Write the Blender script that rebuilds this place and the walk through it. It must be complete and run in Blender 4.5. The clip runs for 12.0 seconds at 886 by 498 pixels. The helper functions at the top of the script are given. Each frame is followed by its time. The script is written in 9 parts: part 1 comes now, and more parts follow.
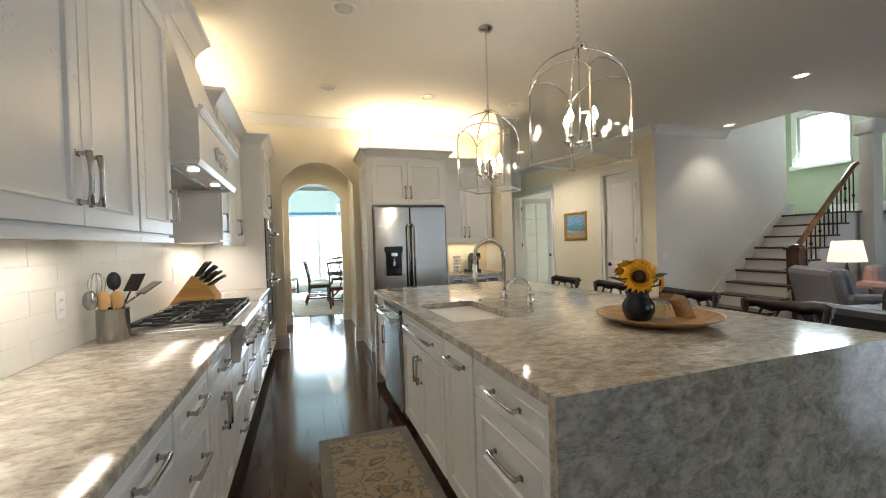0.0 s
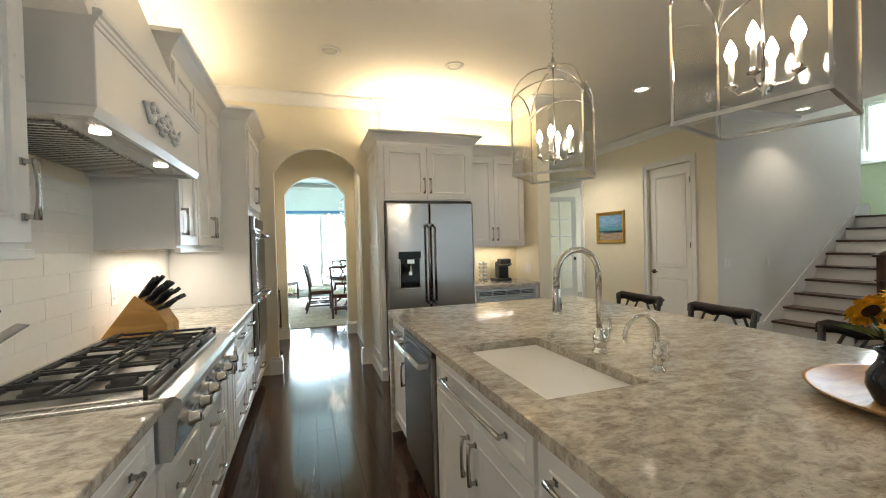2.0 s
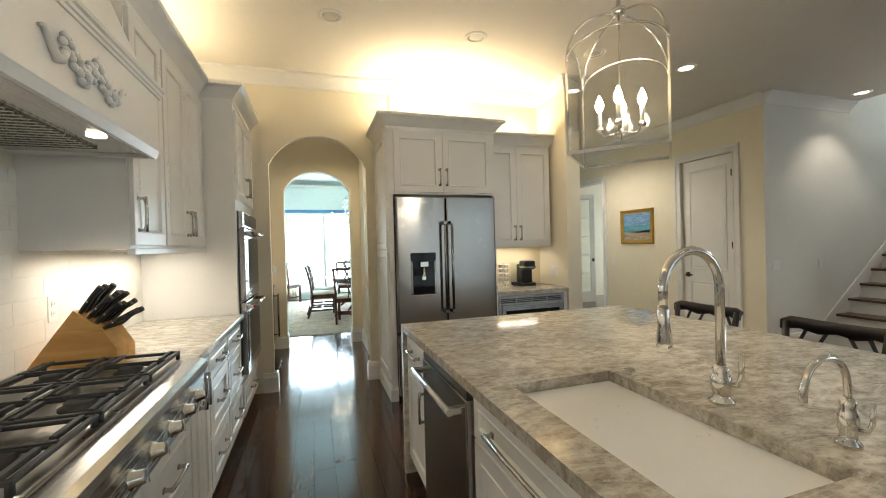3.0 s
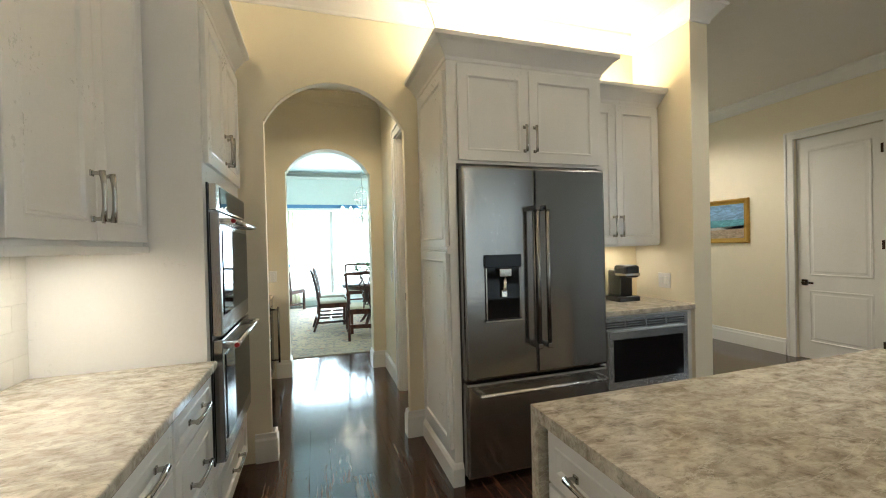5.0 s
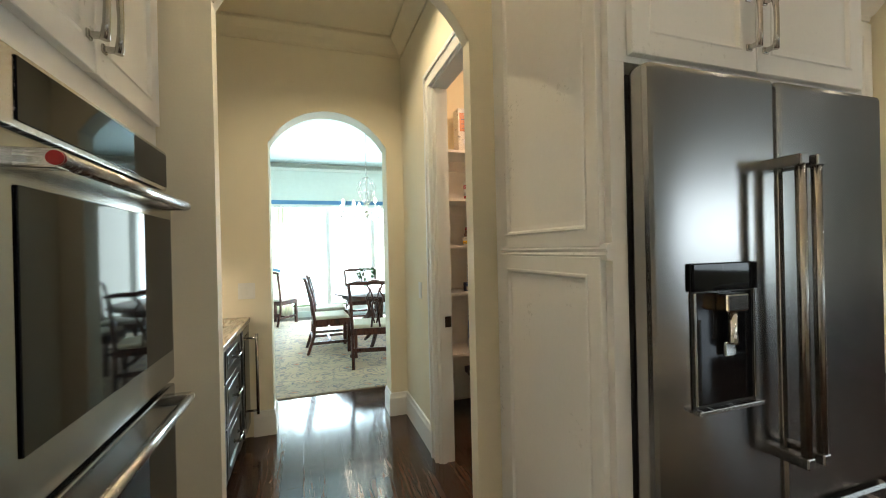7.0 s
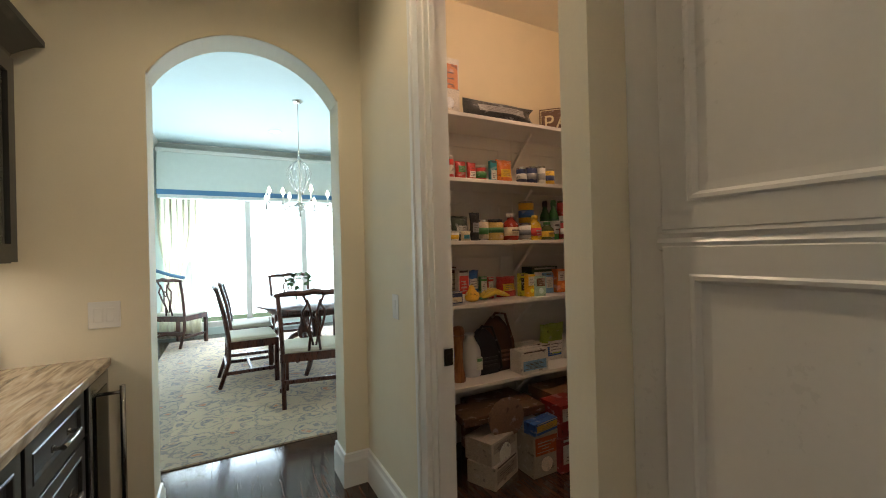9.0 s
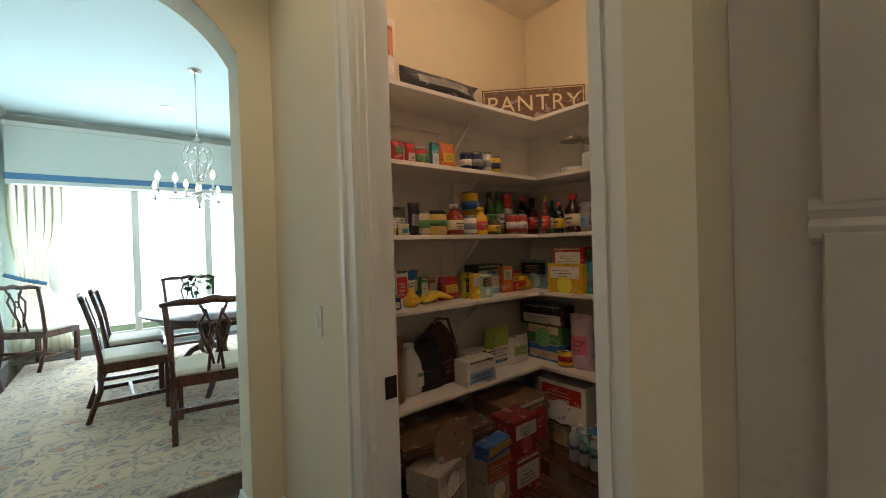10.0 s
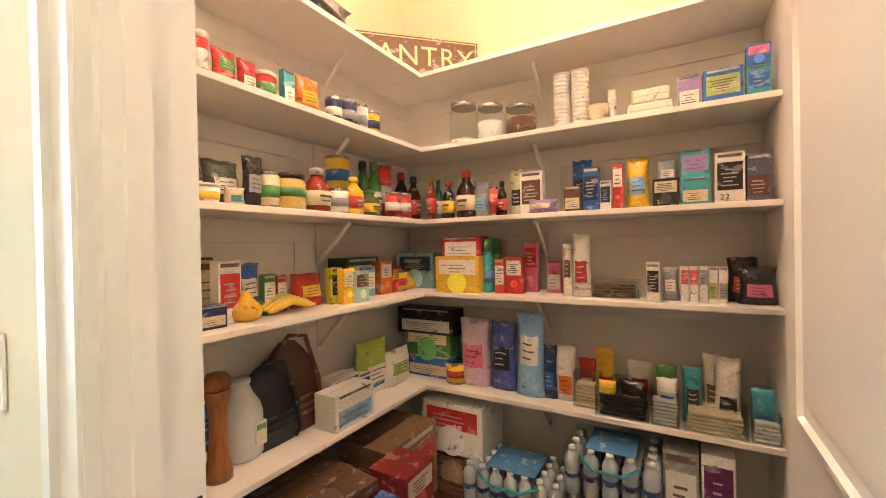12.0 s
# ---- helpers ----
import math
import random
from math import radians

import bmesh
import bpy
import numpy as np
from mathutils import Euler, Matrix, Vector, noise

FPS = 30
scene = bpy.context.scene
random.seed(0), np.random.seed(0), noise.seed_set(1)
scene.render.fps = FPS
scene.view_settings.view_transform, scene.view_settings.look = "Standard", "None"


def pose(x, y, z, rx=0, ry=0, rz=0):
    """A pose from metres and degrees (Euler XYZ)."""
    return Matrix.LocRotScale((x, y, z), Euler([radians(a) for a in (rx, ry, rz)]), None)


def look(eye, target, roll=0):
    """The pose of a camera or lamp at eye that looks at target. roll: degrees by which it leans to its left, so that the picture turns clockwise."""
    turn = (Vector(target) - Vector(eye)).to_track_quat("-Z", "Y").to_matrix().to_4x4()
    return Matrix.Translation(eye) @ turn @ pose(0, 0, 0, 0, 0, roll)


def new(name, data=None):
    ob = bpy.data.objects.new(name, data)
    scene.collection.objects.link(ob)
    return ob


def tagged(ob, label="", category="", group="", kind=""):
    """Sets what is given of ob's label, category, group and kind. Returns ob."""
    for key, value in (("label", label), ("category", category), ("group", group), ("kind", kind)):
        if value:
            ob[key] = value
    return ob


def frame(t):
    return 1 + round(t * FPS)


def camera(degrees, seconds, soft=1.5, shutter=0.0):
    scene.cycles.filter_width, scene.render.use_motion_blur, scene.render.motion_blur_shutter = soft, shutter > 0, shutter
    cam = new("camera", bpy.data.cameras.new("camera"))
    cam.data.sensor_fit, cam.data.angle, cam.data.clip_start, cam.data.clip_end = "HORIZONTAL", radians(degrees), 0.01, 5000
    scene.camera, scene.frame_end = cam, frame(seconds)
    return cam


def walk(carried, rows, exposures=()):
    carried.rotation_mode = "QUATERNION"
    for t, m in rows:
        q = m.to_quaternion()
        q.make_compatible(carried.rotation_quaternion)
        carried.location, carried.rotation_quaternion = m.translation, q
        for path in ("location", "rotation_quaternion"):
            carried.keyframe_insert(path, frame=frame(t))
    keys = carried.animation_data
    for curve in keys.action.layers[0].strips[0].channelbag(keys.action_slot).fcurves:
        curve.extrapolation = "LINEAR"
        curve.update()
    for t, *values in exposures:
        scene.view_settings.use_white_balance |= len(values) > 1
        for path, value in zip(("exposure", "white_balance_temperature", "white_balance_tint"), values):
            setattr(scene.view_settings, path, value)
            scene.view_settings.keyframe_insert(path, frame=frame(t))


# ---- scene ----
cam = camera(95.0, 12.0, soft=1.0)
PATH = [
    (0, (0.26, 1.015, 1.348), (0.907, 2.907, 1.322), -1.8),
    (0.5, (0.289, 1.252, 1.365), (0.937, 3.144, 1.336), -1.7),
    (1, (0.328, 1.477, 1.391), (0.97, 3.371, 1.364), -1.6),
    (1.5, (0.331, 1.749, 1.398), (0.969, 3.644, 1.363), -1.5),
    (2, (0.338, 2.013, 1.405), (0.969, 3.91, 1.379), -1.5),
    (2.5, (0.362, 2.286, 1.392), (0.985, 4.186, 1.364), -1.5),
    (3, (0.392, 2.578, 1.4), (1.003, 4.483, 1.379), -1.5),
    (5, (0.298, 3.982, 1.394), (0.903, 5.888, 1.376), -1.4),
    (5.5, (0.266, 4.341, 1.415), (0.871, 6.247, 1.397), -1.4),
    (6, (0.273, 4.696, 1.409), (0.881, 6.601, 1.389), -1.5),
    (6.5, (0.286, 5.036, 1.398), (0.901, 6.939, 1.387), -1.5),
    (8.5, (0.301, 6.103, 1.357), (1.117, 7.929, 1.376), -1.1),
    (9, (0.336, 6.345, 1.356), (1.283, 8.107, 1.361), -1.4),
    (9.5, (0.378, 6.526, 1.357), (1.483, 8.193, 1.355), -1.5),
    (10, (0.486, 6.722, 1.352), (1.737, 8.282, 1.334), -1.7),
    (10.5, (0.609, 6.881, 1.337), (2.007, 8.312, 1.331), -1.5),
    (11, (0.729, 7.038, 1.303), (2.257, 8.329, 1.292), -1.4),
    (11.5, (0.81, 7.169, 1.287), (2.449, 8.316, 1.27), -1.1),
    (12, (0.869, 7.281, 1.266), (2.599, 8.285, 1.25), -1.1),
]
EXPOSURES = [(0.0, 0.22, 6300, 13), (2.5, 0.17, 6420, 10), (5.0, 0.17, 6280, 8), (6.5, 0.22, 6450, 6), (8.5, -0.12, 6500, 18), (9.5, -0.50, 6450, 12), (10.5, -0.46, 6550, 13),
             (11.0, 0.20, 6650, 24), (11.5, 1.13, 6600, 20), (12.0, 1.60, 6550, 16)]
walk(cam, [(t, look(eye, target, roll)) for t, eye, target, roll in PATH], exposures=EXPOSURES)

# ---- world, sun and large lights ----
CEIL = 3.13
world = bpy.data.worlds.new("sky")
scene.world = world
world.use_nodes = True
wn = world.node_tree.nodes
sky = wn.new("ShaderNodeTexSky")
sky.sky_type, sky.sun_disc = "NISHITA", False
sky.sun_elevation, sky.sun_rotation = radians(50), radians(200)
wn["Background"].inputs["Strength"].default_value = 0.12
world.node_tree.links.new(sky.outputs[0], wn["Background"].inputs["Color"])
sun = new("sun", bpy.data.lights.new("sun", "SUN"))
sun.data.energy, sun.data.angle, sun.data.color = 3.0, radians(0.5), (1.0, 0.95, 0.88)
sun.matrix_world = look((0, 0, 30), (12.0 * math.sin(radians(20)), 12.0 * math.cos(radians(20)), 30 - 14.3))


def area(name, eye, target, w, h, watts, colour):
    lamp = new(name, bpy.data.lights.new(name, "AREA"))
    lamp.data.shape, lamp.data.size, lamp.data.size_y = "RECTANGLE", w, h
    lamp.data.energy, lamp.data.color = watts, colour
    lamp.matrix_world = look(eye, target)
    return lamp


def bulb(name, at, watts, colour, radius=0.03):
    lamp = new(name, bpy.data.lights.new(name, "POINT"))
    lamp.data.energy, lamp.data.color, lamp.data.shadow_soft_size = watts, colour, radius
    lamp.location = at
    return lamp


def spot(name, eye, target, watts, colour, degrees=90, radius=0.04):
    lamp = new(name, bpy.data.lights.new(name, "SPOT"))
    lamp.data.energy, lamp.data.color, lamp.data.shadow_soft_size = watts, colour, radius
    lamp.data.spot_size, lamp.data.spot_blend = radians(degrees), 0.6
    lamp.matrix_world = look(eye, target)
    return lamp


WARM, SOFT, DAY = (1.0, 0.80, 0.52), (1.0, 0.90, 0.75), (0.78, 0.90, 1.0)
area("dining_daylight", (0.95, 14.28, 1.35), (0.95, 10, 1.2), 3.0, 2.1, 280, (0.66, 0.86, 1.0))
area("living_daylight", (11.3, -1.2, 1.7), (5, 2.2, 1.0), 2.6, 2.2, 74, DAY)
# added fill from behind, through a rear window that is only assumed
area("rear_fill", (4.6, -2.85, 1.7), (3.5, 3, 1.0), 3.4, 2.2, 20, DAY)
area("stair_daylight", (9.93, 6.21, 3.2), (7.5, 5.0, 1.2), 0.75, 0.95, 80, DAY)
area("study_daylight", (8.9, 10.0, 1.6), (5.6, 9.4, 1.3), 1.6, 1.6, 45, DAY)
area("cove_left", (-0.58, 3.6, 2.70), (-0.58, 3.6, 3.13), 0.10, 5.8, 26, WARM)
area("cove_fridge", (1.6, 6.6, 2.60), (1.6, 6.6, 3.13), 0.9, 0.12, 20, WARM)
area("cove_nook", (2.55, 6.7, 2.6), (2.55, 6.7, 3.13), 0.6, 0.10, 7, WARM)
area("under_cabinet_near", (-0.60, 2.4, 1.385), (-0.60, 2.4, 0.9), 0.06, 1.6, 5, SOFT)
area("under_cabinet_far", (-0.60, 5.3, 1.385), (-0.60, 5.3, 0.9), 0.06, 1.0, 5, SOFT)
area("under_cabinet_nook", (2.53, 6.70, 1.345), (2.53, 6.70, 0.9), 0.6, 0.05, 1.7, SOFT)
area("under_cabinet_hall", (-0.62, 8.1, 1.33), (-0.62, 8.1, 0.9), 0.05, 0.9, 3.0, SOFT)
# spots of the lit cans; the last is fill added beside an unlit can
for cx, cy, watts in ((5.55, 4.0, 46), (6.7, 5.55, 30), (4.0, 5.6, 30), (2.87, 5.63, 22)):
    spot("ceiling_spot", (cx, cy, CEIL - 0.02), (cx, cy, 0), watts, SOFT, 110)
# fill spot added to brighten the back hall walls and door
spot("back_hall_fill", (4.4, 8.2, CEIL - 0.02), (4.4, 8.2, 0), 115, SOFT, 150)
spot("hall_lamp", (0.5, 7.6, CEIL - 0.02), (0.5, 7.6, 0), 54, WARM, 140)
for hy in (3.735, 4.35):
    spot("hood_lamp", (-0.337, hy, 1.80), (-0.40, hy, 0.9), 5, SOFT, 110, 0.025)
for px, py in ((1.75, 4.10), (1.764, 2.942)):
    bulb("pendant_lamp", (px, py, 2.07), 13, SOFT, 0.010)
bulb("pantry_lamp", (1.90, 7.70, 2.88), 19, (1.0, 0.74, 0.58), 0.09)
bulb("table_lamp_glow", (7.52, 4.6, 1.08), 6, SOFT, 0.08)

# ---- materials ----
def material(name, colour, rough=0.5, metal=0.0, bump=0.0, grain=40.0, tint=0.06, spread=0.12, stretch=(1, 1, 1), coat=0.0, per_object=0.0):
    """A principled material with two scales of colour variation, uneven gloss and fine relief."""
    m = bpy.data.materials.new(name)
    m.use_nodes = True
    n, k = m.node_tree.nodes, m.node_tree.links
    p = n["Principled BSDF"]
    p.inputs["Metallic"].default_value = metal
    p.inputs["Coat Weight"].default_value = coat
    p.inputs["Coat Roughness"].default_value = 0.12
    tc, mp = n.new("ShaderNodeTexCoord"), n.new("ShaderNodeMapping")
    mp.inputs["Scale"].default_value = stretch
    k.new(tc.outputs["Object"], mp.inputs["Vector"])
    fine, broad = n.new("ShaderNodeTexNoise"), n.new("ShaderNodeTexNoise")
    fine.inputs["Scale"].default_value, fine.inputs["Detail"].default_value = grain, 4
    broad.inputs["Scale"].default_value, broad.inputs["Detail"].default_value = grain / 18, 2
    for t in (fine, broad):
        k.new(mp.outputs[0], t.inputs["Vector"])
    add = n.new("ShaderNodeMath")
    add.operation = "ADD"
    k.new(fine.outputs["Fac"], add.inputs[0])
    k.new(broad.outputs["Fac"], add.inputs[1])
    rng = n.new("ShaderNodeMapRange")
    rng.inputs["From Min"].default_value, rng.inputs["From Max"].default_value = 0.6, 1.4
    rng.inputs["To Min"].default_value, rng.inputs["To Max"].default_value = 1 - tint, 1 + tint
    k.new(add.outputs[0], rng.inputs["Value"])
    val = rng.outputs["Result"]
    if per_object:
        info, r2, mul = n.new("ShaderNodeObjectInfo"), n.new("ShaderNodeMapRange"), n.new("ShaderNodeMath")
        r2.inputs["To Min"].default_value, r2.inputs["To Max"].default_value = 1 - per_object, 1 + per_object
        k.new(info.outputs["Random"], r2.inputs["Value"])
        mul.operation = "MULTIPLY"
        k.new(val, mul.inputs[0])
        k.new(r2.outputs["Result"], mul.inputs[1])
        val = mul.outputs[0]
    hsv = n.new("ShaderNodeHueSaturation")
    hsv.inputs["Color"].default_value = (*colour, 1)
    k.new(val, hsv.inputs["Value"])
    k.new(hsv.outputs[0], p.inputs["Base Color"])
    gl = n.new("ShaderNodeMapRange")
    gl.inputs["From Min"].default_value, gl.inputs["From Max"].default_value = 0.6, 1.4
    gl.inputs["To Min"].default_value, gl.inputs["To Max"].default_value = rough * (1 - spread), min(1, rough * (1 + spread))
    k.new(add.outputs[0], gl.inputs["Value"])
    k.new(gl.outputs["Result"], p.inputs["Roughness"])
    if bump:
        b = n.new("ShaderNodeBump")
        b.inputs["Strength"].default_value, b.inputs["Distance"].default_value = min(1, bump), 0.002
        k.new(fine.outputs["Fac"], b.inputs["Height"])
        k.new(b.outputs[0], p.inputs["Normal"])
    return m


def ramp_material(name, stops, rough, scale, stretch=(1, 1, 1), detail=6.0, distortion=1.5, bump=0.0, turn=0.0, mottle=0.0, per_object=0.0, coat=0.0, island=False):
    """Stone, figured wood and woven stuff: a distorted noise through a colour ramp, with a second mottling."""
    m = bpy.data.materials.new(name)
    m.use_nodes = True
    n, k = m.node_tree.nodes, m.node_tree.links
    p = n["Principled BSDF"]
    p.inputs["Coat Weight"].default_value = coat
    p.inputs["Coat Roughness"].default_value = 0.08
    tc, mp = n.new("ShaderNodeTexCoord"), n.new("ShaderNodeMapping")
    mp.inputs["Scale"].default_value = stretch
    mp.inputs["Rotation"].default_value = (0, 0, radians(turn))
    k.new(tc.outputs["Object"], mp.inputs["Vector"])
    vec = mp.outputs[0]
    if per_object:
        src = n.new("ShaderNodeNewGeometry").outputs["Random Per Island"] if island else n.new("ShaderNodeObjectInfo").outputs["Random"]
        mul, va = n.new("ShaderNodeVectorMath"), n.new("ShaderNodeVectorMath")
        mul.operation, va.operation = "SCALE", "ADD"
        mul.inputs[0].default_value = (37.0, 91.0, 53.0)
        k.new(src, mul.inputs["Scale"])
        k.new(vec, va.inputs[0])
        k.new(mul.outputs[0], va.inputs[1])
        vec = va.outputs[0]
    noise_a, noise_b = n.new("ShaderNodeTexNoise"), n.new("ShaderNodeTexNoise")
    noise_a.inputs["Scale"].default_value, noise_a.inputs["Detail"].default_value = scale, detail
    noise_a.inputs["Distortion"].default_value = distortion
    noise_b.inputs["Scale"].default_value, noise_b.inputs["Detail"].default_value = scale * 7, 3
    k.new(vec, noise_a.inputs["Vector"])
    k.new(vec, noise_b.inputs["Vector"])
    ramp = n.new("ShaderNodeValToRGB")
    while len(ramp.color_ramp.elements) < len(stops):
        ramp.color_ramp.elements.new(0.5)
    for e, (at, c) in zip(ramp.color_ramp.elements, stops):
        e.position, e.color = at, (*c, 1)
    k.new(noise_a.outputs["Fac"], ramp.inputs["Fac"])
    rng = n.new("ShaderNodeMapRange")
    rng.inputs["From Min"].default_value, rng.inputs["From Max"].default_value = 0.3, 0.7
    rng.inputs["To Min"].default_value, rng.inputs["To Max"].default_value = 1 - mottle, 1 + mottle
    k.new(noise_b.outputs["Fac"], rng.inputs["Value"])
    val = rng.outputs["Result"]
    if per_object:
        r2, mm = n.new("ShaderNodeMapRange"), n.new("ShaderNodeMath")
        r2.inputs["To Min"].default_value, r2.inputs["To Max"].default_value = 1 - per_object, 1 + per_object
        k.new(src, r2.inputs["Value"])
        mm.operation = "MULTIPLY"
        k.new(val, mm.inputs[0])
        k.new(r2.outputs["Result"], mm.inputs[1])
        val = mm.outputs[0]
    hsv = n.new("ShaderNodeHueSaturation")
    k.new(ramp.outputs["Color"], hsv.inputs["Color"])
    k.new(val, hsv.inputs["Value"])
    k.new(hsv.outputs[0], p.inputs["Base Color"])
    gl = n.new("ShaderNodeMapRange")
    gl.inputs["To Min"].default_value, gl.inputs["To Max"].default_value = rough * 0.8, rough * 1.25
    k.new(noise_b.outputs["Fac"], gl.inputs["Value"])
    k.new(gl.outputs["Result"], p.inputs["Roughness"])
    if bump:
        b = n.new("ShaderNodeBump")
        b.inputs["Strength"].default_value, b.inputs["Distance"].default_value = bump, 0.002
        k.new(noise_b.outputs["Fac"], b.inputs["Height"])
        k.new(b.outputs[0], p.inputs["Normal"])
    return m


def glow(name, colour, strength):
    m = bpy.data.materials.new(name)
    m.use_nodes = True
    p = m.node_tree.nodes["Principled BSDF"]
    p.inputs["Base Color"].default_value = (*colour, 1)
    p.inputs["Emission Color"].default_value = (*colour, 1)
    p.inputs["Emission Strength"].default_value = strength
    return m


def clear(name, colour=(1, 1, 1), rough=0.0, ior=1.45, thin=0.0):
    """Glass; thin: a pane or wall of glass that lets the light straight through, with its gloss."""
    m = bpy.data.materials.new(name)
    m.use_nodes = True
    n, k = m.node_tree.nodes, m.node_tree.links
    p = n["Principled BSDF"]
    if thin:
        n.remove(p)
        tr, gs, mx = n.new("ShaderNodeBsdfTransparent"), n.new("ShaderNodeBsdfGlossy"), n.new("ShaderNodeMixShader")
        fr, pw, ma = n.new("ShaderNodeLayerWeight"), n.new("ShaderNodeMath"), n.new("ShaderNodeMath")
        pw.operation, ma.operation = "POWER", "MULTIPLY_ADD"
        pw.inputs[1].default_value, ma.inputs[1].default_value, ma.inputs[2].default_value = 4.0, 0.7, 0.035
        tr.inputs["Color"].default_value = (*colour, 1)
        gs.inputs["Roughness"].default_value = rough
        fr.inputs["Blend"].default_value = 0.5
        k.new(fr.outputs["Facing"], pw.inputs[0])
        k.new(pw.outputs[0], ma.inputs[0])
        k.new(ma.outputs[0], mx.inputs["Fac"])
        k.new(tr.outputs[0], mx.inputs[1])
        k.new(gs.outputs[0], mx.inputs[2])
        k.new(mx.outputs[0], n["Material Output"].inputs["Surface"])
    else:
        p.inputs["Base Color"].default_value = (*colour, 1)
        p.inputs["Transmission Weight"].default_value = 1.0
        p.inputs["Roughness"].default_value, p.inputs["IOR"].default_value = rough, ior
    return m


CREAM = material("cream_wall_paint", (0.80, 0.735, 0.58), 0.75, bump=0.12, grain=140, tint=0.025)
PANTRY_WALL = material("pantry_wall_paint", (0.78, 0.67, 0.45), 0.75, bump=0.12, grain=140, tint=0.03)
GREY_WALL = material("pale_grey_wall_paint", (0.72, 0.70, 0.64), 0.75, bump=0.12, grain=140, tint=0.025)
CEILING = material("ceiling_paint", (0.80, 0.77, 0.70), 0.8, bump=0.1, grain=120, tint=0.02)
BLUE_CEIL = material("pale_blue_ceiling_paint", (0.66, 0.78, 0.78), 0.8, bump=0.1, grain=120, tint=0.02)
DINING_WALL = material("pale_aqua_wall_paint", (0.68, 0.77, 0.75), 0.75, bump=0.1, grain=120, tint=0.02)
GREEN_WALL = material("sage_green_wall_paint", (0.42, 0.46, 0.33), 0.75, bump=0.1, grain=120, tint=0.03)
TRIM = material("white_trim_paint", (0.80, 0.79, 0.76), 0.32, bump=0.04, grain=60, tint=0.02)
CABINET = material("white_cabinet_paint", (0.78, 0.77, 0.75), 0.30, bump=0.05, grain=70, tint=0.02)
SHELF = material("white_shelf_paint", (0.81, 0.765, 0.69), 0.42, bump=0.06, grain=70, tint=0.03)
TILE = material("white_glazed_tile", (0.80, 0.78, 0.72), 0.14, bump=0.03, grain=30, tint=0.03, per_object=0.02)
GROUT = material("pale_grout", (0.78, 0.76, 0.70), 0.85, bump=0.3, grain=200)
STEEL = material("brushed_stainless_steel", (0.36, 0.35, 0.34), 0.19, 1.0, grain=12, tint=0.008, spread=0.015, stretch=(20, 20, 0.3))


def brushed(m, amount):
    """Fine level brushing: highlights drawn out upright."""
    n, k = m.node_tree.nodes, m.node_tree.links
    p, tg = n["Principled BSDF"], n.new("ShaderNodeTangent")
    tg.direction_type, tg.axis = "RADIAL", "Z"
    p.inputs["Anisotropic"].default_value, p.inputs["Anisotropic Rotation"].default_value = amount, 0.25
    k.new(tg.outputs[0], p.inputs["Tangent"])


brushed(STEEL, 0.86)
STEEL_H = material("brushed_steel_lengthwise", (0.58, 0.57, 0.55), 0.26, 1.0, bump=0.015, grain=60, tint=0.05, stretch=(40, 0.6, 40))
CHROME = material("polished_nickel", (0.72, 0.69, 0.64), 0.10, 1.0, grain=50, tint=0.03)
PULL = material("satin_nickel_pull", (0.46, 0.44, 0.41), 0.22, 1.0, grain=50, tint=0.04)
BLACK = material("black_plastic", (0.015, 0.015, 0.016), 0.3, grain=60)
BLACKGLASS = material("black_oven_glass", (0.008, 0.008, 0.009), 0.04, grain=20, spread=0.05)
BLACKGLASS.node_tree.nodes["Principled BSDF"].inputs["Specular IOR Level"].default_value = 0.28
IRON = material("cast_iron", (0.03, 0.029, 0.028), 0.55, 0.3, bump=0.5, grain=220, tint=0.2)
WROUGHT = material("black_wrought_iron", (0.02, 0.019, 0.018), 0.5, 0.5, bump=0.2, grain=120, tint=0.15)
BRONZE = material("oil_rubbed_bronze", (0.05, 0.035, 0.025), 0.35, 0.9, grain=60, tint=0.15)
DARKWOOD = ramp_material("dark_stained_wood", ((0.3, (0.035, 0.017, 0.010)), (0.7, (0.10, 0.048, 0.026))), 0.32, 3.0, (6, 6, 0.8), 6, 1.0, 0.08, mottle=0.15)
MAHOGANY = ramp_material("mahogany", ((0.3, (0.030, 0.010, 0.007)), (0.7, (0.11, 0.034, 0.018))), 0.28, 3.0, (6, 6, 0.8), 6, 1.0, 0.06, mottle=0.15)
STOOLWOOD = ramp_material("espresso_wood", ((0.3, (0.010, 0.007, 0.006)), (0.7, (0.024, 0.017, 0.014))), 0.34, 3.0, (1, 6, 6), 6, 1.0, 0.08, mottle=0.15)
FLOORWOOD = ramp_material("dark_oak_floor", ((0.25, (0.030, 0.015, 0.010)), (0.5, (0.055, 0.027, 0.017)), (0.75, (0.090, 0.046, 0.029))), 0.135, 2.2, (14, 0.9, 8), 8, 1.6, 0.04, mottle=0.18, per_object=0.28, coat=0.25)
FLOORREST = ramp_material("dark_oak_floor_far", ((0.25, (0.030, 0.015, 0.010)), (0.5, (0.055, 0.027, 0.017)), (0.75, (0.090, 0.046, 0.029))), 0.135, 2.2, (14, 0.9, 8), 8, 1.6, 0.04, mottle=0.18, per_object=0.28, island=True, coat=0.25)


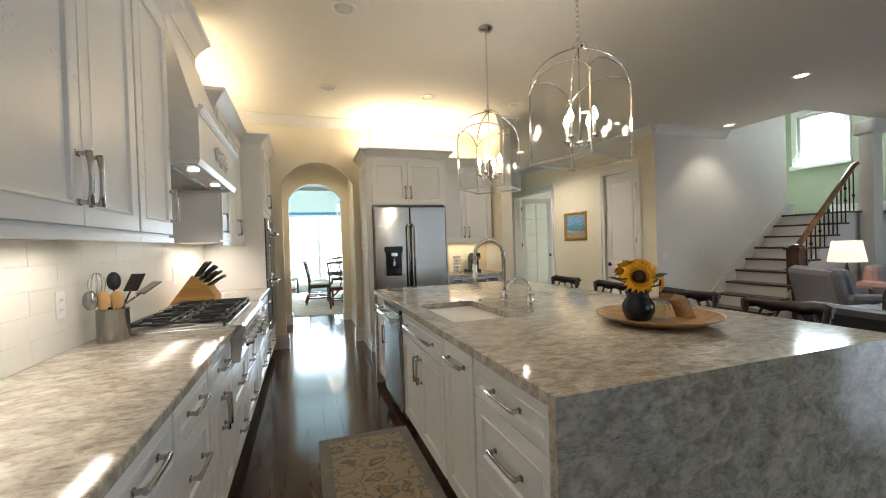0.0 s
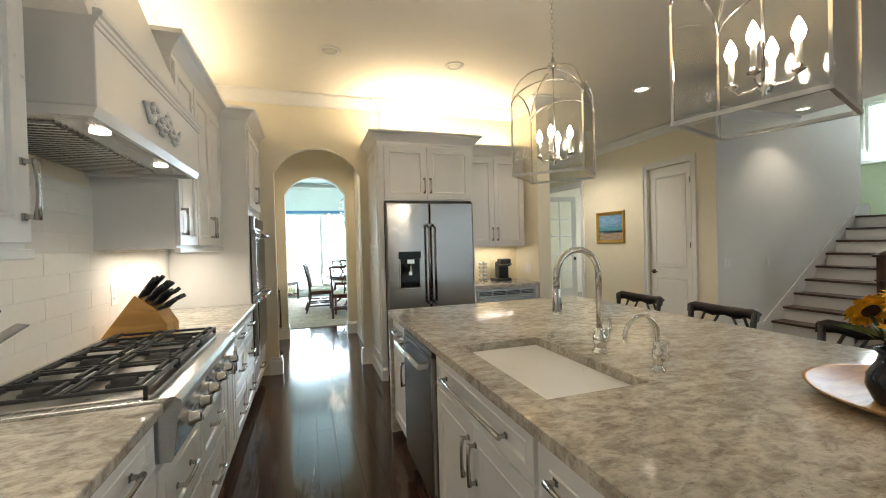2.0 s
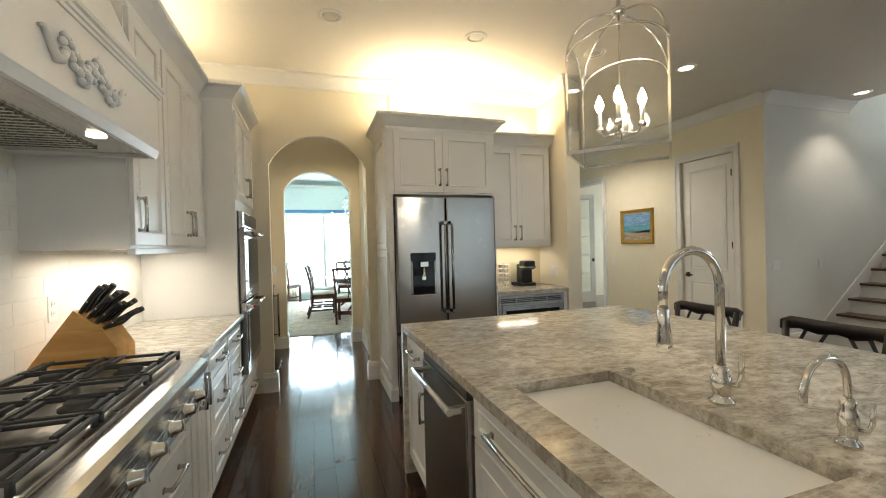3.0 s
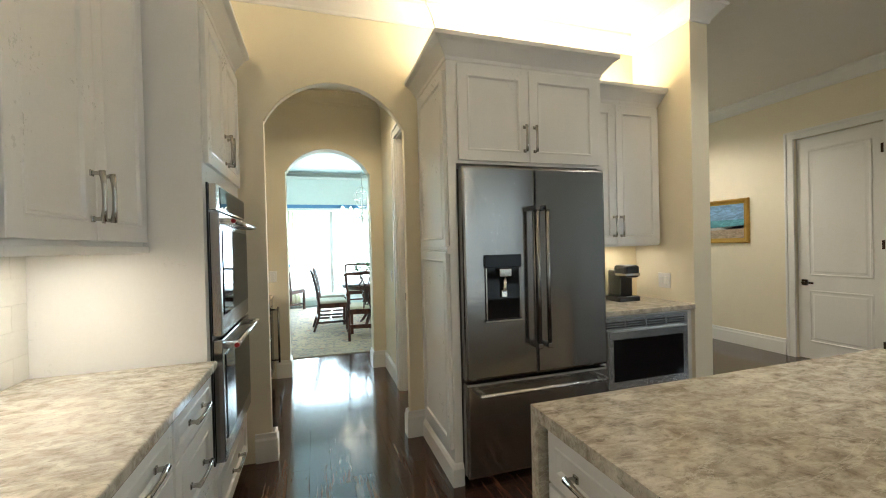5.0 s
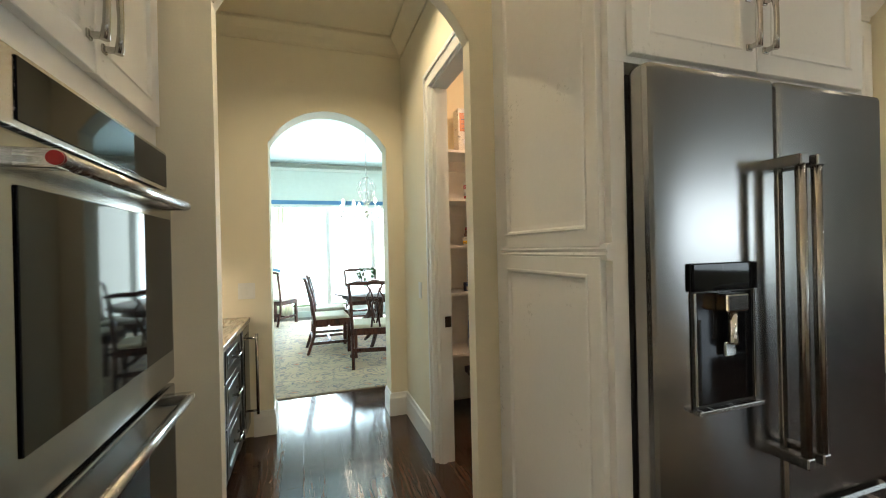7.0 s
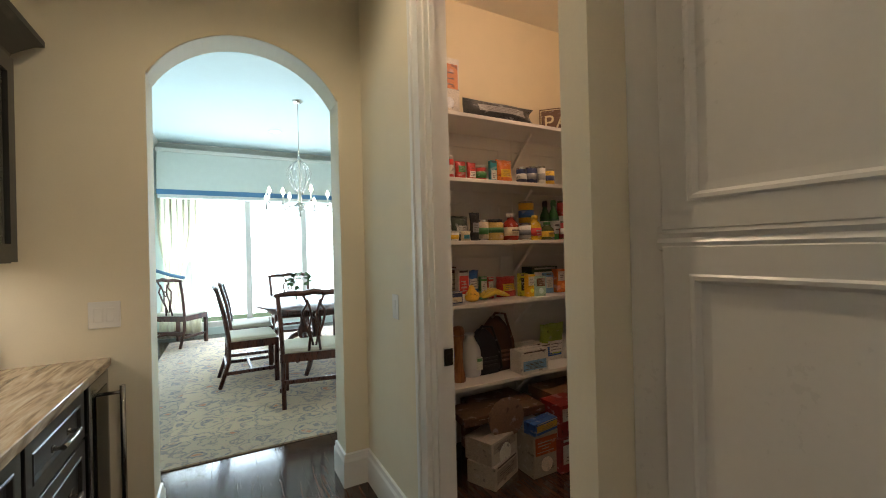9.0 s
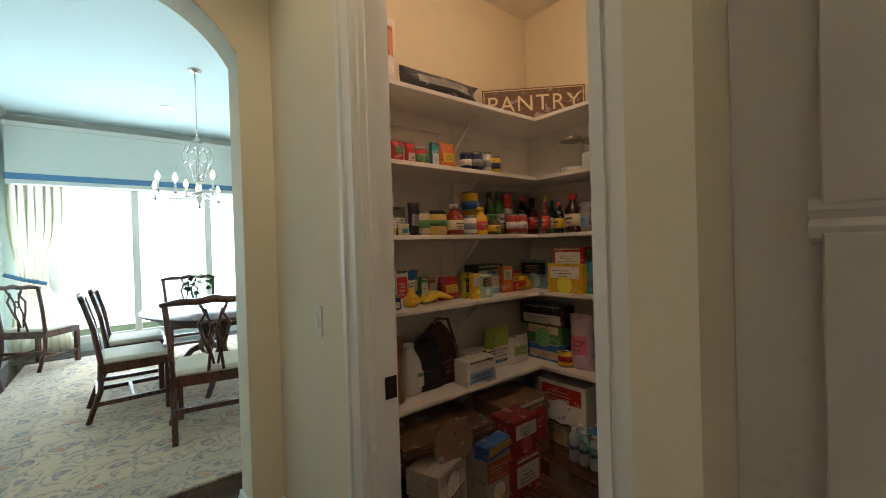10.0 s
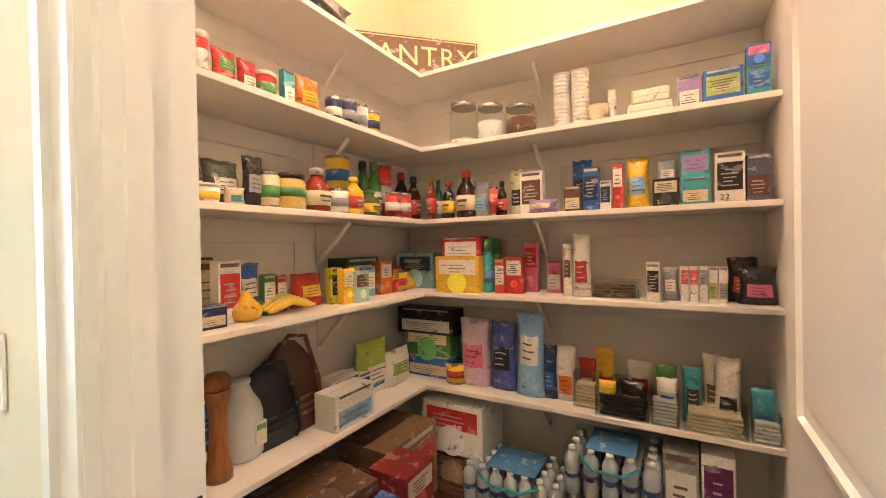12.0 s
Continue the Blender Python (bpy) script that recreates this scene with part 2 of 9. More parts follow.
def quartzite(name):
    """Polished stone: broad clouds, drawn-out streaks, grey-brown flecks and a few thin pale veins."""
    m = bpy.data.materials.new(name)
    m.use_nodes = True
    n, k = m.node_tree.nodes, m.node_tree.links
    p = n["Principled BSDF"]
    tc = n.new("ShaderNodeTexCoord")

    def noise(scale, stretch, turn, detail, rough, distort):
        mp, t = n.new("ShaderNodeMapping"), n.new("ShaderNodeTexNoise")
        mp.inputs["Scale"].default_value, mp.inputs["Rotation"].default_value = stretch, (0.25, 0.2, radians(turn))
        t.inputs["Scale"].default_value, t.inputs["Detail"].default_value = scale, detail
        t.inputs["Roughness"].default_value, t.inputs["Distortion"].default_value = rough, distort
        k.new(tc.outputs["Object"], mp.inputs["Vector"])
        k.new(mp.outputs[0], t.inputs["Vector"])
        return t.outputs["Fac"]

    def ramp(fac, stops):
        r = n.new("ShaderNodeValToRGB")
        while len(r.color_ramp.elements) < len(stops):
            r.color_ramp.elements.new(0.5)
        for e, (at, c) in zip(r.color_ramp.elements, stops):
            e.position, e.color = at, (*c, 1)
        k.new(fac, r.inputs["Fac"])
        return r.outputs["Color"]

    def mix(a, b, fac, blend="MIX"):
        x = n.new("ShaderNodeMix")
        x.data_type, x.blend_type = "RGBA", blend
        k.new(a, x.inputs["A"])
        k.new(b, x.inputs["B"])
        if isinstance(fac, float):
            x.inputs["Factor"].default_value = fac
        else:
            k.new(fac, x.inputs["Factor"])
        return x.outputs["Result"]

    streak = noise(15.0, (0.95, 1.5, 1.3), 28, 9, 0.62, 0.6)
    base = ramp(streak, ((0.30, (0.29, 0.255, 0.205)), (0.42, (0.41, 0.37, 0.31)), (0.52, (0.52, 0.48, 0.41)), (0.66, (0.66, 0.625, 0.55))))
    cloud = ramp(noise(2.6, (0.7, 1.3, 1.0), 35, 4, 0.55, 0.6), ((0.35, (0.86, 0.855, 0.85)), (0.62, (1.05, 1.04, 1.02))))
    fleck = ramp(noise(55.0, (0.8, 1.3, 1.2), 28, 5, 0.7, 0.4), ((0.34, (0.66, 0.64, 0.62)), (0.46, (1.0, 1.0, 1.0)), (0.66, (1.12, 1.11, 1.09))))
    vein = noise(3.2, (0.5, 2.2, 1.5), 22, 7, 0.6, 1.8)
    line = ramp(vein, ((0.485, (0, 0, 0)), (0.50, (0.45, 0.45, 0.45)), (0.515, (0, 0, 0))))
    pale = n.new("ShaderNodeRGB")
    pale.outputs[0].default_value = (0.72, 0.69, 0.62, 1)
    col = mix(mix(base, cloud, 1.0, "MULTIPLY"), fleck, 0.85, "MULTIPLY")
    k.new(mix(col, pale.outputs[0], line), p.inputs["Base Color"])
    p.inputs["Roughness"].default_value = 0.085
    b = n.new("ShaderNodeBump")
    b.inputs["Strength"].default_value, b.inputs["Distance"].default_value = 0.02, 0.002
    k.new(streak, b.inputs["Height"])
    k.new(b.outputs[0], p.inputs["Normal"])
    return m


STONE = quartzite("cream_grey_quartzite")
DARKSTONE = ramp_material("veined_brown_granite", ((0.3, (0.16, 0.11, 0.07)), (0.5, (0.42, 0.33, 0.23)), (0.7, (0.60, 0.52, 0.40))), 0.10, 3.0, (8.0, 1.0, 4.0), 6, 1.6, 0.02, turn=10, mottle=0.1)
EBONY = material("black_painted_cabinet", (0.022, 0.020, 0.019), 0.3, bump=0.05, grain=60, tint=0.1)
PORCELAIN = material("white_fireclay", (0.61, 0.55, 0.45), 0.14, grain=12, tint=0.02)
BULB = glow("candle_bulb", (1.0, 0.87, 0.66), 48.0)
CAN_ON = glow("lit_recessed_lens", (1.0, 0.86, 0.66), 9.0)
CAN_OFF = material("unlit_recessed_lens", (0.62, 0.60, 0.55), 0.4, grain=30)
LAMPSHADE = glow("lit_linen_shade", (1.0, 0.78, 0.60), 1.0)
PANE = clear("window_glass", (0.97, 0.99, 0.98), 0.0, 1.45, thin=1.0)
LANTERN_GLASS = clear("lantern_glass", (0.98, 0.98, 0.97), 0.02, 1.5, thin=1.0)
GLASS = clear("clear_jar_glass", (0.93, 0.96, 0.95), 0.02, 1.5, thin=1.0)
# emission puts the overbright daylight outdoors into plain boards
OUTSIDE = glow("outdoor_glow", (0.86, 0.97, 1.0), 3.6)
WHITE = material("white_plastic", (0.78, 0.77, 0.74), 0.35, grain=40, tint=0.02)
BASKET = ramp_material("honey_wood", ((0.3, (0.38, 0.20, 0.07)), (0.7, (0.62, 0.38, 0.16))), 0.4, 4.0, (1, 8, 8), 6, 0.8, 0.1, mottle=0.1)

# ---- mesh tools ----
def bm_box(bm, x0, y0, z0, x1, y1, z1, bev=0.0):
    made = bmesh.ops.create_cube(bm, size=1.0, matrix=Matrix.LocRotScale(((x0 + x1) / 2, (y0 + y1) / 2, (z0 + z1) / 2), None, (x1 - x0, y1 - y0, z1 - z0)))
    if bev:
        edges = list({e for v in made["verts"] for e in v.link_edges})
        bmesh.ops.bevel(bm, geom=edges, offset=bev, segments=2, profile=0.5, affect="EDGES")
    return bm


def bm_cyl(bm, p, q, r0, r1=None, seg=12):
    p, q = Vector(p), Vector(q)
    turn = (q - p).to_track_quat("Z", "Y").to_matrix().to_4x4()
    made = bmesh.ops.create_cone(bm, cap_ends=True, segments=seg, radius1=r0, radius2=r0 if r1 is None else r1, depth=(q - p).length, matrix=Matrix.Translation((p + q) / 2) @ turn)
    for f in {f for v in made["verts"] for f in v.link_faces}:
        f.smooth = len(f.verts) == 4
    return bm


def bm_lathe(bm, profile, seg=20, at=(0, 0, 0), squash=1.0):
    rings = []
    for r, z in profile:
        rings.append([bm.verts.new((at[0] + r * math.cos(2 * math.pi * a / seg), at[1] + squash * r * math.sin(2 * math.pi * a / seg), at[2] + z)) for a in range(seg)])
    for lo, hi in zip(rings, rings[1:]):
        for a in range(seg):
            bm.faces.new((lo[a], lo[(a + 1) % seg], hi[(a + 1) % seg], hi[a])).smooth = True
    if profile[0][0] > 1e-6:
        bm.faces.new(list(reversed(rings[0])))
    if profile[-1][0] > 1e-6:
        bm.faces.new(rings[-1])
    return bm


def bm_tube(bm, pts, r, seg=8, closed=False):
    pts = [Vector(p) for p in pts]
    rings = []
    up = Vector((0.13, 0.31, 0.94)).normalized()
    for i, p in enumerate(pts):
        a = pts[i - 1] if (i or closed) else p
        b = pts[(i + 1) % len(pts)] if (i + 1 < len(pts) or closed) else p
        d = (b - a).normalized()
        side = d.cross(up)
        side = side.normalized() if side.length > 1e-4 else Vector((1, 0, 0))
        over = side.cross(d).normalized()
        rr = r[i] if isinstance(r, (list, tuple)) else r
        rings.append([bm.verts.new(p + rr * (math.cos(2 * math.pi * k / seg) * side + math.sin(2 * math.pi * k / seg) * over)) for k in range(seg)])
    pairs = list(zip(rings, rings[1:])) + ([(rings[-1], rings[0])] if closed else [])
    for lo, hi in pairs:
        for k in range(seg):
            bm.faces.new((lo[k], lo[(k + 1) % seg], hi[(k + 1) % seg], hi[k])).smooth = True
    if not closed:
        bm.faces.new(list(reversed(rings[0])))
        bm.faces.new(rings[-1])
    return bm


def bm_prism(bm, outline, m, depth):
    """A flat outline of (u, v) pairs, pushed through by depth along local z, laid by the matrix m."""
    lo = [bm.verts.new(m @ Vector((u, v, 0))) for u, v in outline]
    hi = [bm.verts.new(m @ Vector((u, v, depth))) for u, v in outline]
    n = len(outline)
    bm.faces.new(list(reversed(lo)))
    bm.faces.new(hi)
    for i in range(n):
        bm.faces.new((lo[i], lo[(i + 1) % n], hi[(i + 1) % n], hi[i]))
    return bm


def bm_ball(bm, at, r, seg=10, squash=(1, 1, 1)):
    made = bmesh.ops.create_uvsphere(bm, u_segments=seg, v_segments=max(5, seg * 2 // 3), radius=r, matrix=Matrix.LocRotScale(at, None, squash))
    for f in {f for v in made["verts"] for f in v.link_faces}:
        f.smooth = True
    return bm


def mesh_of(bm, name, mat):
    bmesh.ops.recalc_face_normals(bm, faces=bm.faces)
    data = bpy.data.meshes.new(name)
    bm.to_mesh(data)
    bm.free()
    data.materials.append(mat)
    return data


def B():
    return bmesh.new()


def box(x0, y0, z0, x1, y1, z1, bev=0.0):
    return bm_box(B(), x0, y0, z0, x1, y1, z1, bev)


def part(name, bm, mat, parent, label=""):
    ob = new(name, mesh_of(bm, name, mat))
    ob.parent = parent
    if label:
        tagged(ob, label)
    return ob


def share(name, data, parent, m):
    """One more part on mesh data that is already there."""
    ob = new(name, data)
    ob.parent = parent
    ob.matrix_basis = m
    return ob


def thing(name, label, category, group="", at=(0, 0, 0), turn=0.0):
    ob = new(name)
    ob.empty_display_size = 0.05
    ob.matrix_basis = pose(*at, 0, 0, turn)
    return tagged(ob, label, category, group)


def solid(name, bm, mat, label, category, group="", kind=""):
    return tagged(new(name, mesh_of(bm, name, mat)), label, category, group, kind)


def setting(name, bm, mat, label, category="wall"):
    return solid(name, bm, mat, label, category, kind="structure")


XZ = Matrix(((1, 0, 0, 0), (0, 0, -1, 0), (0, 1, 0, 0), (0, 0, 0, 1)))  # outline u, v to x, z; depth towards -y


def sweep_profile(bm, profile, path, closed=False):
    """A moulding: (out, up) pairs carried along level corner points; out is to the right of the way walked."""
    pts = [Vector((x, y, z)) for x, y, z in path]
    n = len(pts)
    rows = []
    for i, p in enumerate(pts):
        ways = []
        if i > 0 or closed:
            ways.append((p - pts[i - 1]).normalized())
        if i < n - 1 or closed:
            ways.append((pts[(i + 1) % n] - p).normalized())
        outs = [Vector((w.y, -w.x, 0)) for w in ways]
        o = outs[0] if len(outs) == 1 else (outs[0] + outs[1]) / (1 + outs[0].dot(outs[1]))
        rows.append([bm.verts.new(p + o * a + Vector((0, 0, b))) for a, b in profile])
    k = len(profile)
    pairs = list(zip(rows, rows[1:])) + ([(rows[-1], rows[0])] if closed else [])
    for lo, hi in pairs:
        for j in range(k):
            bm.faces.new((lo[j], lo[(j + 1) % k], hi[(j + 1) % k], hi[j]))
    if not closed:
        bm.faces.new(rows[0])
        bm.faces.new(list(reversed(rows[-1])))
    return bm


CROWN = [(0, 0), (0, -0.13), (0.012, -0.13), (0.018, -0.11), (0.05, -0.065), (0.085, -0.03), (0.10, -0.022), (0.10, 0)]
BASE = [(0, 0), (0.018, 0), (0.018, 0.145), (0.012, 0.16), (0.010, 0.185), (0, 0.19)]
CABCROWN = [(0, 0), (0.006, 0), (0.010, 0.02), (0.03, 0.045), (0.065, 0.085), (0.09, 0.10), (0.09, 0.125), (0, 0.125)]


def bm_panel(bm, x0, z0, x1, z1, y=0.0, thick=0.020, rail=0.058, flat=False):
    """A framed cabinet front that faces -y, its back at y: stepped moulding round a recessed panel."""
    rings = [(0, 0), (0, thick - 0.002), (0.002, thick)]
    if not flat:
        rings += [(rail, thick), (rail + 0.004, thick + 0.003), (rail + 0.010, thick + 0.002), (rail + 0.016, thick - 0.008), (rail + 0.030, thick - 0.009)]
    rows = []
    for inset, out in rings:
        rows.append([bm.verts.new(p) for p in ((x0 + inset, y - out, z0 + inset), (x1 - inset, y - out, z0 + inset), (x1 - inset, y - out, z1 - inset), (x0 + inset, y - out, z1 - inset))])
    for lo, hi in zip(rows, rows[1:]):
        for a in range(4):
            bm.faces.new((lo[a], lo[(a + 1) % 4], hi[(a + 1) % 4], hi[a]))
    bm.faces.new(rows[-1])
    bm.faces.new(list(reversed(rows[0])))
    return bm


def pull_mesh(length):
    bm = B()
    for s in (-1, 1):
        bm_box(bm, s * (length / 2 - 0.008) - 0.010, -0.006, -0.010, s * (length / 2 - 0.008) + 0.010, 0, 0.010, 0.002)
        bm_box(bm, s * (length / 2 - 0.008) - 0.006, -0.030, -0.006, s * (length / 2 - 0.008) + 0.006, -0.004, 0.006, 0.001)
    bm_tube(bm, [(-length / 2, -0.030, 0), (-length / 4, -0.034, 0), (0, -0.035, 0), (length / 4, -0.034, 0), (length / 2, -0.030, 0)], [0.0095, 0.0072, 0.0066, 0.0072, 0.0095], 8)
    return mesh_of(bm, "handle", PULL)


PULLS = {"short": pull_mesh(0.185), "tall": pull_mesh(0.16), "long": pull_mesh(0.21), "xl": pull_mesh(0.60)}


def cabinet(name, label, category, at, turn, w, d, z0, z1, fronts, toe=0.0, group="", rail=0.058):
    """A unit whose front faces local -y, its front left foot at (at). fronts: x0, z0, x1, z1, pull, from the unit's own foot.
    pull: h, hl, hx (longer), h2 (two), vl, vr, vlb, vrb (upright, near an edge, low) or empty."""
    t = thing(name, label, category, group, at, turn)
    bm = box(0, 0.0, z0 + toe, w, d, z1)
    if toe:
        bm_box(bm, 0.003, 0.07, z0, w - 0.003, d, z0 + toe)
    part("body", bm, CABINET, t)
    for x0, a, x1, b, pull in fronts:
        kind = "drawer" if pull.startswith("h") else "door"
        f = part(kind, bm_panel(B(), x0, a, x1, b, -0.001, rail=min(rail, (b - a) * 0.24)), CABINET, t)
        if pull in ("h", "hl", "hx"):
            share("handle", PULLS[{"h": "short", "hl": "long", "hx": "xl"}[pull]], f, pose((x0 + x1) / 2, -0.021, (a + b) / 2 if b - a < 0.40 else b - 0.075))
        elif pull == "h2":
            for u in (0.27, 0.73):
                share("handle", PULLS["short"], f, pose(x0 + (x1 - x0) * u, -0.021, (a + b) / 2))
        elif pull:
            x = x0 + 0.032 if pull[1] == "l" else x1 - 0.032
            z = a + 0.14 if pull.endswith("b") else b - 0.14
            share("handle", PULLS["tall"], f, pose(x, -0.021, z, 0, 90, 0))
    return t


def crown_on(parent, path, name="crown"):
    return part(name, sweep_profile(B(), CABCROWN, path), CABINET, parent)


TINTS = {}


def tint(c, rough=0.42):
    key = (*c, rough)
    if key not in TINTS:
        TINTS[key] = material("printed_card", c, rough, bump=0.05, grain=60, tint=0.07)
    return TINTS[key]

# ---- large structure ----
def arch_outline(x0, x1, spring, rise, left, right, top, steps=24):
    """A wall's outline with an arched opening that stands on the floor."""
    cx, hw = (x0 + x1) / 2, (x1 - x0) / 2
    pts = [(left, 0), (x0, 0), (x0, spring)]
    r = (hw * hw + rise * rise) / (2 * rise)
    a0 = math.asin(min(1, hw / r))
    for i in range(1, steps):
        a = -a0 + 2 * a0 * i / steps
        pts.append((cx + r * math.sin(a), spring + rise - r + r * math.cos(a)))
    return pts + [(x1, spring), (x1, 0), (right, 0), (right, top), (left, top)]


def arch_edge(x0, x1, spring, rise, steps=24):
    """Arch line only, from foot to foot."""
    return arch_outline(x0, x1, spring, rise, 0, 0, 0, steps)[1:-3]


LX = -0.78          # left wall of kitchen
A1, A1B = 6.88, 6.952  # kitchen arch wall, front and back
A2, A2B = 8.70, 8.90  # dining arch wall
HR = 1.07           # right wall of hall
setting("wall_kitchen_left", box(LX - 0.15, -3.0, 0, LX, A1B, CEIL), CREAM, "cream painted kitchen wall behind white cabinets")
setting("wall_arch_kitchen", bm_prism(B(), arch_outline(0.0, 0.940, 2.240, 0.295, LX, 1.2, CEIL), Matrix.Translation((0, A1B, 0)) @ XZ, A1B - A1), CREAM, "cream wall with an arched opening to the hall")
setting("wall_arch_dining", bm_prism(B(), arch_outline(0.02, 0.93, 2.235, 0.27, LX - 0.4, 1.2, CEIL), Matrix.Translation((0, A2B, 0)) @ XZ, A2B - A2), CREAM, "cream wall with an arched opening to the dining room")
setting("wall_hall_left", box(LX - 0.15, A1B, 0, LX, A2, CEIL), CREAM, "cream hall wall behind the serving counter")
DOOR_A, DOOR_B, DOOR_TOP = 7.055, 7.845, 2.44
bm = box(HR, DOOR_B, 0, HR + 0.10, A2, CEIL)
bm_box(bm, HR, A1B, 0, HR + 0.10, DOOR_A, CEIL)
bm_box(bm, HR, DOOR_A, DOOR_TOP, HR + 0.10, DOOR_B, CEIL)
setting("wall_hall_right", bm, CREAM, "cream hall wall with the pantry doorway")
# pantry shell
PX, PY = 3.08, 8.83
setting("wall_pantry_back", box(HR + 0.10, PY, 0, PX + 0.12, PY + 0.12, CEIL), PANTRY_WALL, "warm cream pantry wall behind the long shelves")
setting("wall_pantry_side", box(PX, 6.95, 0, PX + 0.12, PY, CEIL), PANTRY_WALL, "warm cream pantry side wall behind the shelves")
setting("wall_pantry_front", box(1.2, 6.85, 0, PX, 6.95, CEIL), PANTRY_WALL, "cream partition between kitchen and pantry")
# nook side wall that ends as a column
setting("wall_nook_column", box(2.975, 6.285, 0, 3.145, 6.85, CEIL), CREAM, "cream column wall beside the coffee nook")
# back hall beyond
RX = 5.60
bm = box(RX, 6.06, 0, RX + 0.14, 6.44, CEIL)
bm_box(bm, RX, 6.44, 2.51, RX + 0.14, 7.22, CEIL)
bm_box(bm, RX, 7.22, 0, RX + 0.14, 8.92, CEIL)
bm_box(bm, RX, 8.92, 2.50, RX + 0.14, 10.60, CEIL)
bm_box(bm, RX, 10.60, 0, RX + 0.14, 11.4, CEIL)
setting("wall_back_hall_right", bm, CREAM, "cream back hall wall with a white door and a painting")
setting("wall_back_hall_end", box(PX + 0.12, 11.3, 0, RX, 11.42, CEIL), CREAM, "cream end wall of the back hall")
setting("wall_back_hall_left", box(PX + 0.121, 6.95, 0, PX + 0.20, 11.3, CEIL), CREAM, "cream back hall wall behind the pantry")
setting("wall_closet", box(RX + 0.14, 6.4, 0, 6.4, 7.2, 2.6), CREAM, "plain closet wall behind the white door")
# study beyond the french door
setting("wall_study_back", box(9.0, 8.3, 0, 9.12, 8.9, CEIL), CREAM, "cream study wall")
bm = box(9.0, 8.9, 0, 9.12, 11.4, 0.75)
bm_box(bm, 9.0, 8.9, 2.4, 9.12, 11.4, CEIL)
bm_box(bm, 9.0, 11.0, 0.75, 9.12, 11.4, 2.4)
setting("wall_study_window", bm, CREAM, "cream study wall round a window")
setting("wall_study_north", box(RX + 0.14, 11.3, 0, 9.12, 11.42, CEIL), CREAM, "cream study wall")
setting("wall_study_south", box(RX + 0.14, 8.2, 0, 9.12, 8.3, CEIL), CREAM, "cream study wall")
# stair wall and living room
setting("wall_stair", box(RX + 0.14, 6.06, 0, 8.74, 6.18, CEIL + 2.0), GREY_WALL, "pale wall along the staircase with switches")
setting("wall_stair_return", box(RX - 0.001, 6.052, 0, RX + 0.139, 6.059, CEIL), GREY_WALL, "pale wall end at the back hall corner")
SX = 10.0
bm = box(SX, 3.6, 0, SX + 0.15, 5.82, 5.1)
bm_box(bm, SX, 5.82, 0, SX + 0.15, 6.60, 2.72)
bm_box(bm, SX, 5.82, 3.72, SX + 0.15, 6.60, 5.1)
bm_box(bm, SX, 6.60, 0, SX + 0.15, 7.4, 5.1)
setting("wall_stair_landing", bm, GREEN_WALL, "sage green landing wall with a tall window")
setting("wall_stairwell_back", box(8.62, 7.3, 0, SX, 7.4, 5.1), GREEN_WALL, "sage green stairwell wall")
setting("wall_stairwell_side", box(8.62, 6.181, 0, 8.74, 7.3, 5.1), GREEN_WALL, "sage green wall at the end of the stair wall")
bm = box(11.5, -3.0, 0, 11.65, -2.5, CEIL)
bm_box(bm, 11.5, 0.1, 0, 11.65, 3.6, CEIL)
bm_box(bm, 11.5, -2.5, 0, 11.65, 0.1, 0.5)
bm_box(bm, 11.5, -2.5, 2.7, 11.65, 0.1, CEIL)
setting("wall_living_right", bm, GREY_WALL, "pale living room wall with a large window")
setting("wall_living_far", box(SX + 0.15, 3.5, 0, 11.65, 3.6, CEIL), GREY_WALL, "pale living room wall beside the stair")
# unseen rear wall, its opening assumed for the fill from behind
bm = box(LX - 0.15, -3.15, 0, 2.9, -3.0, CEIL)
bm_box(bm, 6.3, -3.15, 0, 11.65, -3.0, CEIL)
bm_box(bm, 2.9, -3.15, 0, 6.3, -3.0, 0.5)
bm_box(bm, 2.9, -3.15, 2.8, 6.3, -3.0, CEIL)
setting("wall_rear", bm, GREY_WALL, "pale unseen rear wall with an assumed broad window")
# dining room shell
DL, DR, DB = -0.68, 4.0, 14.40
setting("wall_dining_left", box(DL - 0.12, A2B, 0, DL, DB, CEIL + 0.1), DINING_WALL, "pale aqua dining room wall")
setting("wall_dining_right", box(DR, A2B, 0, DR + 0.12, DB, CEIL + 0.1), DINING_WALL, "pale aqua dining room wall")
setting("wall_dining_front", box(1.2, A2B + 0.06, 0, DR, A2B + 0.18, CEIL + 0.1), DINING_WALL, "pale aqua dining room wall")
WX0, WX1, WZ0, WZ1 = -0.25, 3.6, 0.12, 2.55
bm = box(DL - 0.12, DB, 0, WX0, DB + 0.15, CEIL + 0.1)
bm_box(bm, WX1, DB, 0, DR + 0.12, DB + 0.15, CEIL + 0.1)
bm_box(bm, WX0, DB, 0, WX1, DB + 0.15, WZ0)
bm_box(bm, WX0, DB, WZ1, WX1, DB + 0.15, CEIL + 0.1)
setting("wall_dining_window", bm, DINING_WALL, "pale aqua dining wall round a wide window")
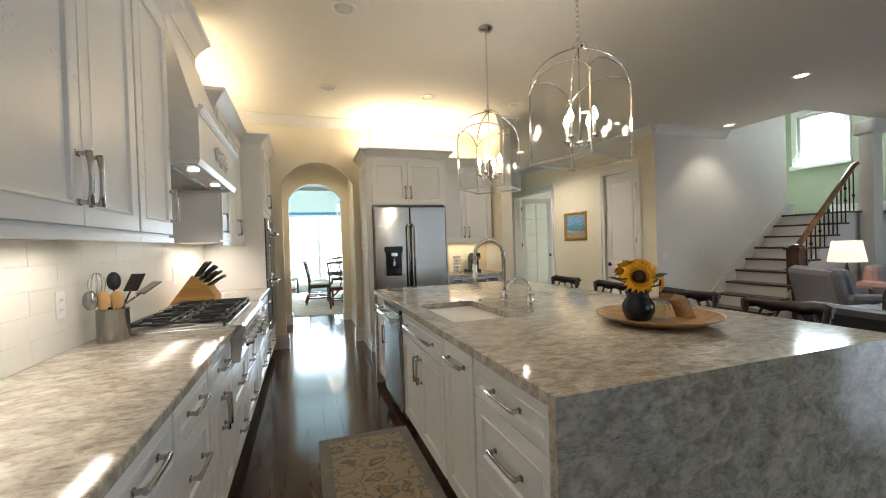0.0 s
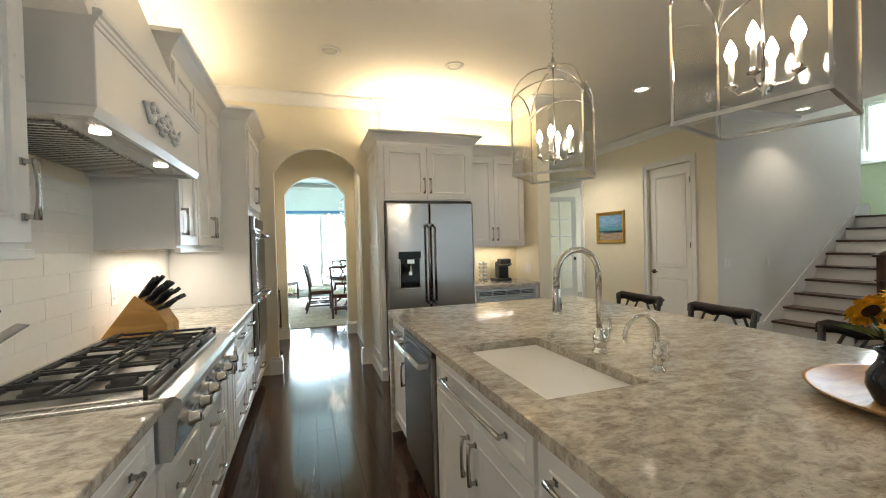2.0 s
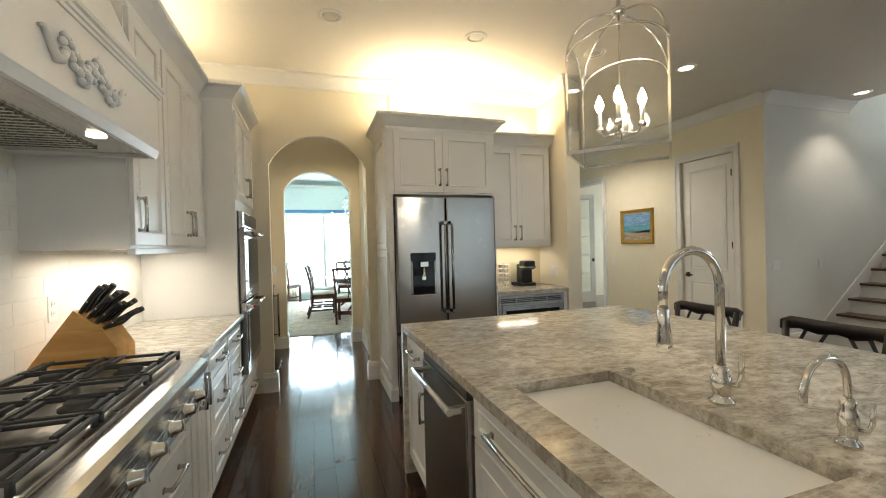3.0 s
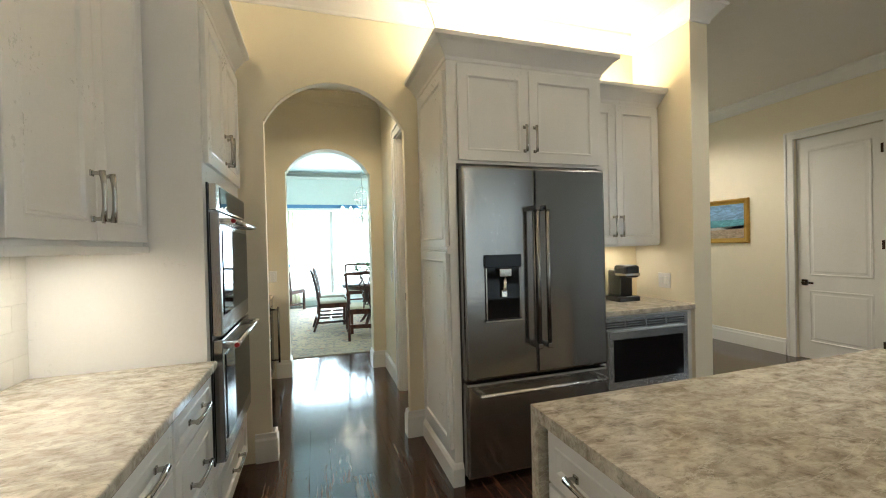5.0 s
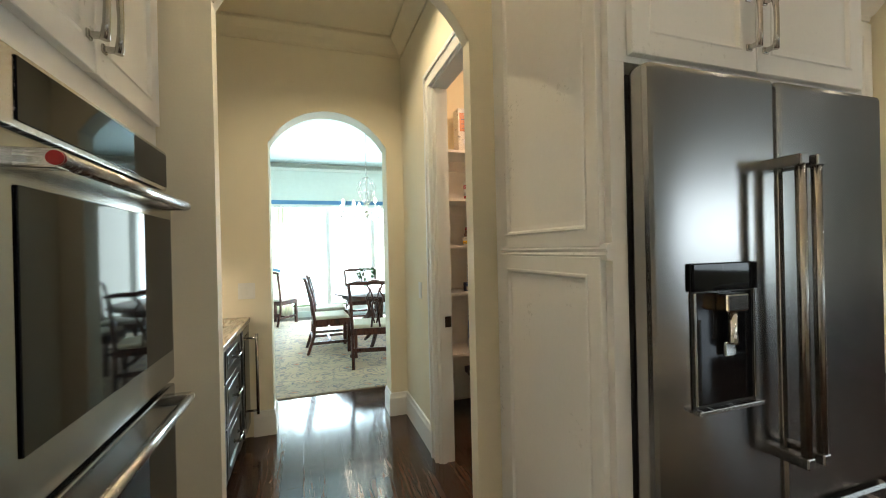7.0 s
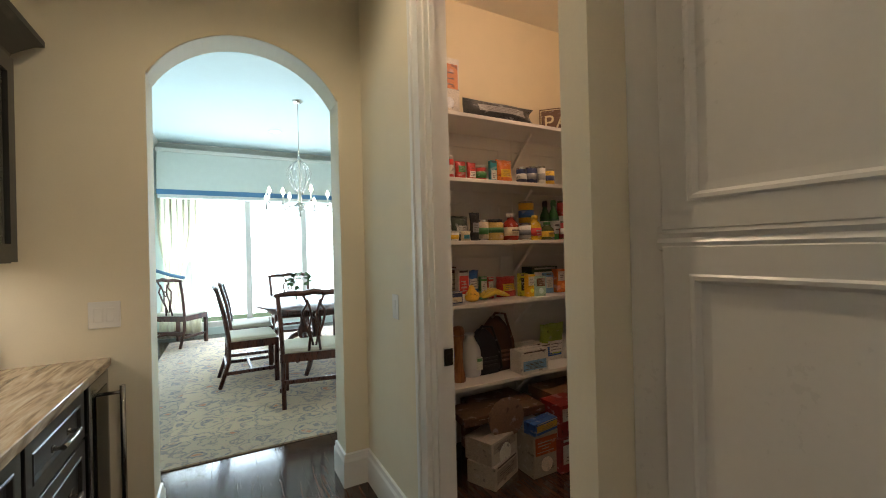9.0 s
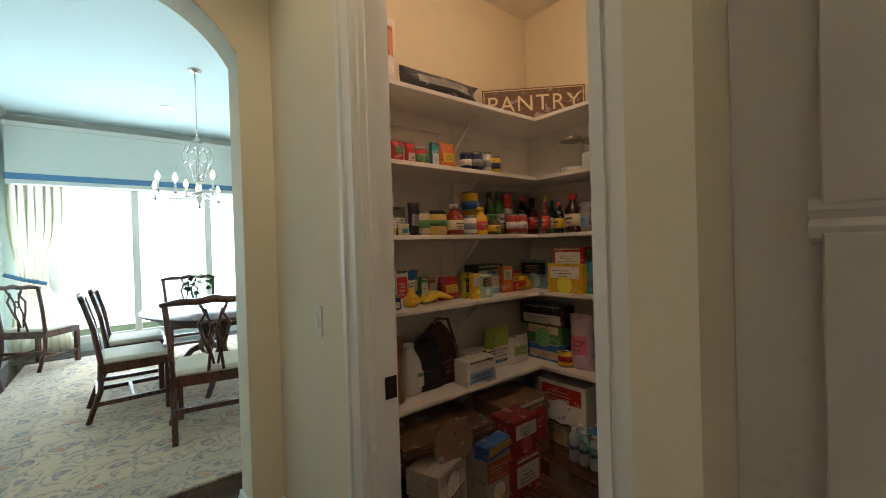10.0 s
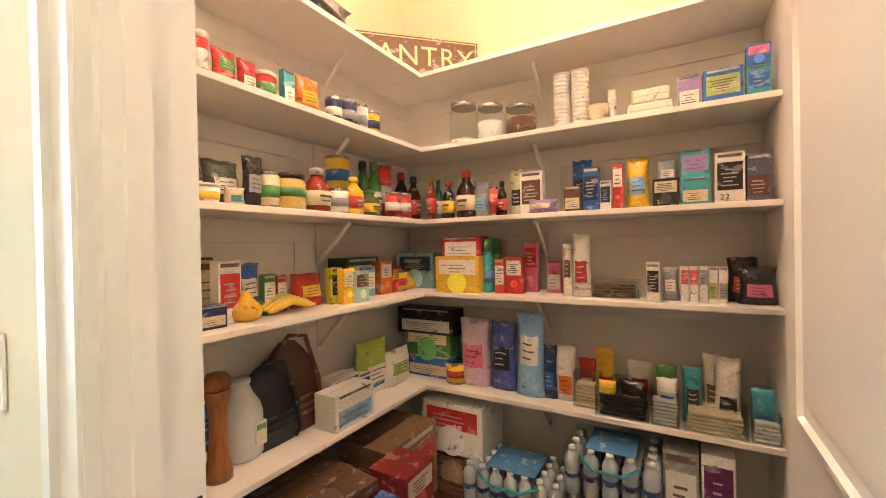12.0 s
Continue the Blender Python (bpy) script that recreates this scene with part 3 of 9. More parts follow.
# ceilings
bm = box(LX - 0.15, -3.15, CEIL, 7.2, A1B, CEIL + 0.15)
bm_box(bm, 7.2, -3.15, CEIL, 11.65, 4.9, CEIL + 0.15)
setting("ceiling_kitchen", bm, CEILING, "cream white painted ceiling over kitchen and living room", "ceiling")
setting("ceiling_hall", box(LX - 0.15, A1B, CEIL, PX + 0.12, A2B, CEIL + 0.15), CREAM, "cream painted ceiling of hall and pantry", "ceiling")
setting("ceiling_dining", box(DL - 0.12, A2B, CEIL + 0.1, DR + 0.12, DB + 0.15, CEIL + 0.25), BLUE_CEIL, "pale blue painted dining room ceiling", "ceiling")
setting("ceiling_back_hall", box(PX + 0.12, A1B, CEIL, 9.12, 11.42, CEIL + 0.15), CEILING, "cream white painted back hall ceiling", "ceiling")
setting("ceiling_stairwell", box(7.2, 4.7, 5.1, SX + 0.15, 7.4, 5.2), CEILING, "white stairwell ceiling", "ceiling")
setting("wall_stairwell_drop", box(7.1, 4.75, CEIL + 0.15, SX, 4.9, 5.1), GREY_WALL, "pale wall above the stair opening")
setting("wall_stairwell_near", box(7.05, 4.9, CEIL + 0.15, 7.2, 6.06, 5.1), GREY_WALL, "pale wall above the stair opening")
# floor slab and garden
setting("floor", box(LX - 0.15, -3.15, -0.15, 11.65, DB + 0.15, -0.012), FLOORREST, "dark stained oak floor", "floor")
setting("ground", box(-400, -400, -0.6, 400, 400, -0.3), material("lawn", (0.06, 0.10, 0.03), 0.9, bump=0.5, grain=3), "green lawn round the house", "ground")

# ---- kitchen: left run ----
CT = 0.915


def base_run(y0, y1, fronts, label="white framed base cabinet with satin nickel pulls"):
    return cabinet("base_cabinet", label, "cabinet", (-0.165, y0, 0), 90, y1 - y0, 0.61, 0.0, 0.877, fronts, 0.10, "kitchen base cabinets")


def drawers(w, heights, pull="h", x0=0.012, x1=None, z=0.115):
    out = []
    for h in heights:
        out.append((x0, z, (w - 0.012) if x1 is None else x1, z + h - 0.008, pull))
        z += h
    return out


base_run(0.20, 1.10, drawers(0.90, (0.295, 0.30, 0.155)))
base_run(1.10, 2.00, drawers(0.90, (0.295, 0.30, 0.155)))
base_run(2.00, 2.48, drawers(0.48, (0.295, 0.30, 0.155)), "white base cabinet with three wide drawers")
base_run(2.48, 2.96, drawers(0.48, (0.295, 0.30, 0.155)), "white base cabinet with three wide drawers")
base_run(2.96, 3.54, [(0.012, 0.115, 0.288, 0.702, "vr"), (0.292, 0.115, 0.568, 0.702, "vl"), (0.012, 0.710, 0.568, 0.862, "h")], "white base cabinet with a drawer above paired doors")
cabinet("base_cabinet", "white drawer cabinet under the range top", "cabinet", (-0.165, 3.54, 0), 90, 1.09, 0.61, 0.0, 0.70, [(0.012, 0.115, 0.54, 0.39, "h"), (0.55, 0.115, 1.078, 0.39, "h"), (0.012, 0.40, 0.54, 0.685, "h"), (0.55, 0.40, 1.078, 0.685, "h")], 0.10, "kitchen base cabinets")
base_run(4.63, 4.98, [(0.012, 0.115, 0.173, 0.862, "vr"), (0.177, 0.115, 0.338, 0.862, "vl")], "narrow white base cabinet with upright pulls")
base_run(4.98, 5.47, drawers(0.49, (0.295, 0.30, 0.155)), "white base cabinet with three drawers")
base_run(5.47, 5.97, drawers(0.50, (0.295, 0.30, 0.155)), "white base cabinet with three drawers beside the ovens")

# worktop, cut round the range top
wt = thing("worktop", "cream and grey polished stone worktop on white cabinets", "worktop")
part("slab", box(LX, 0.20, CT - 0.038, -0.12, 3.545, CT, 0.006), STONE, wt)
part("slab", box(LX, 4.625, CT - 0.038, -0.12, 5.975, CT, 0.006), STONE, wt)
part("back_strip", box(LX, 3.546, CT - 0.038, LX + 0.06, 4.624, CT - 0.001), STONE, wt)


def range_top():
    t = thing("gas_cooktop", "stainless steel gas range top with black iron grates", "cooktop")
    y0, y1 = 3.548, 4.622
    part("body", bm_box(bm_box(B(), -0.70, y0, 0.72, -0.13, y1, CT + 0.012, 0.004), -0.72, y0, CT - 0.02, -0.66, y1, CT + 0.03, 0.004), STEEL_H, t)
    # bullnose control panel
    prof = [(-0.15, 0.715), (-0.105, 0.715), (-0.098, 0.73), (-0.082, 0.86), (-0.066, 0.895), (-0.07, 0.915), (-0.09, 0.928), (-0.15, 0.928)]
    m = Matrix(((1, 0, 0, 0), (0, 0, -1, y1), (0, 1, 0, 0), (0, 0, 0, 1)))
    part("control_panel", bm_prism(B(), prof, m, y1 - y0), STEEL_H, t)
    part("burner_tray", box(-0.655, y0 + 0.03, CT + 0.012, -0.16, y1 - 0.03, CT + 0.02, 0.003), material("stainless_tray", (0.42, 0.40, 0.37), 0.3, 1.0, grain=40), t)
    knob = B()
    bm_lathe(knob, [(0.028, 0), (0.028, 0.008), (0.021, 0.012), (0.019, 0.036), (0.014, 0.040)], 18)
    bm_box(knob, -0.019, -0.0035, 0.036, 0.019, 0.0035, 0.045, 0.001)
    data = mesh_of(knob, "knob", CHROME)
    for i in range(6):
        share("knob", data, t, pose(-0.086, y0 + 0.14 + i * 0.16, 0.80, 0, 82, 0))
    cap = B()
    bm_lathe(cap, [(0.055, 0), (0.055, 0.008), (0.04, 0.012), (0.04, 0.022), (0.034, 0.027), (0, 0.028)], 20)
    cap = mesh_of(cap, "burner", IRON)
    for gy in (3.73, 4.085, 4.44):
        for gx in (-0.53, -0.29):
            share("burner", cap, t, pose(gx, gy, CT + 0.02))
    for i, ga in enumerate((3.575, 3.93, 4.285)):
        bm = B()
        gb, z = ga + 0.335, CT + 0.052
        for x in (-0.645, -0.41, -0.18):
            bm_box(bm, x - 0.008, ga, z - 0.012, x + 0.008, gb, z, 0.003)
        for y in (ga + 0.008, gb - 0.008, (ga + gb) / 2):
            bm_box(bm, -0.645, y - 0.008, z - 0.012, -0.18, y + 0.008, z, 0.003)
        for cx in (-0.53, -0.29):
            for dx, dy in ((0.085, 0.075), (-0.085, 0.075), (0.085, -0.075), (-0.085, -0.075)):
                my = (ga + gb) / 2
                bm_box(bm, cx + dx - 0.007, min(my + dy * 0.35, my + dy * 2.1), z - 0.008, cx + dx + 0.007, max(my + dy * 0.35, my + dy * 2.1), z + 0.006, 0.002)
            bm_box(bm, cx - 0.11, (ga + gb) / 2 - 0.006, z - 0.004, cx + 0.11, (ga + gb) / 2 + 0.006, z + 0.006, 0.002)
        for x in (-0.645, -0.18):
            for y in (ga + 0.008, gb - 0.008):
                bm_cyl(bm, (x, y, CT + 0.012), (x, y, z), 0.008)
        part("grate", bm, IRON, t, "black cast iron grate")
    return t


range_top()


# upper cabinets
def upper(y0, y1, fronts, label, z1=2.52, x=-0.382):
    t = cabinet("wall_cabinet", label, "cabinet", (x, y0, 0), 90, y1 - y0, abs(LX - x), 1.42, z1, fronts, 0, "kitchen wall cabinets")
    part("light_rail", box(0, -0.022, 1.392, y1 - y0, 0.012, 1.4195, 0.003), CABINET, t)
    return t


def pair(w, a, b):
    return [(0.010, a, w / 2 - 0.002, b, "vrb"), (w / 2 + 0.002, a, w - 0.010, b, "vlb")]


u = upper(1.10, 2.08, pair(0.98, 1.435, 2.50), "white framed wall cabinet with paired doors")
crown_on(u, [(0, 0, 2.52), (0.98, 0, 2.52)])
u = upper(2.08, 2.96, pair(0.88, 1.435, 2.50), "white framed wall cabinet with paired doors over the worktop")
crown_on(u, [(0, 0, 2.52), (0.88, 0, 2.52)])
u = upper(2.96, 3.40, [(0.010, 1.435, 0.43, 2.50, "vrb")], "narrow white wall cabinet beside the range hood")
crown_on(u, [(0, 0, 2.52), (0.44, 0, 2.52), (0.44, 0.38, 2.52)])
u = upper(4.72, 5.14, [(0.010, 1.435, 0.41, 2.50, "vlb")], "narrow white wall cabinet beyond the range hood")
crown_on(u, [(0, 0.38, 2.52), (0, 0, 2.52), (0.42, 0, 2.52)])
u = upper(5.14, 5.975, pair(0.835, 1.435, 2.50), "white wall cabinet with paired doors beside the oven tower")
crown_on(u, [(0, 0, 2.52), (0.835, 0, 2.52)])


def range_hood():
    t = thing("range_hood", "white wooden range hood with carved ornament and vents", "range hood")
    y0, y1, xf = 3.50, 4.70, -0.25
    bm = box(LX, y0, 1.845, xf, y1, 2.12, 0.004)
    bm_box(bm, LX, y0, 1.815, xf - 0.03, y0 + 0.03, 1.845)
    bm_box(bm, LX, y1 - 0.03, 1.815, xf - 0.03, y1, 1.845)
    bm_prism(bm, [(xf - 0.03, 1.815), (xf - 0.012, 1.815), (xf, 1.845), (xf - 0.03, 1.845)], Matrix.Translation((0, y1, 0)) @ XZ, y1 - y0)
    part("apron", bm, CABINET, t)
    part("shelf_moulding", sweep_profile(B(), [(0, 0), (0.006, 0.002), (0.008, 0.012), (0.014, 0.016), (0.016, 0.026), (0.024, 0.032), (0.026, 0.044), (0.018, 0.050), (0, 0.052)], [(xf, y0 - 0.01, 2.085), (xf, y1 + 0.02, 2.085)]), CABINET, t)
    # sloped chimney breast
    bm = B()
    lo = [(LX, y0 + 0.02), (xf - 0.02, y0 + 0.02), (xf - 0.02, y1 - 0.02), (LX, y1 - 0.02)]
    hi = [(LX, y0 + 0.22), (-0.46, y0 + 0.22), (-0.46, y1 - 0.22), (LX, y1 - 0.22)]
    a = [bm.verts.new((x, y, 2.121)) for x, y in lo]
    b = [bm.verts.new((x, y, 2.72)) for x, y in hi]
    c = [bm.verts.new((x, y, 2.90)) for x, y in hi]
    for p, q in ((a, b), (b, c)):
        for i in range(4):
            bm.faces.new((p[i], p[(i + 1) % 4], q[(i + 1) % 4], q[i]))
    bm.faces.new(a[::-1]), bm.faces.new(c)
    part("chimney", bm, CABINET, t)
    part("crown", sweep_profile(B(), [(p, q * 1.4) for p, q in CABCROWN], [(LX + 0.01, y0 + 0.22, 2.78), (-0.46, y0 + 0.22, 2.78), (-0.46, y1 - 0.22, 2.78), (LX + 0.01, y1 - 0.22, 2.78)]), CABINET, t)
    part("vent_liner", box(LX + 0.01, y0 + 0.032, 1.828, xf - 0.032, y1 - 0.032, 1.843, 0.003), STEEL_H, t, "stainless steel vent liner")
    slat = mesh_of(box(-0.16, -0.006, 0, 0.16, 0.006, 0.010, 0.001), "slat", STEEL_H)
    for i in range(26):
        share("slat", slat, t, pose(-0.58, y0 + 0.14 + i * 0.0365, 1.817))
    lens = B()
    bm_lathe(lens, [(0.030, 0), (0.030, 0.004), (0.026, 0.006)], 18)
    lens = mesh_of(lens, "hood_light", CAN_ON)
    for y in (3.735, 4.35):
        share("hood_light", lens, t, pose(-0.337, y, 1.821))
    # carved flower and leaf ornament
    bm = B()
    rnd = random.Random(4)
    for k in range(7):
        s = (k - 3) * 0.042
        z = 1.955 + 0.028 * math.cos(k * 1.6)
        for j in range(6):
            a = j * math.pi / 3 + k
            bm_ball(bm, (xf + 0.008, 4.10 + s + 0.022 * math.cos(a), z + 0.022 * math.sin(a)), 0.016, 8, (0.7, 1, 0.8))
        bm_ball(bm, (xf + 0.016, 4.10 + s, z), 0.013, 8)
    for sgn in (-1, 1):
        pts = [(xf + 0.006, 4.10 + sgn * (0.14 + 0.018 * i), 1.955 - 0.03 * math.sin(i * 0.9)) for i in range(7)]
        bm_tube(bm, pts, [0.014, 0.016, 0.014, 0.012, 0.010, 0.008, 0.004], 8)
    part("ornament", bm, CABINET, t, "carved white leaf ornament")


range_hood()


def oven_tower():
    y0, w = 5.98, 0.865
    t = cabinet("oven_tower", "tall white cabinet round a double wall oven", "cabinet", (-0.158, y0, 0), 90, w, 0.622, 0.0, 2.515, [(0.03, 1.785, w / 2 - 0.002, 2.47, "vrb"), (w / 2 + 0.002, 1.785, w - 0.03, 2.47, "vlb"), (0.03, 0.115, w - 0.03, 0.375, "h")], 0.10)
    crown_on(t, [(0, 0.6, 2.515), (0, 0, 2.515), (w, 0, 2.515)])
    o = thing("wall_oven", "stainless steel double wall oven with black glass doors", "oven", at=(-0.162, y0, 0), turn=90)
    part("surround", box(0.055, -0.012, 0.42, w - 0.045, 0.0, 1.705, 0.002), BLACK, o)
    part("control_panel", box(0.06, -0.045, 1.580, w - 0.05, -0.012, 1.700, 0.004), STEEL_H, o)
    part("display", box(0.13, -0.048, 1.592, w - 0.06, -0.045, 1.690, 0.001), BLACKGLASS, o)
    for z0, z1 in ((1.005, 1.570), (0.43, 0.990)):
        d = part("oven_door", box(0.06, -0.055, z0, w - 0.05, -0.012, z1, 0.005), STEEL, o)
        part("oven_glass", box(0.105, -0.059, z0 + 0.090, w - 0.075, -0.055, z1 - 0.078, 0.002), BLACKGLASS, d)
        bm = B()
        bm_cyl(bm, (0.105, -0.105, z1 - 0.038), (w - 0.085, -0.105, z1 - 0.038), 0.013, seg=14)
        for x in (0.118, w - 0.098):
            bm_box(bm, x - 0.016, -0.108, z1 - 0.053, x + 0.016, -0.05, z1 - 0.023, 0.004)
        part("handle", bm, STEEL_H, d, "tubular steel handle")
        bm = B()
        bm_cyl(bm, (0.104, -0.105, z1 - 0.038), (0.099, -0.105, z1 - 0.038), 0.011, seg=14)
        part("medallion", bm, material("red_medallion", (0.35, 0.03, 0.03), 0.3, 0.4, grain=40), d, "small red end cap")


oven_tower()

# ---- fridge wall ----
t = cabinet("fridge_surround", "tall white panelled cabinet round the refrigerator", "cabinet", (1.045, 6.20, 0), 0, 1.060, 0.679, 1.868, 2.46, [(0.06, 1.885, 0.518, 2.44, "vrb"), (0.522, 1.885, 1.025, 2.44, "vlb")])
part("side_panel", box(0.0, 0.0, 0.0, 0.050, 0.679, 1.867), CABINET, t)
part("side_panel", box(1.025, 0.0, 0.0, 1.060, 0.645, 1.867), CABINET, t)
for z0, z1 in ((0.20, 1.353), (1.381, 2.41)):
    pn = bm_panel(B(), 0.0, z0, 0.575, z1, 0, 0.020, 0.047)
    data = mesh_of(pn, "end_panel", CABINET)
    share("end_panel", data, t, pose(0.0, 0.60, 0, 0, 0, -90))
part("end_rail", sweep_profile(B(), [(0, -0.024), (0.016, -0.020), (0.020, -0.008), (0.014, 0), (0.020, 0.008), (0.016, 0.020), (0, 0.024)], [(0.0, 0.61, 1.367), (0.0, 0.0, 1.367)]), CABINET, t)
part("plinth", sweep_profile(B(), [(0, 0), (0.02, 0), (0.018, 0.10), (0.008, 0.12), (0, 0.13)], [(0, 0.679, 0), (0, 0.0, 0), (0.05, 0.0, 0)]), CABINET, t)
crown_on(t, [(0, 0.679, 2.46), (0, 0, 2.46), (1.060, 0, 2.46), (1.060, 0.645, 2.46)])


def refrigerator():
    f = thing("refrigerator", "stainless steel french-door refrigerator with a water dispenser", "refrigerator", at=(1.100, 6.205, 0))
    w = 0.966
    part("body", box(0.004, 0.0, 0.04, w - 0.004, 0.62, 1.838), material("grey_fridge_casing", (0.10, 0.10, 0.10), 0.4, 0.6, grain=40), f)
    mid = 0.468
    for x0, x1, nm in ((0.0, mid - 0.003, "left"), (mid + 0.003, w, "right")):
        d = part("door", box(x0, -0.075, 0.612, x1, -0.006, 1.846, 0.016), STEEL, f)
        hx = mid - 0.034 if nm == "left" else mid + 0.030
        bm = B()
        bm_cyl(bm, (hx, -0.150, 0.785), (hx, -0.150, 1.612), 0.0125, seg=14)
        for z in (0.797, 1.60):
            bm_box(bm, hx - 0.015, -0.163, z - 0.015, hx + 0.015, -0.07, z + 0.015, 0.004)
        part("handle", bm, STEEL, d, "tubular steel handle")
        if nm == "left":
            x0, x1 = 0.126, 0.356
            g = part("dispenser", box(x0, -0.079, 0.950, x1, -0.0745, 1.328, 0.003), BLACK, d, "black water and ice dispenser")
            part("dispenser_recess", box(x0 + 0.016, -0.081, 0.962, x1 - 0.016, -0.079, 1.255, 0.001), BLACKGLASS, g)
            part("dispenser_panel", box(x0 - 0.002, -0.088, 1.258, x1 + 0.002, -0.079, 1.332, 0.003), BLACKGLASS, g)
            for sx in (x0 + 0.004, x1 - 0.012):
                part("recess_side", box(sx, -0.084, 0.962, sx + 0.008, -0.079, 1.255, 0.001), PULL, g)
            bm = box(0.203, -0.118, 1.205, 0.279, -0.081, 1.252, 0.005)
            bm_lathe(bm, [(0.013, 1.120), (0.015, 1.126), (0.011, 1.15), (0.012, 1.205)], 14, (0.241, -0.100, 0))
            part("spout", bm, CHROME, g)
            part("paddle", box(0.222, -0.095, 1.085, 0.260, -0.086, 1.125, 0.003), CHROME, g)
            part("drip_tray", box(x0 - 0.002, -0.100, 0.944, x1 + 0.002, -0.079, 0.956, 0.002), STEEL_H, g)
    d = part("drawer", box(0.0, -0.075, 0.05, w, -0.006, 0.600, 0.016), STEEL, f)
    bm = B()
    bm_cyl(bm, (0.055, -0.150, 0.548), (w - 0.055, -0.150, 0.548), 0.0125, seg=14)
    for x in (0.075, w - 0.075):
        bm_box(bm, x - 0.014, -0.160, 0.534, x + 0.014, -0.07, 0.562, 0.004)
    part("handle", bm, STEEL_H, d, "tubular steel handle")
    part("badge", box(0.42, -0.0775, 0.115, 0.54, -0.0745, 0.140, 0.001), CHROME, d)


refrigerator()
# coffee nook
NKX0, NKX1 = 2.108, 2.975
nk = cabinet("nook_cabinet", "white base cabinet with a built-in microwave", "cabinet", (NKX0, 6.315, 0), 0, NKX1 - NKX0, 0.53, 0.0, 0.877, [(0.03, 0.115, 0.837, 0.265, "h2")], 0.10)
mw = thing("microwave", "stainless steel built-in microwave with black glass", "microwave", at=(NKX0 + 0.05, 6.313, 0))
part("trim_frame", box(0.0, -0.014, 0.285, 0.765, 0.0, 0.862, 0.003), STEEL_H, mw)
for z0 in (0.312, 0.790):
    for k in range(4):
        for j in range(3):
            part("vent", box(0.030 + k * 0.180, -0.0165, z0 + j * 0.017, 0.190 + k * 0.180, -0.0135, z0 + 0.010 + j * 0.017), BLACK, mw)
part("oven_door", box(0.035, -0.040, 0.375, 0.730, -0.014, 0.772, 0.005), STEEL_H, mw)
part("oven_glass", box(0.075, -0.043, 0.425, 0.690, -0.040, 0.715, 0.002), BLACKGLASS, mw)
solid("nook_worktop", box(2.107, 6.275, CT - 0.038, NKX1 - 0.001, 6.849, CT, 0.005), STONE, "cream and grey stone top over the microwave cabinet", "worktop")
u = cabinet("nook_wall_cabinet", "white framed wall cabinet above the coffee nook", "cabinet", (2.107, 6.575, 0), 0, 0.843, 0.275, 1.352, 2.46, [(0.01, 1.367, 0.419, 2.44, "vrb"), (0.423, 1.367, 0.833, 2.44, "vlb")], 0)
crown_on(u, [(0.1, 0, 2.46), (0.843, 0, 2.46), (0.843, 0.27, 2.46)])

# ---- island ----
IX0, IX1, IY0, IY1 = 0.90, 2.56, 1.97, 5.055
bm = B()
SKX0, SKX1, SKY0, SKY1 = 1.025, 1.43, 3.10, 3.83
bm_box(bm, IX0, IY0, CT - 0.038, SKX0, IY1, CT)
bm_box(bm, SKX1, IY0, CT - 0.038, IX1, IY1, CT)
bm_box(bm, SKX0, IY0, CT - 0.038, SKX1, SKY0, CT)
bm_box(bm, SKX0, SKY1, CT - 0.038, SKX1, IY1, CT)
bmesh.ops.remove_doubles(bm, verts=bm.verts, dist=0.0005)
isl = thing("island_worktop", "polished cream and grey stone island top with waterfall ends", "worktop")
part("top", bm, STONE, isl)
part("waterfall_end", box(IX0, IY0, 0, IX1, IY0 + 0.038, CT - 0.038), STONE, isl)
part("waterfall_end", box(IX0, IY1 - 0.038, 0, IX1, IY1, CT - 0.038), STONE, isl)


def island_unit(y1, y0, fronts, label):
    """A unit whose front faces the aisle; y1 is its far side."""
    return cabinet("island_cabinet", label, "cabinet", (IX0 + 0.045, y1, 0), -90, y1 - y0, 0.61, 0.0, 0.877, fronts, 0.10, "island cabinets")


island_unit(5.015, 4.555, [(0.012, 0.115, 0.448, 0.702, "vr"), (0.012, 0.710, 0.448, 0.862, "h")], "narrow white island cabinet with a drawer and a door")
island_unit(3.94, 3.005, [(0.012, 0.115, 0.465, 0.702, "vr"), (0.470, 0.115, 0.923, 0.702, "vl"), (0.012, 0.710, 0.923, 0.862, "hx")], "white sink cabinet with paired doors in the island")
island_unit(3.005, 2.61, [(0.012, 0.115, 0.383, 0.862, "hl")], "white pull-out cabinet in the island")
island_unit(2.61, 2.01, drawers(0.60, (0.295, 0.30, 0.155), "hl"), "white island cabinet with three drawers")
dw = thing("dishwasher", "stainless steel dishwasher with a tubular handle", "dishwasher", at=(IX0 + 0.045, 4.553, 0), turn=-90)
part("body", box(0.004, 0.0, 0.05, 0.612, 0.58, 0.872), BLACK, dw)
part("door", box(0.006, -0.045, 0.11, 0.610, -0.001, 0.835, 0.006), STEEL, dw)
part("control_strip", box(0.006, -0.040, 0.838, 0.610, -0.001, 0.868, 0.004), BLACK, dw)
bm = B()
bm_cyl(bm, (0.03, -0.10, 0.79), (0.586, -0.10, 0.79), 0.013, seg=14)
for x in (0.05, 0.566):
    bm_box(bm, x - 0.016, -0.103, 0.777, x + 0.016, -0.04, 0.803, 0.004)
part("handle", bm, STEEL_H, dw, "tubular steel handle")
part("foot", bm_cyl(B(), (0.59, 0.03, 0), (0.59, 0.03, 0.06), 0.012), CHROME, dw)
part("foot", bm_cyl(B(), (0.03, 0.03, 0), (0.03, 0.03, 0.06), 0.012), CHROME, dw)
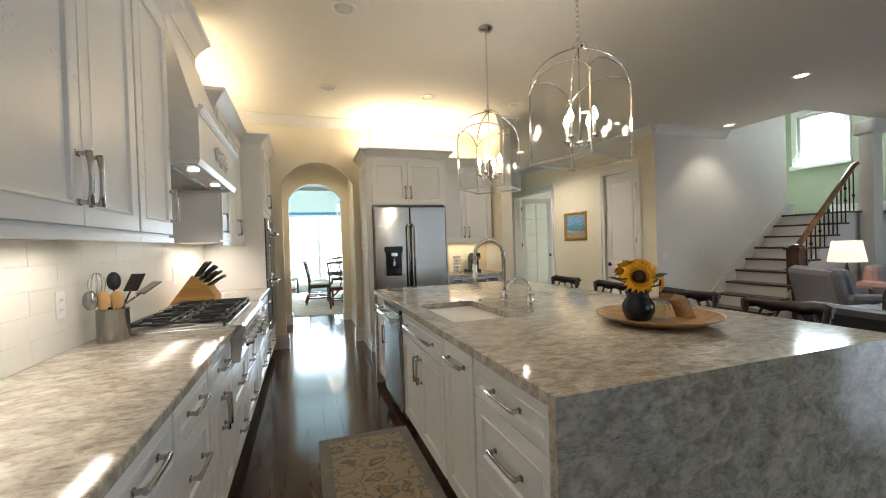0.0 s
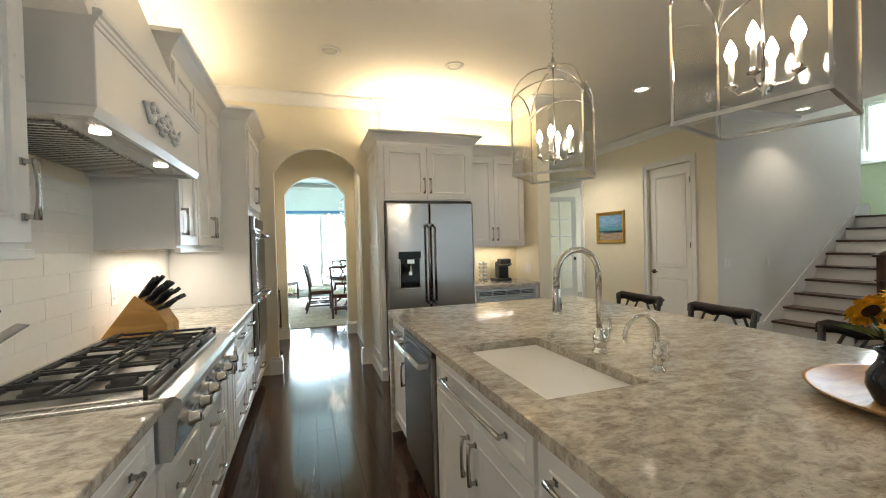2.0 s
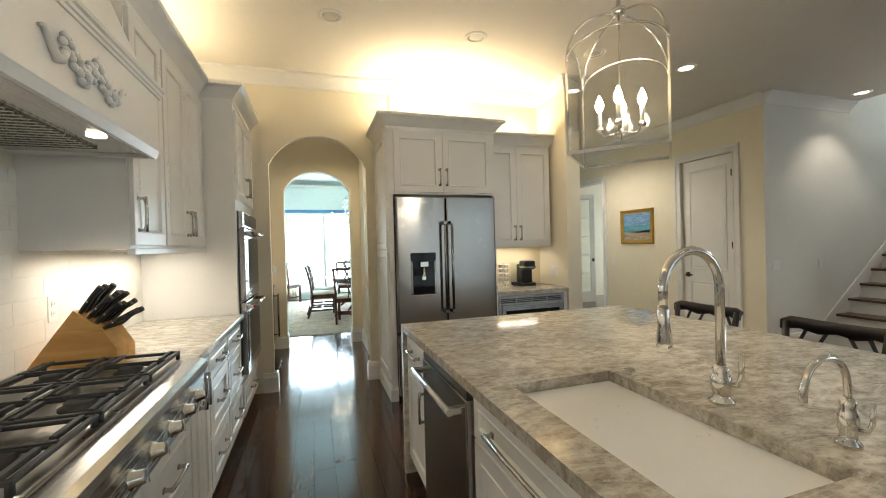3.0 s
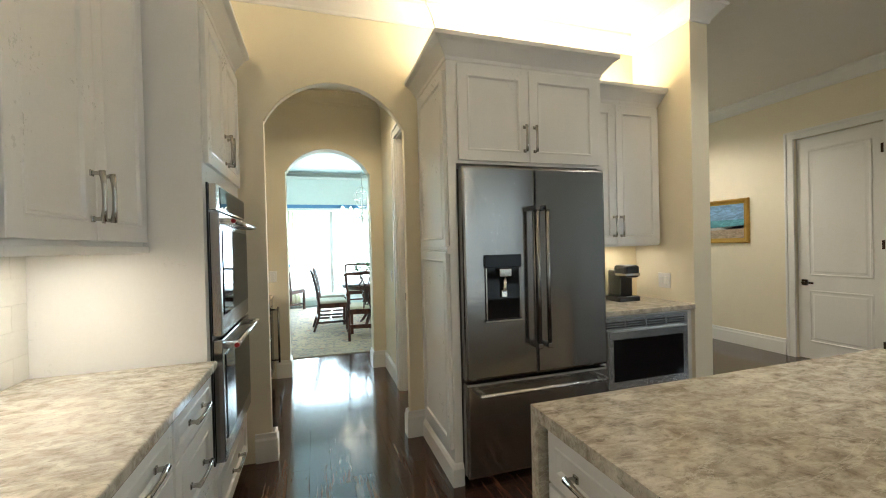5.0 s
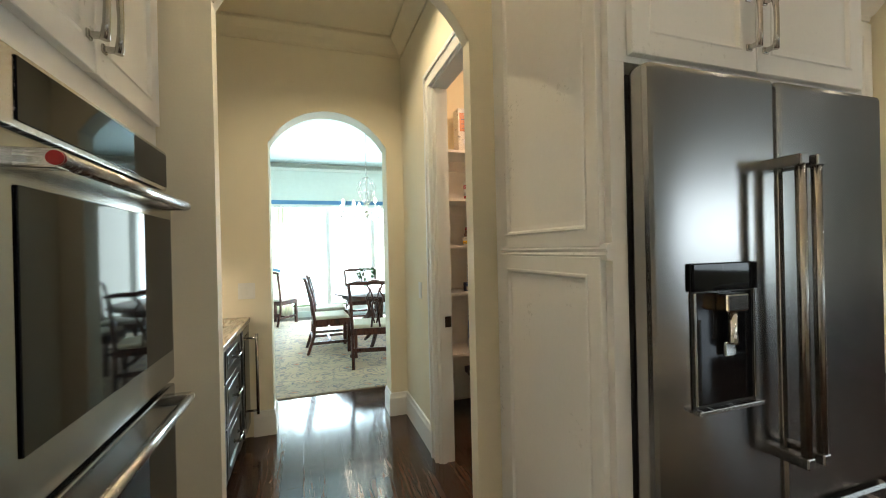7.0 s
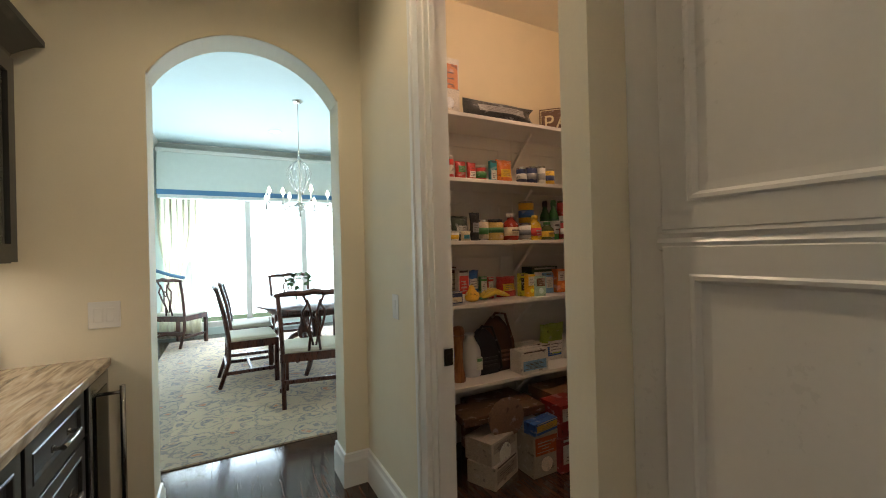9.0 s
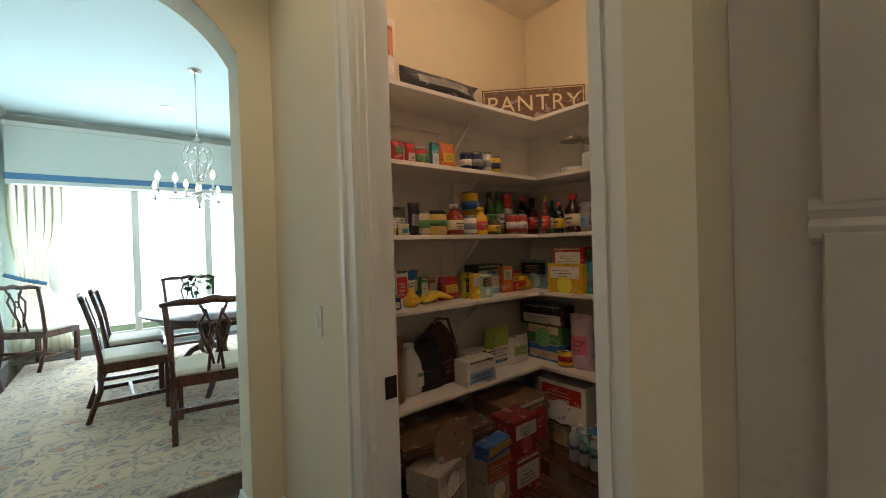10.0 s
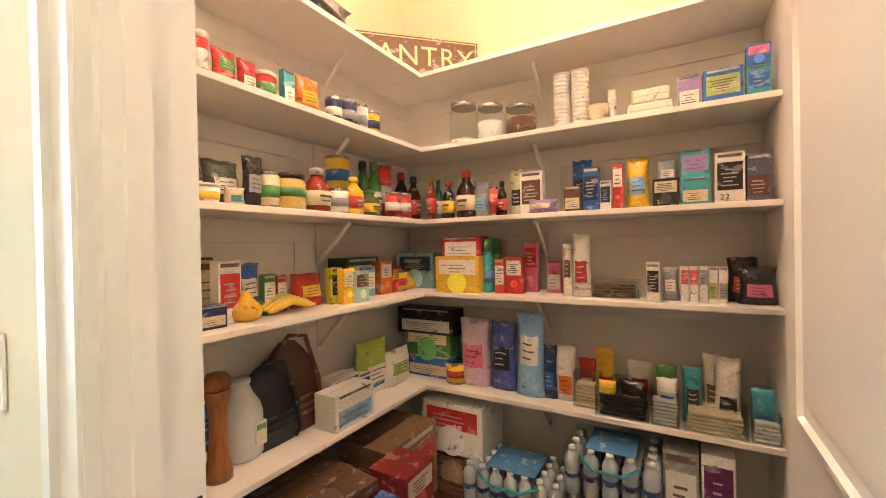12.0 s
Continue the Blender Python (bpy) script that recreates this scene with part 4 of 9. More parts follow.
cabinet("island_back_panel", "white panelled back of the island under the overhang", "panel", (2.22, 2.01, 0), 90, 3.005, 0.03, 0.0, 0.876, [(0.03 + i * 0.59, 0.10, 0.58 + i * 0.59, 0.85, "") for i in range(5)])
# sink
sk = thing("kitchen_sink", "white undermounted fireclay sink in the island", "sink")
BX0, BX1, BY0, BY1 = SKX0 - 0.008, SKX1 + 0.008, SKY0 - 0.008, SKY1 + 0.008
bm = box(BX0, BY0, 0.66, BX1, BY1, 0.68)
bm_box(bm, BX0 - 0.020, BY0 - 0.020, 0.66, BX0, BY1 + 0.020, 0.876)
bm_box(bm, BX1, BY0 - 0.020, 0.66, BX1 + 0.020, BY1 + 0.020, 0.876)
bm_box(bm, BX0, BY0 - 0.020, 0.66, BX1, BY0, 0.876)
bm_box(bm, BX0, BY1, 0.66, BX1, BY1 + 0.020, 0.876)
part("basin", bm, PORCELAIN, sk)
part("drain", bm_lathe(B(), [(0.045, 0), (0.045, 0.004), (0.03, 0.005), (0, 0.003)], 20, (1.25, 3.42, 0.68)), CHROME, sk)

# ---- trim: crowns, baseboards, casings, doors ----
def crown(path, mat=TRIM, label="white painted crown moulding under the ceiling"):
    return setting("crown_moulding", sweep_profile(B(), CROWN, path), mat, label, "trim")


def baseboard(path, label="white painted baseboard with a moulded top"):
    return setting("baseboard", sweep_profile(B(), BASE, path), TRIM, label, "trim")


C0 = CEIL
crown([(LX, -3.0, C0), (LX, A1, C0), (1.2, A1, C0), (1.2, 6.85, C0), (2.975, 6.85, C0), (2.975, 6.285, C0), (3.145, 6.285, C0), (3.145, 6.95, C0)])
crown([(RX, 11.3, C0), (RX, 6.06, C0)][::1])
crown([(5.6, 6.052, C0), (7.19, 6.052, C0)])
crown([(LX, A1B, C0), (LX, A2, C0), (HR, A2, C0), (HR, A1B, C0), (LX, A1B, C0)], CREAM, "cream crown moulding of the hall")
crown([(DL, A2B, C0 + 0.1), (DL, DB, C0 + 0.1), (DR, DB, C0 + 0.1), (DR, A2B + 0.2, C0 + 0.1)], GREY_WALL, "grey crown moulding of the dining room")
baseboard([(-0.10, A1, 0), (0.02, A1, 0), (0.02, A1B, 0), (LX + 0.63, A1B, 0)])
baseboard([(HR, A1B, 0), (0.93, A1B, 0), (0.93, A1, 0), (1.055, A1, 0)])
baseboard([(-0.12, A2, 0), (0.02, A2, 0), (0.02, A2B, 0), (-0.6, A2B, 0)])
baseboard([(1.2, A2B, 0), (0.93, A2B, 0), (0.93, A2, 0), (HR, A2, 0), (HR, DOOR_B + 0.10, 0)])
baseboard([(2.975, 6.29, 0), (2.975, 6.285, 0), (3.145, 6.285, 0), (3.145, 6.95, 0), (3.28, 6.95, 0), (3.28, 11.3, 0)])
baseboard([(RX, 8.82, 0), (RX, 7.33, 0)])
baseboard([(RX, 6.33, 0), (RX, 6.05, 0), (6.6, 6.05, 0)])
baseboard([(DL, A2B, 0), (DL, DB, 0)])
# thin rounded edge round the arches
for x0, x1, spring, rise, y in ((0.0, 0.940, 2.240, 0.295, A1), (0.02, 0.93, 2.235, 0.27, A2)):
    line = arch_edge(x0 + 0.004, x1 - 0.004, spring, rise)
    setting("trim_arch_bead", bm_tube(B(), [(u, y + 0.003, v) for u, v in line if v > 0.19], 0.006, 6), CREAM, "rounded plaster edge of the arch", "trim")



def casing(name, along, y0, y1, top, face, label="white moulded door casing", near=0.09):
    """Casing round an opening in a wall x = face; out of the wall along (along) = -1 or 1."""
    bm = B()
    for a0, a1 in ((y0 - near, y0), (y1, y1 + 0.09)):
        bm_box(bm, min(face, face + along * 0.018), a0, 0, max(face, face + along * 0.018), a1, top)
        bm_box(bm, min(face, face + along * 0.028), (a0 - 0.002 if a1 == y0 else a1 - 0.022), 0, max(face, face + along * 0.028), (a0 + 0.022 if a1 == y0 else a1 + 0.002), top + 0.068)
        bm_box(bm, min(face, face + along * 0.023), (a1 - 0.016 if a1 == y0 else a0 + 0.002), 0, max(face, face + along * 0.023), (a1 - 0.002 if a1 == y0 else a0 + 0.016), top)
    bm_box(bm, min(face, face + along * 0.018), y0 - near, top, max(face, face + along * 0.018), y1 + 0.09, top + 0.09)
    bm_box(bm, min(face, face + along * 0.028), y0 - near - 0.002, top + 0.068, max(face, face + along * 0.028), y1 + 0.092, top + 0.092)
    return setting(name, bm, TRIM, label, "trim")


casing("trim_pantry_casing", -1, DOOR_A, DOOR_B, DOOR_TOP, HR, near=0.072)
bm = box(HR - 0.002, DOOR_B - 0.018, 0, HR + 0.102, DOOR_B + 0.001, DOOR_TOP)
bm_box(bm, HR - 0.002, DOOR_A - 0.001, 0, HR + 0.102, DOOR_A + 0.018, DOOR_TOP)
bm_box(bm, HR - 0.002, DOOR_A, DOOR_TOP - 0.018, HR + 0.102, DOOR_B, DOOR_TOP + 0.001)
bm_box(bm, HR + 0.018, DOOR_B - 0.027, 0, HR + 0.045, DOOR_B - 0.017, DOOR_TOP)
bm_box(bm, HR + 0.018, DOOR_A + 0.017, 0, HR + 0.045, DOOR_A + 0.027, DOOR_TOP)
setting("trim_pantry_jamb", bm, TRIM, "white painted door jamb with a stop", "trim")
casing("trim_closet_casing", -1, 6.44, 7.22, 2.51, RX)
casing("trim_study_casing", -1, 8.92, 10.60, 2.50, RX)


def panel_door(name, label, at, turn, w, h, handle_x):
    """A two-panel door that faces local -y, hinged at its own x = 0."""
    d = thing(name, label, "door", "", at, turn)
    d["kind"] = "structure"
    part("leaf", box(0.003, 0.0, 0.008, w - 0.003, 0.036, h, 0.002), TRIM, d)
    for z0, z1 in ((0.20, 0.79), (0.95, h - 0.14)):
        for y, turn2 in ((0.0, 0), (0.036, 180)):
            pn = B()
            rows = []
            for inset, out in ((0, 0.0006), (0.004, 0.009), (0.016, 0.010), (0.022, 0.002), (0.040, 0.002), (0.055, 0.006)):
                x0, x1, a, b = 0.11 + inset, w - 0.11 - inset, z0 + inset, z1 - inset
                rows.append([pn.verts.new(p) for p in ((x0, -out, a), (x1, -out, a), (x1, -out, b), (x0, -out, b))])
            for lo, hi in zip(rows, rows[1:]):
                for k in range(4):
                    pn.faces.new((lo[k], lo[(k + 1) % 4], hi[(k + 1) % 4], hi[k]))
            pn.faces.new(rows[-1])
            share("door_panel", mesh_of(pn, "door_panel", TRIM), d, pose(0, 0, 0) if turn2 == 0 else pose(w, 0.036, 0, 0, 0, 180))
    for y, s in ((0.0, -1), (0.036, 1)):
        bm = box(handle_x - 0.03, min(y, y + s * 0.008), 0.84, handle_x + 0.03, max(y, y + s * 0.008), 0.905, 0.003)
        bm_cyl(bm, (handle_x, y, 0.872), (handle_x, y + s * 0.05, 0.872), 0.010)
        lx = 1 if handle_x < w / 2 else -1
        bm_box(bm, min(handle_x, handle_x + lx * 0.11), y + s * 0.05 - 0.007, 0.862, max(handle_x, handle_x + lx * 0.11), y + s * 0.05 + 0.007, 0.882, 0.004)
        part("door_handle", bm, BRONZE, d, "dark bronze lever handle")
    return d


# pantry door stands open against the partition
pd = panel_door("door_pantry", "white two-panel pantry door standing open", (HR + 0.11, DOOR_A, 0), -8, 0.70, 2.42, 0.64)
pd.matrix_basis = pose(HR + 0.11, DOOR_A + 0.012, 0, 0, 0, 0) @ pose(0.70, 0.036, 0, 0, 0, 180)
cd = panel_door("door_closet", "closed white two-panel door with dark lever handle", (RX + 0.03, 7.22, 0), -90, 0.78, 2.505, 0.07)
for z in (0.25, 1.25, 2.2):
    part("hinge", box(0.750, -0.033, z, 0.777, -0.001, z + 0.09, 0.002), BRONZE, cd)
# strike plate
st = thing("strike_plate", "dark bronze strike plate on the white jamb", "strike plate")
part("plate", bm_box(box(HR + 0.055, DOOR_B - 0.021, 0.875, HR + 0.096, DOOR_B - 0.0175, 0.945, 0.001), HR + 0.066, DOOR_B - 0.0225, 0.895, HR + 0.084, DOOR_B - 0.0205, 0.925), BRONZE, st)

# french doors of the study
fd = thing("door_study", "open white french door with glass panes", "door", at=(RX + 0.16, 10.55, 0), turn=-14)
fd["kind"] = "structure"
fw, fh = 0.80, 2.46
bm = box(0, 0, 0.01, 0.10, 0.04, fh)
bm_box(bm, fw - 0.10, 0, 0.01, fw, 0.04, fh)
bm_box(bm, 0.10, 0, 0.01, fw - 0.10, 0.04, 0.25)
bm_box(bm, 0.10, 0, fh - 0.12, fw - 0.10, 0.04, fh)
bm_box(bm, fw / 2 - 0.012, 0.008, 0.25, fw / 2 + 0.012, 0.032, fh - 0.12)
for i in range(1, 5):
    z = 0.25 + i * (fh - 0.37) / 5
    bm_box(bm, 0.10, 0.008, z - 0.012, fw - 0.10, 0.032, z + 0.012)
part("door_frame", bm, TRIM, fd)
for i in range(5):
    for j in range(2):
        z = 0.25 + i * (fh - 0.37) / 5
        p = part("pane", box(0.10 + j * 0.30, 0.018, z, 0.40 + j * 0.30, 0.022, z + (fh - 0.37) / 5), PANE, fd)
        p.visible_shadow = False
part("door_handle", box(fw - 0.075, -0.05, 0.93, fw - 0.035, 0.0, 1.0, 0.006), BRONZE, fd)
for z in (0.25, 1.2, 2.15):
    part("hinge", box(-0.012, -0.008, z, 0.012, 0.0, z + 0.10, 0.002), BRONZE, fd)


def window_unit(name, label, m, w, h, cols, rows, fw=0.06):
    """A window in its opening: local x along, z up, the room on the -y side."""
    t = thing(name, label, "window")
    t["kind"] = "structure"
    t.matrix_basis = m
    bm = box(0, 0, 0, fw, 0.08, h)
    bm_box(bm, w - fw, 0, 0, w, 0.08, h)
    bm_box(bm, fw, 0, 0, w - fw, 0.08, fw)
    bm_box(bm, fw, 0, h - fw, w - fw, 0.08, h)
    part("window_frame", bm, TRIM, t)
    for i in range(1, cols):
        x = w * i / cols
        part("mullion", box(x - fw * 0.5, 0.005, fw, x + fw * 0.5, 0.075, h - fw), TRIM, t)
    for j in range(1, rows):
        z = h * j / rows
        part("rail", box(fw, 0.02, z - 0.02, w - fw, 0.06, z + 0.02), TRIM, t)
    for i in range(cols):
        p = part("pane", box(w * i / cols + 0.02, 0.037, 0.02, w * (i + 1) / cols - 0.02, 0.043, h - 0.02), PANE, t)
        p.visible_shadow = False
    return t


window_unit("window_dining", "wide white dining room window of tall panes", pose(WX0, DB + 0.03, WZ0), WX1 - WX0, WZ1 - WZ0, 4, 1, 0.09)
window_unit("window_stair", "white framed landing window", pose(SX + 0.03, 6.60, 2.72, 0, 0, -90), 0.78, 1.00, 1, 1, 0.04)
window_unit("window_study", "white framed study window", pose(9.03, 11.0, 0.75, 0, 0, -90), 2.1, 1.65, 3, 2, 0.05)
window_unit("window_living", "large white living room window", pose(11.53, 0.1, 0.5, 0, 0, -90), 2.6, 2.2, 3, 2, 0.06)
# assumed window, out of view, added to go with the rear fill
window_unit("window_rear_assumed", "assumed broad white window in the unseen rear wall", pose(6.3, -3.03, 0.5, 0, 0, 180), 3.4, 2.3, 4, 2, 0.06)
bm = box(9.93, 5.70, 2.64, 9.999, 6.72, 2.72, 0.004)
bm_box(bm, 9.965, 5.73, 2.72, 9.999, 5.82, 3.72)
bm_box(bm, 9.965, 6.60, 2.72, 9.999, 6.69, 3.72)
bm_box(bm, 9.965, 5.73, 3.72, 9.999, 6.69, 3.83)
setting("trim_stair_window", bm, TRIM, "white window casing and sill on the landing", "trim")


def wall_plate(name, label, at, turn, toggles=1, plug=False):
    t = thing(name, label, "switch" if not plug else "outlet", "", at, turn)
    w = 0.072 + 0.045 * (toggles - 1)
    part("plate", box(-w / 2, -0.006, -0.06, w / 2, 0, 0.06, 0.0025), WHITE, t)
    for i in range(toggles):
        x = (i - (toggles - 1) / 2) * 0.045
        if plug:
            for z in (-0.022, 0.022):
                part("socket", box(x - 0.016, -0.008, z - 0.014, x + 0.016, -0.006, z + 0.014, 0.002), WHITE, t)
                part("slot", bm_box(box(x - 0.008, -0.0085, z - 0.004, x - 0.006, -0.0078, z + 0.006), x + 0.006, -0.0085, z - 0.004, x + 0.008, -0.0078, z + 0.006), BLACK, t)
        else:
            part("rocker", box(x - 0.016, -0.010, -0.032, x + 0.016, -0.006, 0.032, 0.002), WHITE, t)
    return t


wall_plate("light_switch", "white rocker switch on the hall wall by the pantry", (HR - 0.0005, 8.21, 1.085), -90)
wall_plate("light_switch", "white rocker switch plate on the cream hall wall", (-0.15, A2 - 0.0005, 1.10), 0, 2)
wall_plate("light_switch", "white switch plate in the coffee nook", (2.9745, 6.55, 1.07), -90, 2)
wall_plate("light_switch", "white double switch plate on the stair wall", (5.76, 6.0515, 1.04), 0, 2)
wall_plate("light_switch", "white switch on the stair wall", (6.57, 6.0515, 1.03), 0)
wall_plate("light_switch", "white switch beside the seascape painting", (RX - 0.0005, 8.65, 1.04), -90)
wall_plate("wall_outlet", "white outlet on the tiled backsplash", (LX + 0.0093, 3.26, 1.13), 90, 1, True)
wall_plate("wall_outlet", "white outlet on the tiled backsplash behind knives", (LX + 0.0093, 4.93, 1.15), 90, 1, True)
wall_plate("wall_outlet", "white outlet on the tiled backsplash behind utensils", (LX + 0.0093, 1.7, 1.13), 90, 1, True)

# ---- kitchen: loose things ----
def recessed(x, y, lit, z=CEIL):
    t = thing("recessed_light", "lit recessed ceiling light with white ring" if lit else "unlit recessed ceiling light with white ring", "ceiling light", "recessed lights", (x, y, z))
    part("ring", bm_lathe(B(), [(0.095, 0), (0.095, -0.004), (0.07, -0.010), (0.066, -0.004), (0.066, 0)], 24), TRIM, t)
    part("lens", bm_lathe(B(), [(0.066, -0.001), (0.05, -0.004), (0, -0.005)], 24), CAN_ON if lit else CAN_OFF, t)


for x, y, lit in ((0.57, 5.72, False), (1.74, 5.73, False), (0.60, 4.12, False), (2.92, 5.72, False), (5.66, 4.06, True), (6.85, 5.75, True), (4.05, 5.75, True), (0.60, 2.3, False), (5.7, 1.5, True), (0.5, 7.62, True), (4.4, 8.2, True)):
    recessed(x, y, lit)
recessed(1.05, 13.0, True, CEIL + 0.1)


def lantern(x, y, turned):
    """A square glass lantern pendant with arched top and four candle lamps."""
    t = thing("lantern_pendant", "polished nickel and glass lantern pendant with lit candle bulbs", "pendant lamp", "island pendants", (x, y, 0), turned)
    s, z0, zs = 0.196, 1.787, 2.185
    part("canopy", bm_lathe(B(), [(0.065, CEIL), (0.065, CEIL - 0.010), (0.05, CEIL - 0.025), (0.02, CEIL - 0.032), (0, CEIL - 0.032)][::-1], 24), PULL, t)
    link = B()
    ring = [(0.010 * math.cos(a), 0, 0.017 * math.sin(a)) for a in [2 * math.pi * i / 10 for i in range(10)]]
    bm_tube(link, ring, 0.0022, 6, True)
    link = mesh_of(link, "chain_link", CHROME)
    z, k = CEIL - 0.045, 0
    while z > 2.50:
        share("chain_link", link, t, pose(0, 0, z, 0, 0, 90 * (k % 2)))
        z -= 0.029
        k += 1
    part("hub", bm_lathe(B(), [(0.0, 2.43), (0.03, 2.435), (0.036, 2.445), (0.03, 2.455), (0.012, 2.465), (0.010, 2.49), (0.0, 2.492)], 16), CHROME, t)
    part("stem", bm_cyl(B(), (0, 0, 1.90), (0, 0, 2.44), 0.005), CHROME, t)
    bm = B()
    for a, b in (((-s, -s), (s, -s)), ((s, -s), (s, s)), ((s, s), (-s, s)), ((-s, s), (-s, -s))):
        ex, ey = (0.006, -0.006) if a[0] == b[0] else (0.006, 0.006)
        bm_box(bm, min(a[0], b[0]) - ex, min(a[1], b[1]) - ey, z0 - 0.007, max(a[0], b[0]) + ex, max(a[1], b[1]) + ey, z0 + 0.007)
    part("base_frame", bm, CHROME, t)
    for sx in (-1, 1):
        for sy in (-1, 1):
            part("post", box(sx * s - 0.0045, sy * s - 0.0045, z0 + 0.0075, sx * s + 0.0045, sy * s + 0.0045, zs + 0.002), CHROME, t)
    for sx, sy in ((-1, -1), (1, 1), (-1, 1), (1, -1)):
        pts = [(sx * s * math.cos(a), sy * s * math.cos(a), zs + 0.245 * math.sin(a)) for a in [i * math.pi / 2 / 12 for i in range(13)]]
        pts[-1] = (0, 0, 2.445)
        part("hoop", bm_tube(B(), pts, 0.005, 8), CHROME, t)
    for turn in range(4):
        m = pose(0, 0, 0, 0, 0, 90 * turn)
        arc = [(s * math.cos(a), -s, zs + 0.11 * math.sin(a)) for a in [i * math.pi / 14 for i in range(15)]]
        bm = bm_tube(B(), arc, 0.005, 8)
        bm.transform(m)
        part("arch", bm, CHROME, t)
        bm = B()
        outline = [(-s + 0.006, z0 + 0.008), (s - 0.006, z0 + 0.008)] + [(0.97 * s * math.cos(a), zs + 0.105 * math.sin(a)) for a in [i * math.pi / 14 for i in range(15)]]
        bm_prism(bm, outline, Matrix.Translation((0, -s + 0.002, 0)) @ XZ, 0.004)
        bm.transform(m)
        g = part("glass_panel", bm, LANTERN_GLASS, t, "clear glass side")
        g.visible_shadow = False
        bm = bm_tube(B(), [(0, 0, 1.905), (0, -0.03, 1.885), (0, -0.07, 1.885), (0, -0.09, 1.91)], 0.004, 6)
        bm_lathe(bm, [(0.004, 1.905), (0.018, 1.912), (0.020, 1.918), (0.010, 1.922), (0.010, 1.93)], 12, (0, -0.09, 0))
        bm.transform(m)
        part("candle_arm", bm, CHROME, t)
        bm = bm_lathe(B(), [(0.009, 1.925), (0.009, 2.00), (0, 2.001)], 12, (0, -0.09, 0))
        bm.transform(m)
        part("candle", bm, tint((0.76, 0.72, 0.62), 0.5), t)
        bm = bm_lathe(B(), [(0.008, 2.0), (0.017, 2.018), (0.019, 2.032), (0.012, 2.056), (0.003, 2.076), (0, 2.078)], 12, (0, -0.09, 0))
        bm.transform(m)
        part("flame_bulb", bm, BULB, t, "glowing candle bulb")
    part("finial", bm_lathe(B(), [(0, 1.855), (0.010, 1.862), (0.006, 1.872), (0.022, 1.885), (0.012, 1.905), (0, 1.907)], 14), CHROME, t)


lantern(1.75, 4.10, 43)
lantern(1.764, 2.942, 18)


def faucet(x, y, tall, name, label):
    t = thing(name, label, "faucet", "", (x, y, CT))
    h, r = (0.45, 0.013) if tall else (0.21, 0.008)
    k = 1.0 if tall else 0.72
    part("base", bm_lathe(B(), [(0.034 * k, 0), (0.034 * k, 0.008), (0.024 * k, 0.016), (0.022 * k, 0.03), (0.028 * k, 0.04), (0.028 * k, 0.075), (0.02 * k, 0.088), (0.024 * k, 0.10), (0.014 * k, 0.112)], 20), CHROME, t)
    reach = 0.21 if tall else 0.15
    rr = reach / 2
    pts = [(0, 0, 0.10 * k), (0, 0, h - rr)] + [(-rr + rr * math.cos(a), 0, h - rr + rr * math.sin(a)) for a in [i * math.pi / 12 for i in range(1, 13)]]
    pts += [(-reach, 0, h - rr - (0.05 if tall else 0.015))]
    part("spout", bm_tube(B(), pts, r, 12), CHROME, t)
    if tall:
        part("spray_head", bm_lathe(B(), [(0.013, 0.0), (0.017, -0.01), (0.016, -0.05), (0.022, -0.10), (0.020, -0.115), (0, -0.116)], 16, (-reach, 0, h - rr - 0.045)), CHROME, t)
    bm = bm_tube(B(), [(0, 0, 0.058 * k), (0, -0.05 * k, 0.065 * k), (0, -0.06 * k, 0.09 * k), (0, -0.062 * k, 0.16 * k)], 0.007 * k, 8)
    part("lever", bm, CHROME, t)


faucet(1.525, 3.465, True, "kitchen_faucet", "tall polished nickel gooseneck kitchen faucet")
faucet(1.55, 3.18, False, "filter_faucet", "small polished nickel gooseneck filter faucet")
b = thing("air_switch", "small nickel button beside the sink", "button", at=(1.50, 3.80, CT))
part("button", bm_lathe(B(), [(0.018, 0), (0.018, 0.006), (0.012, 0.010), (0, 0.011)], 16), CHROME, b)


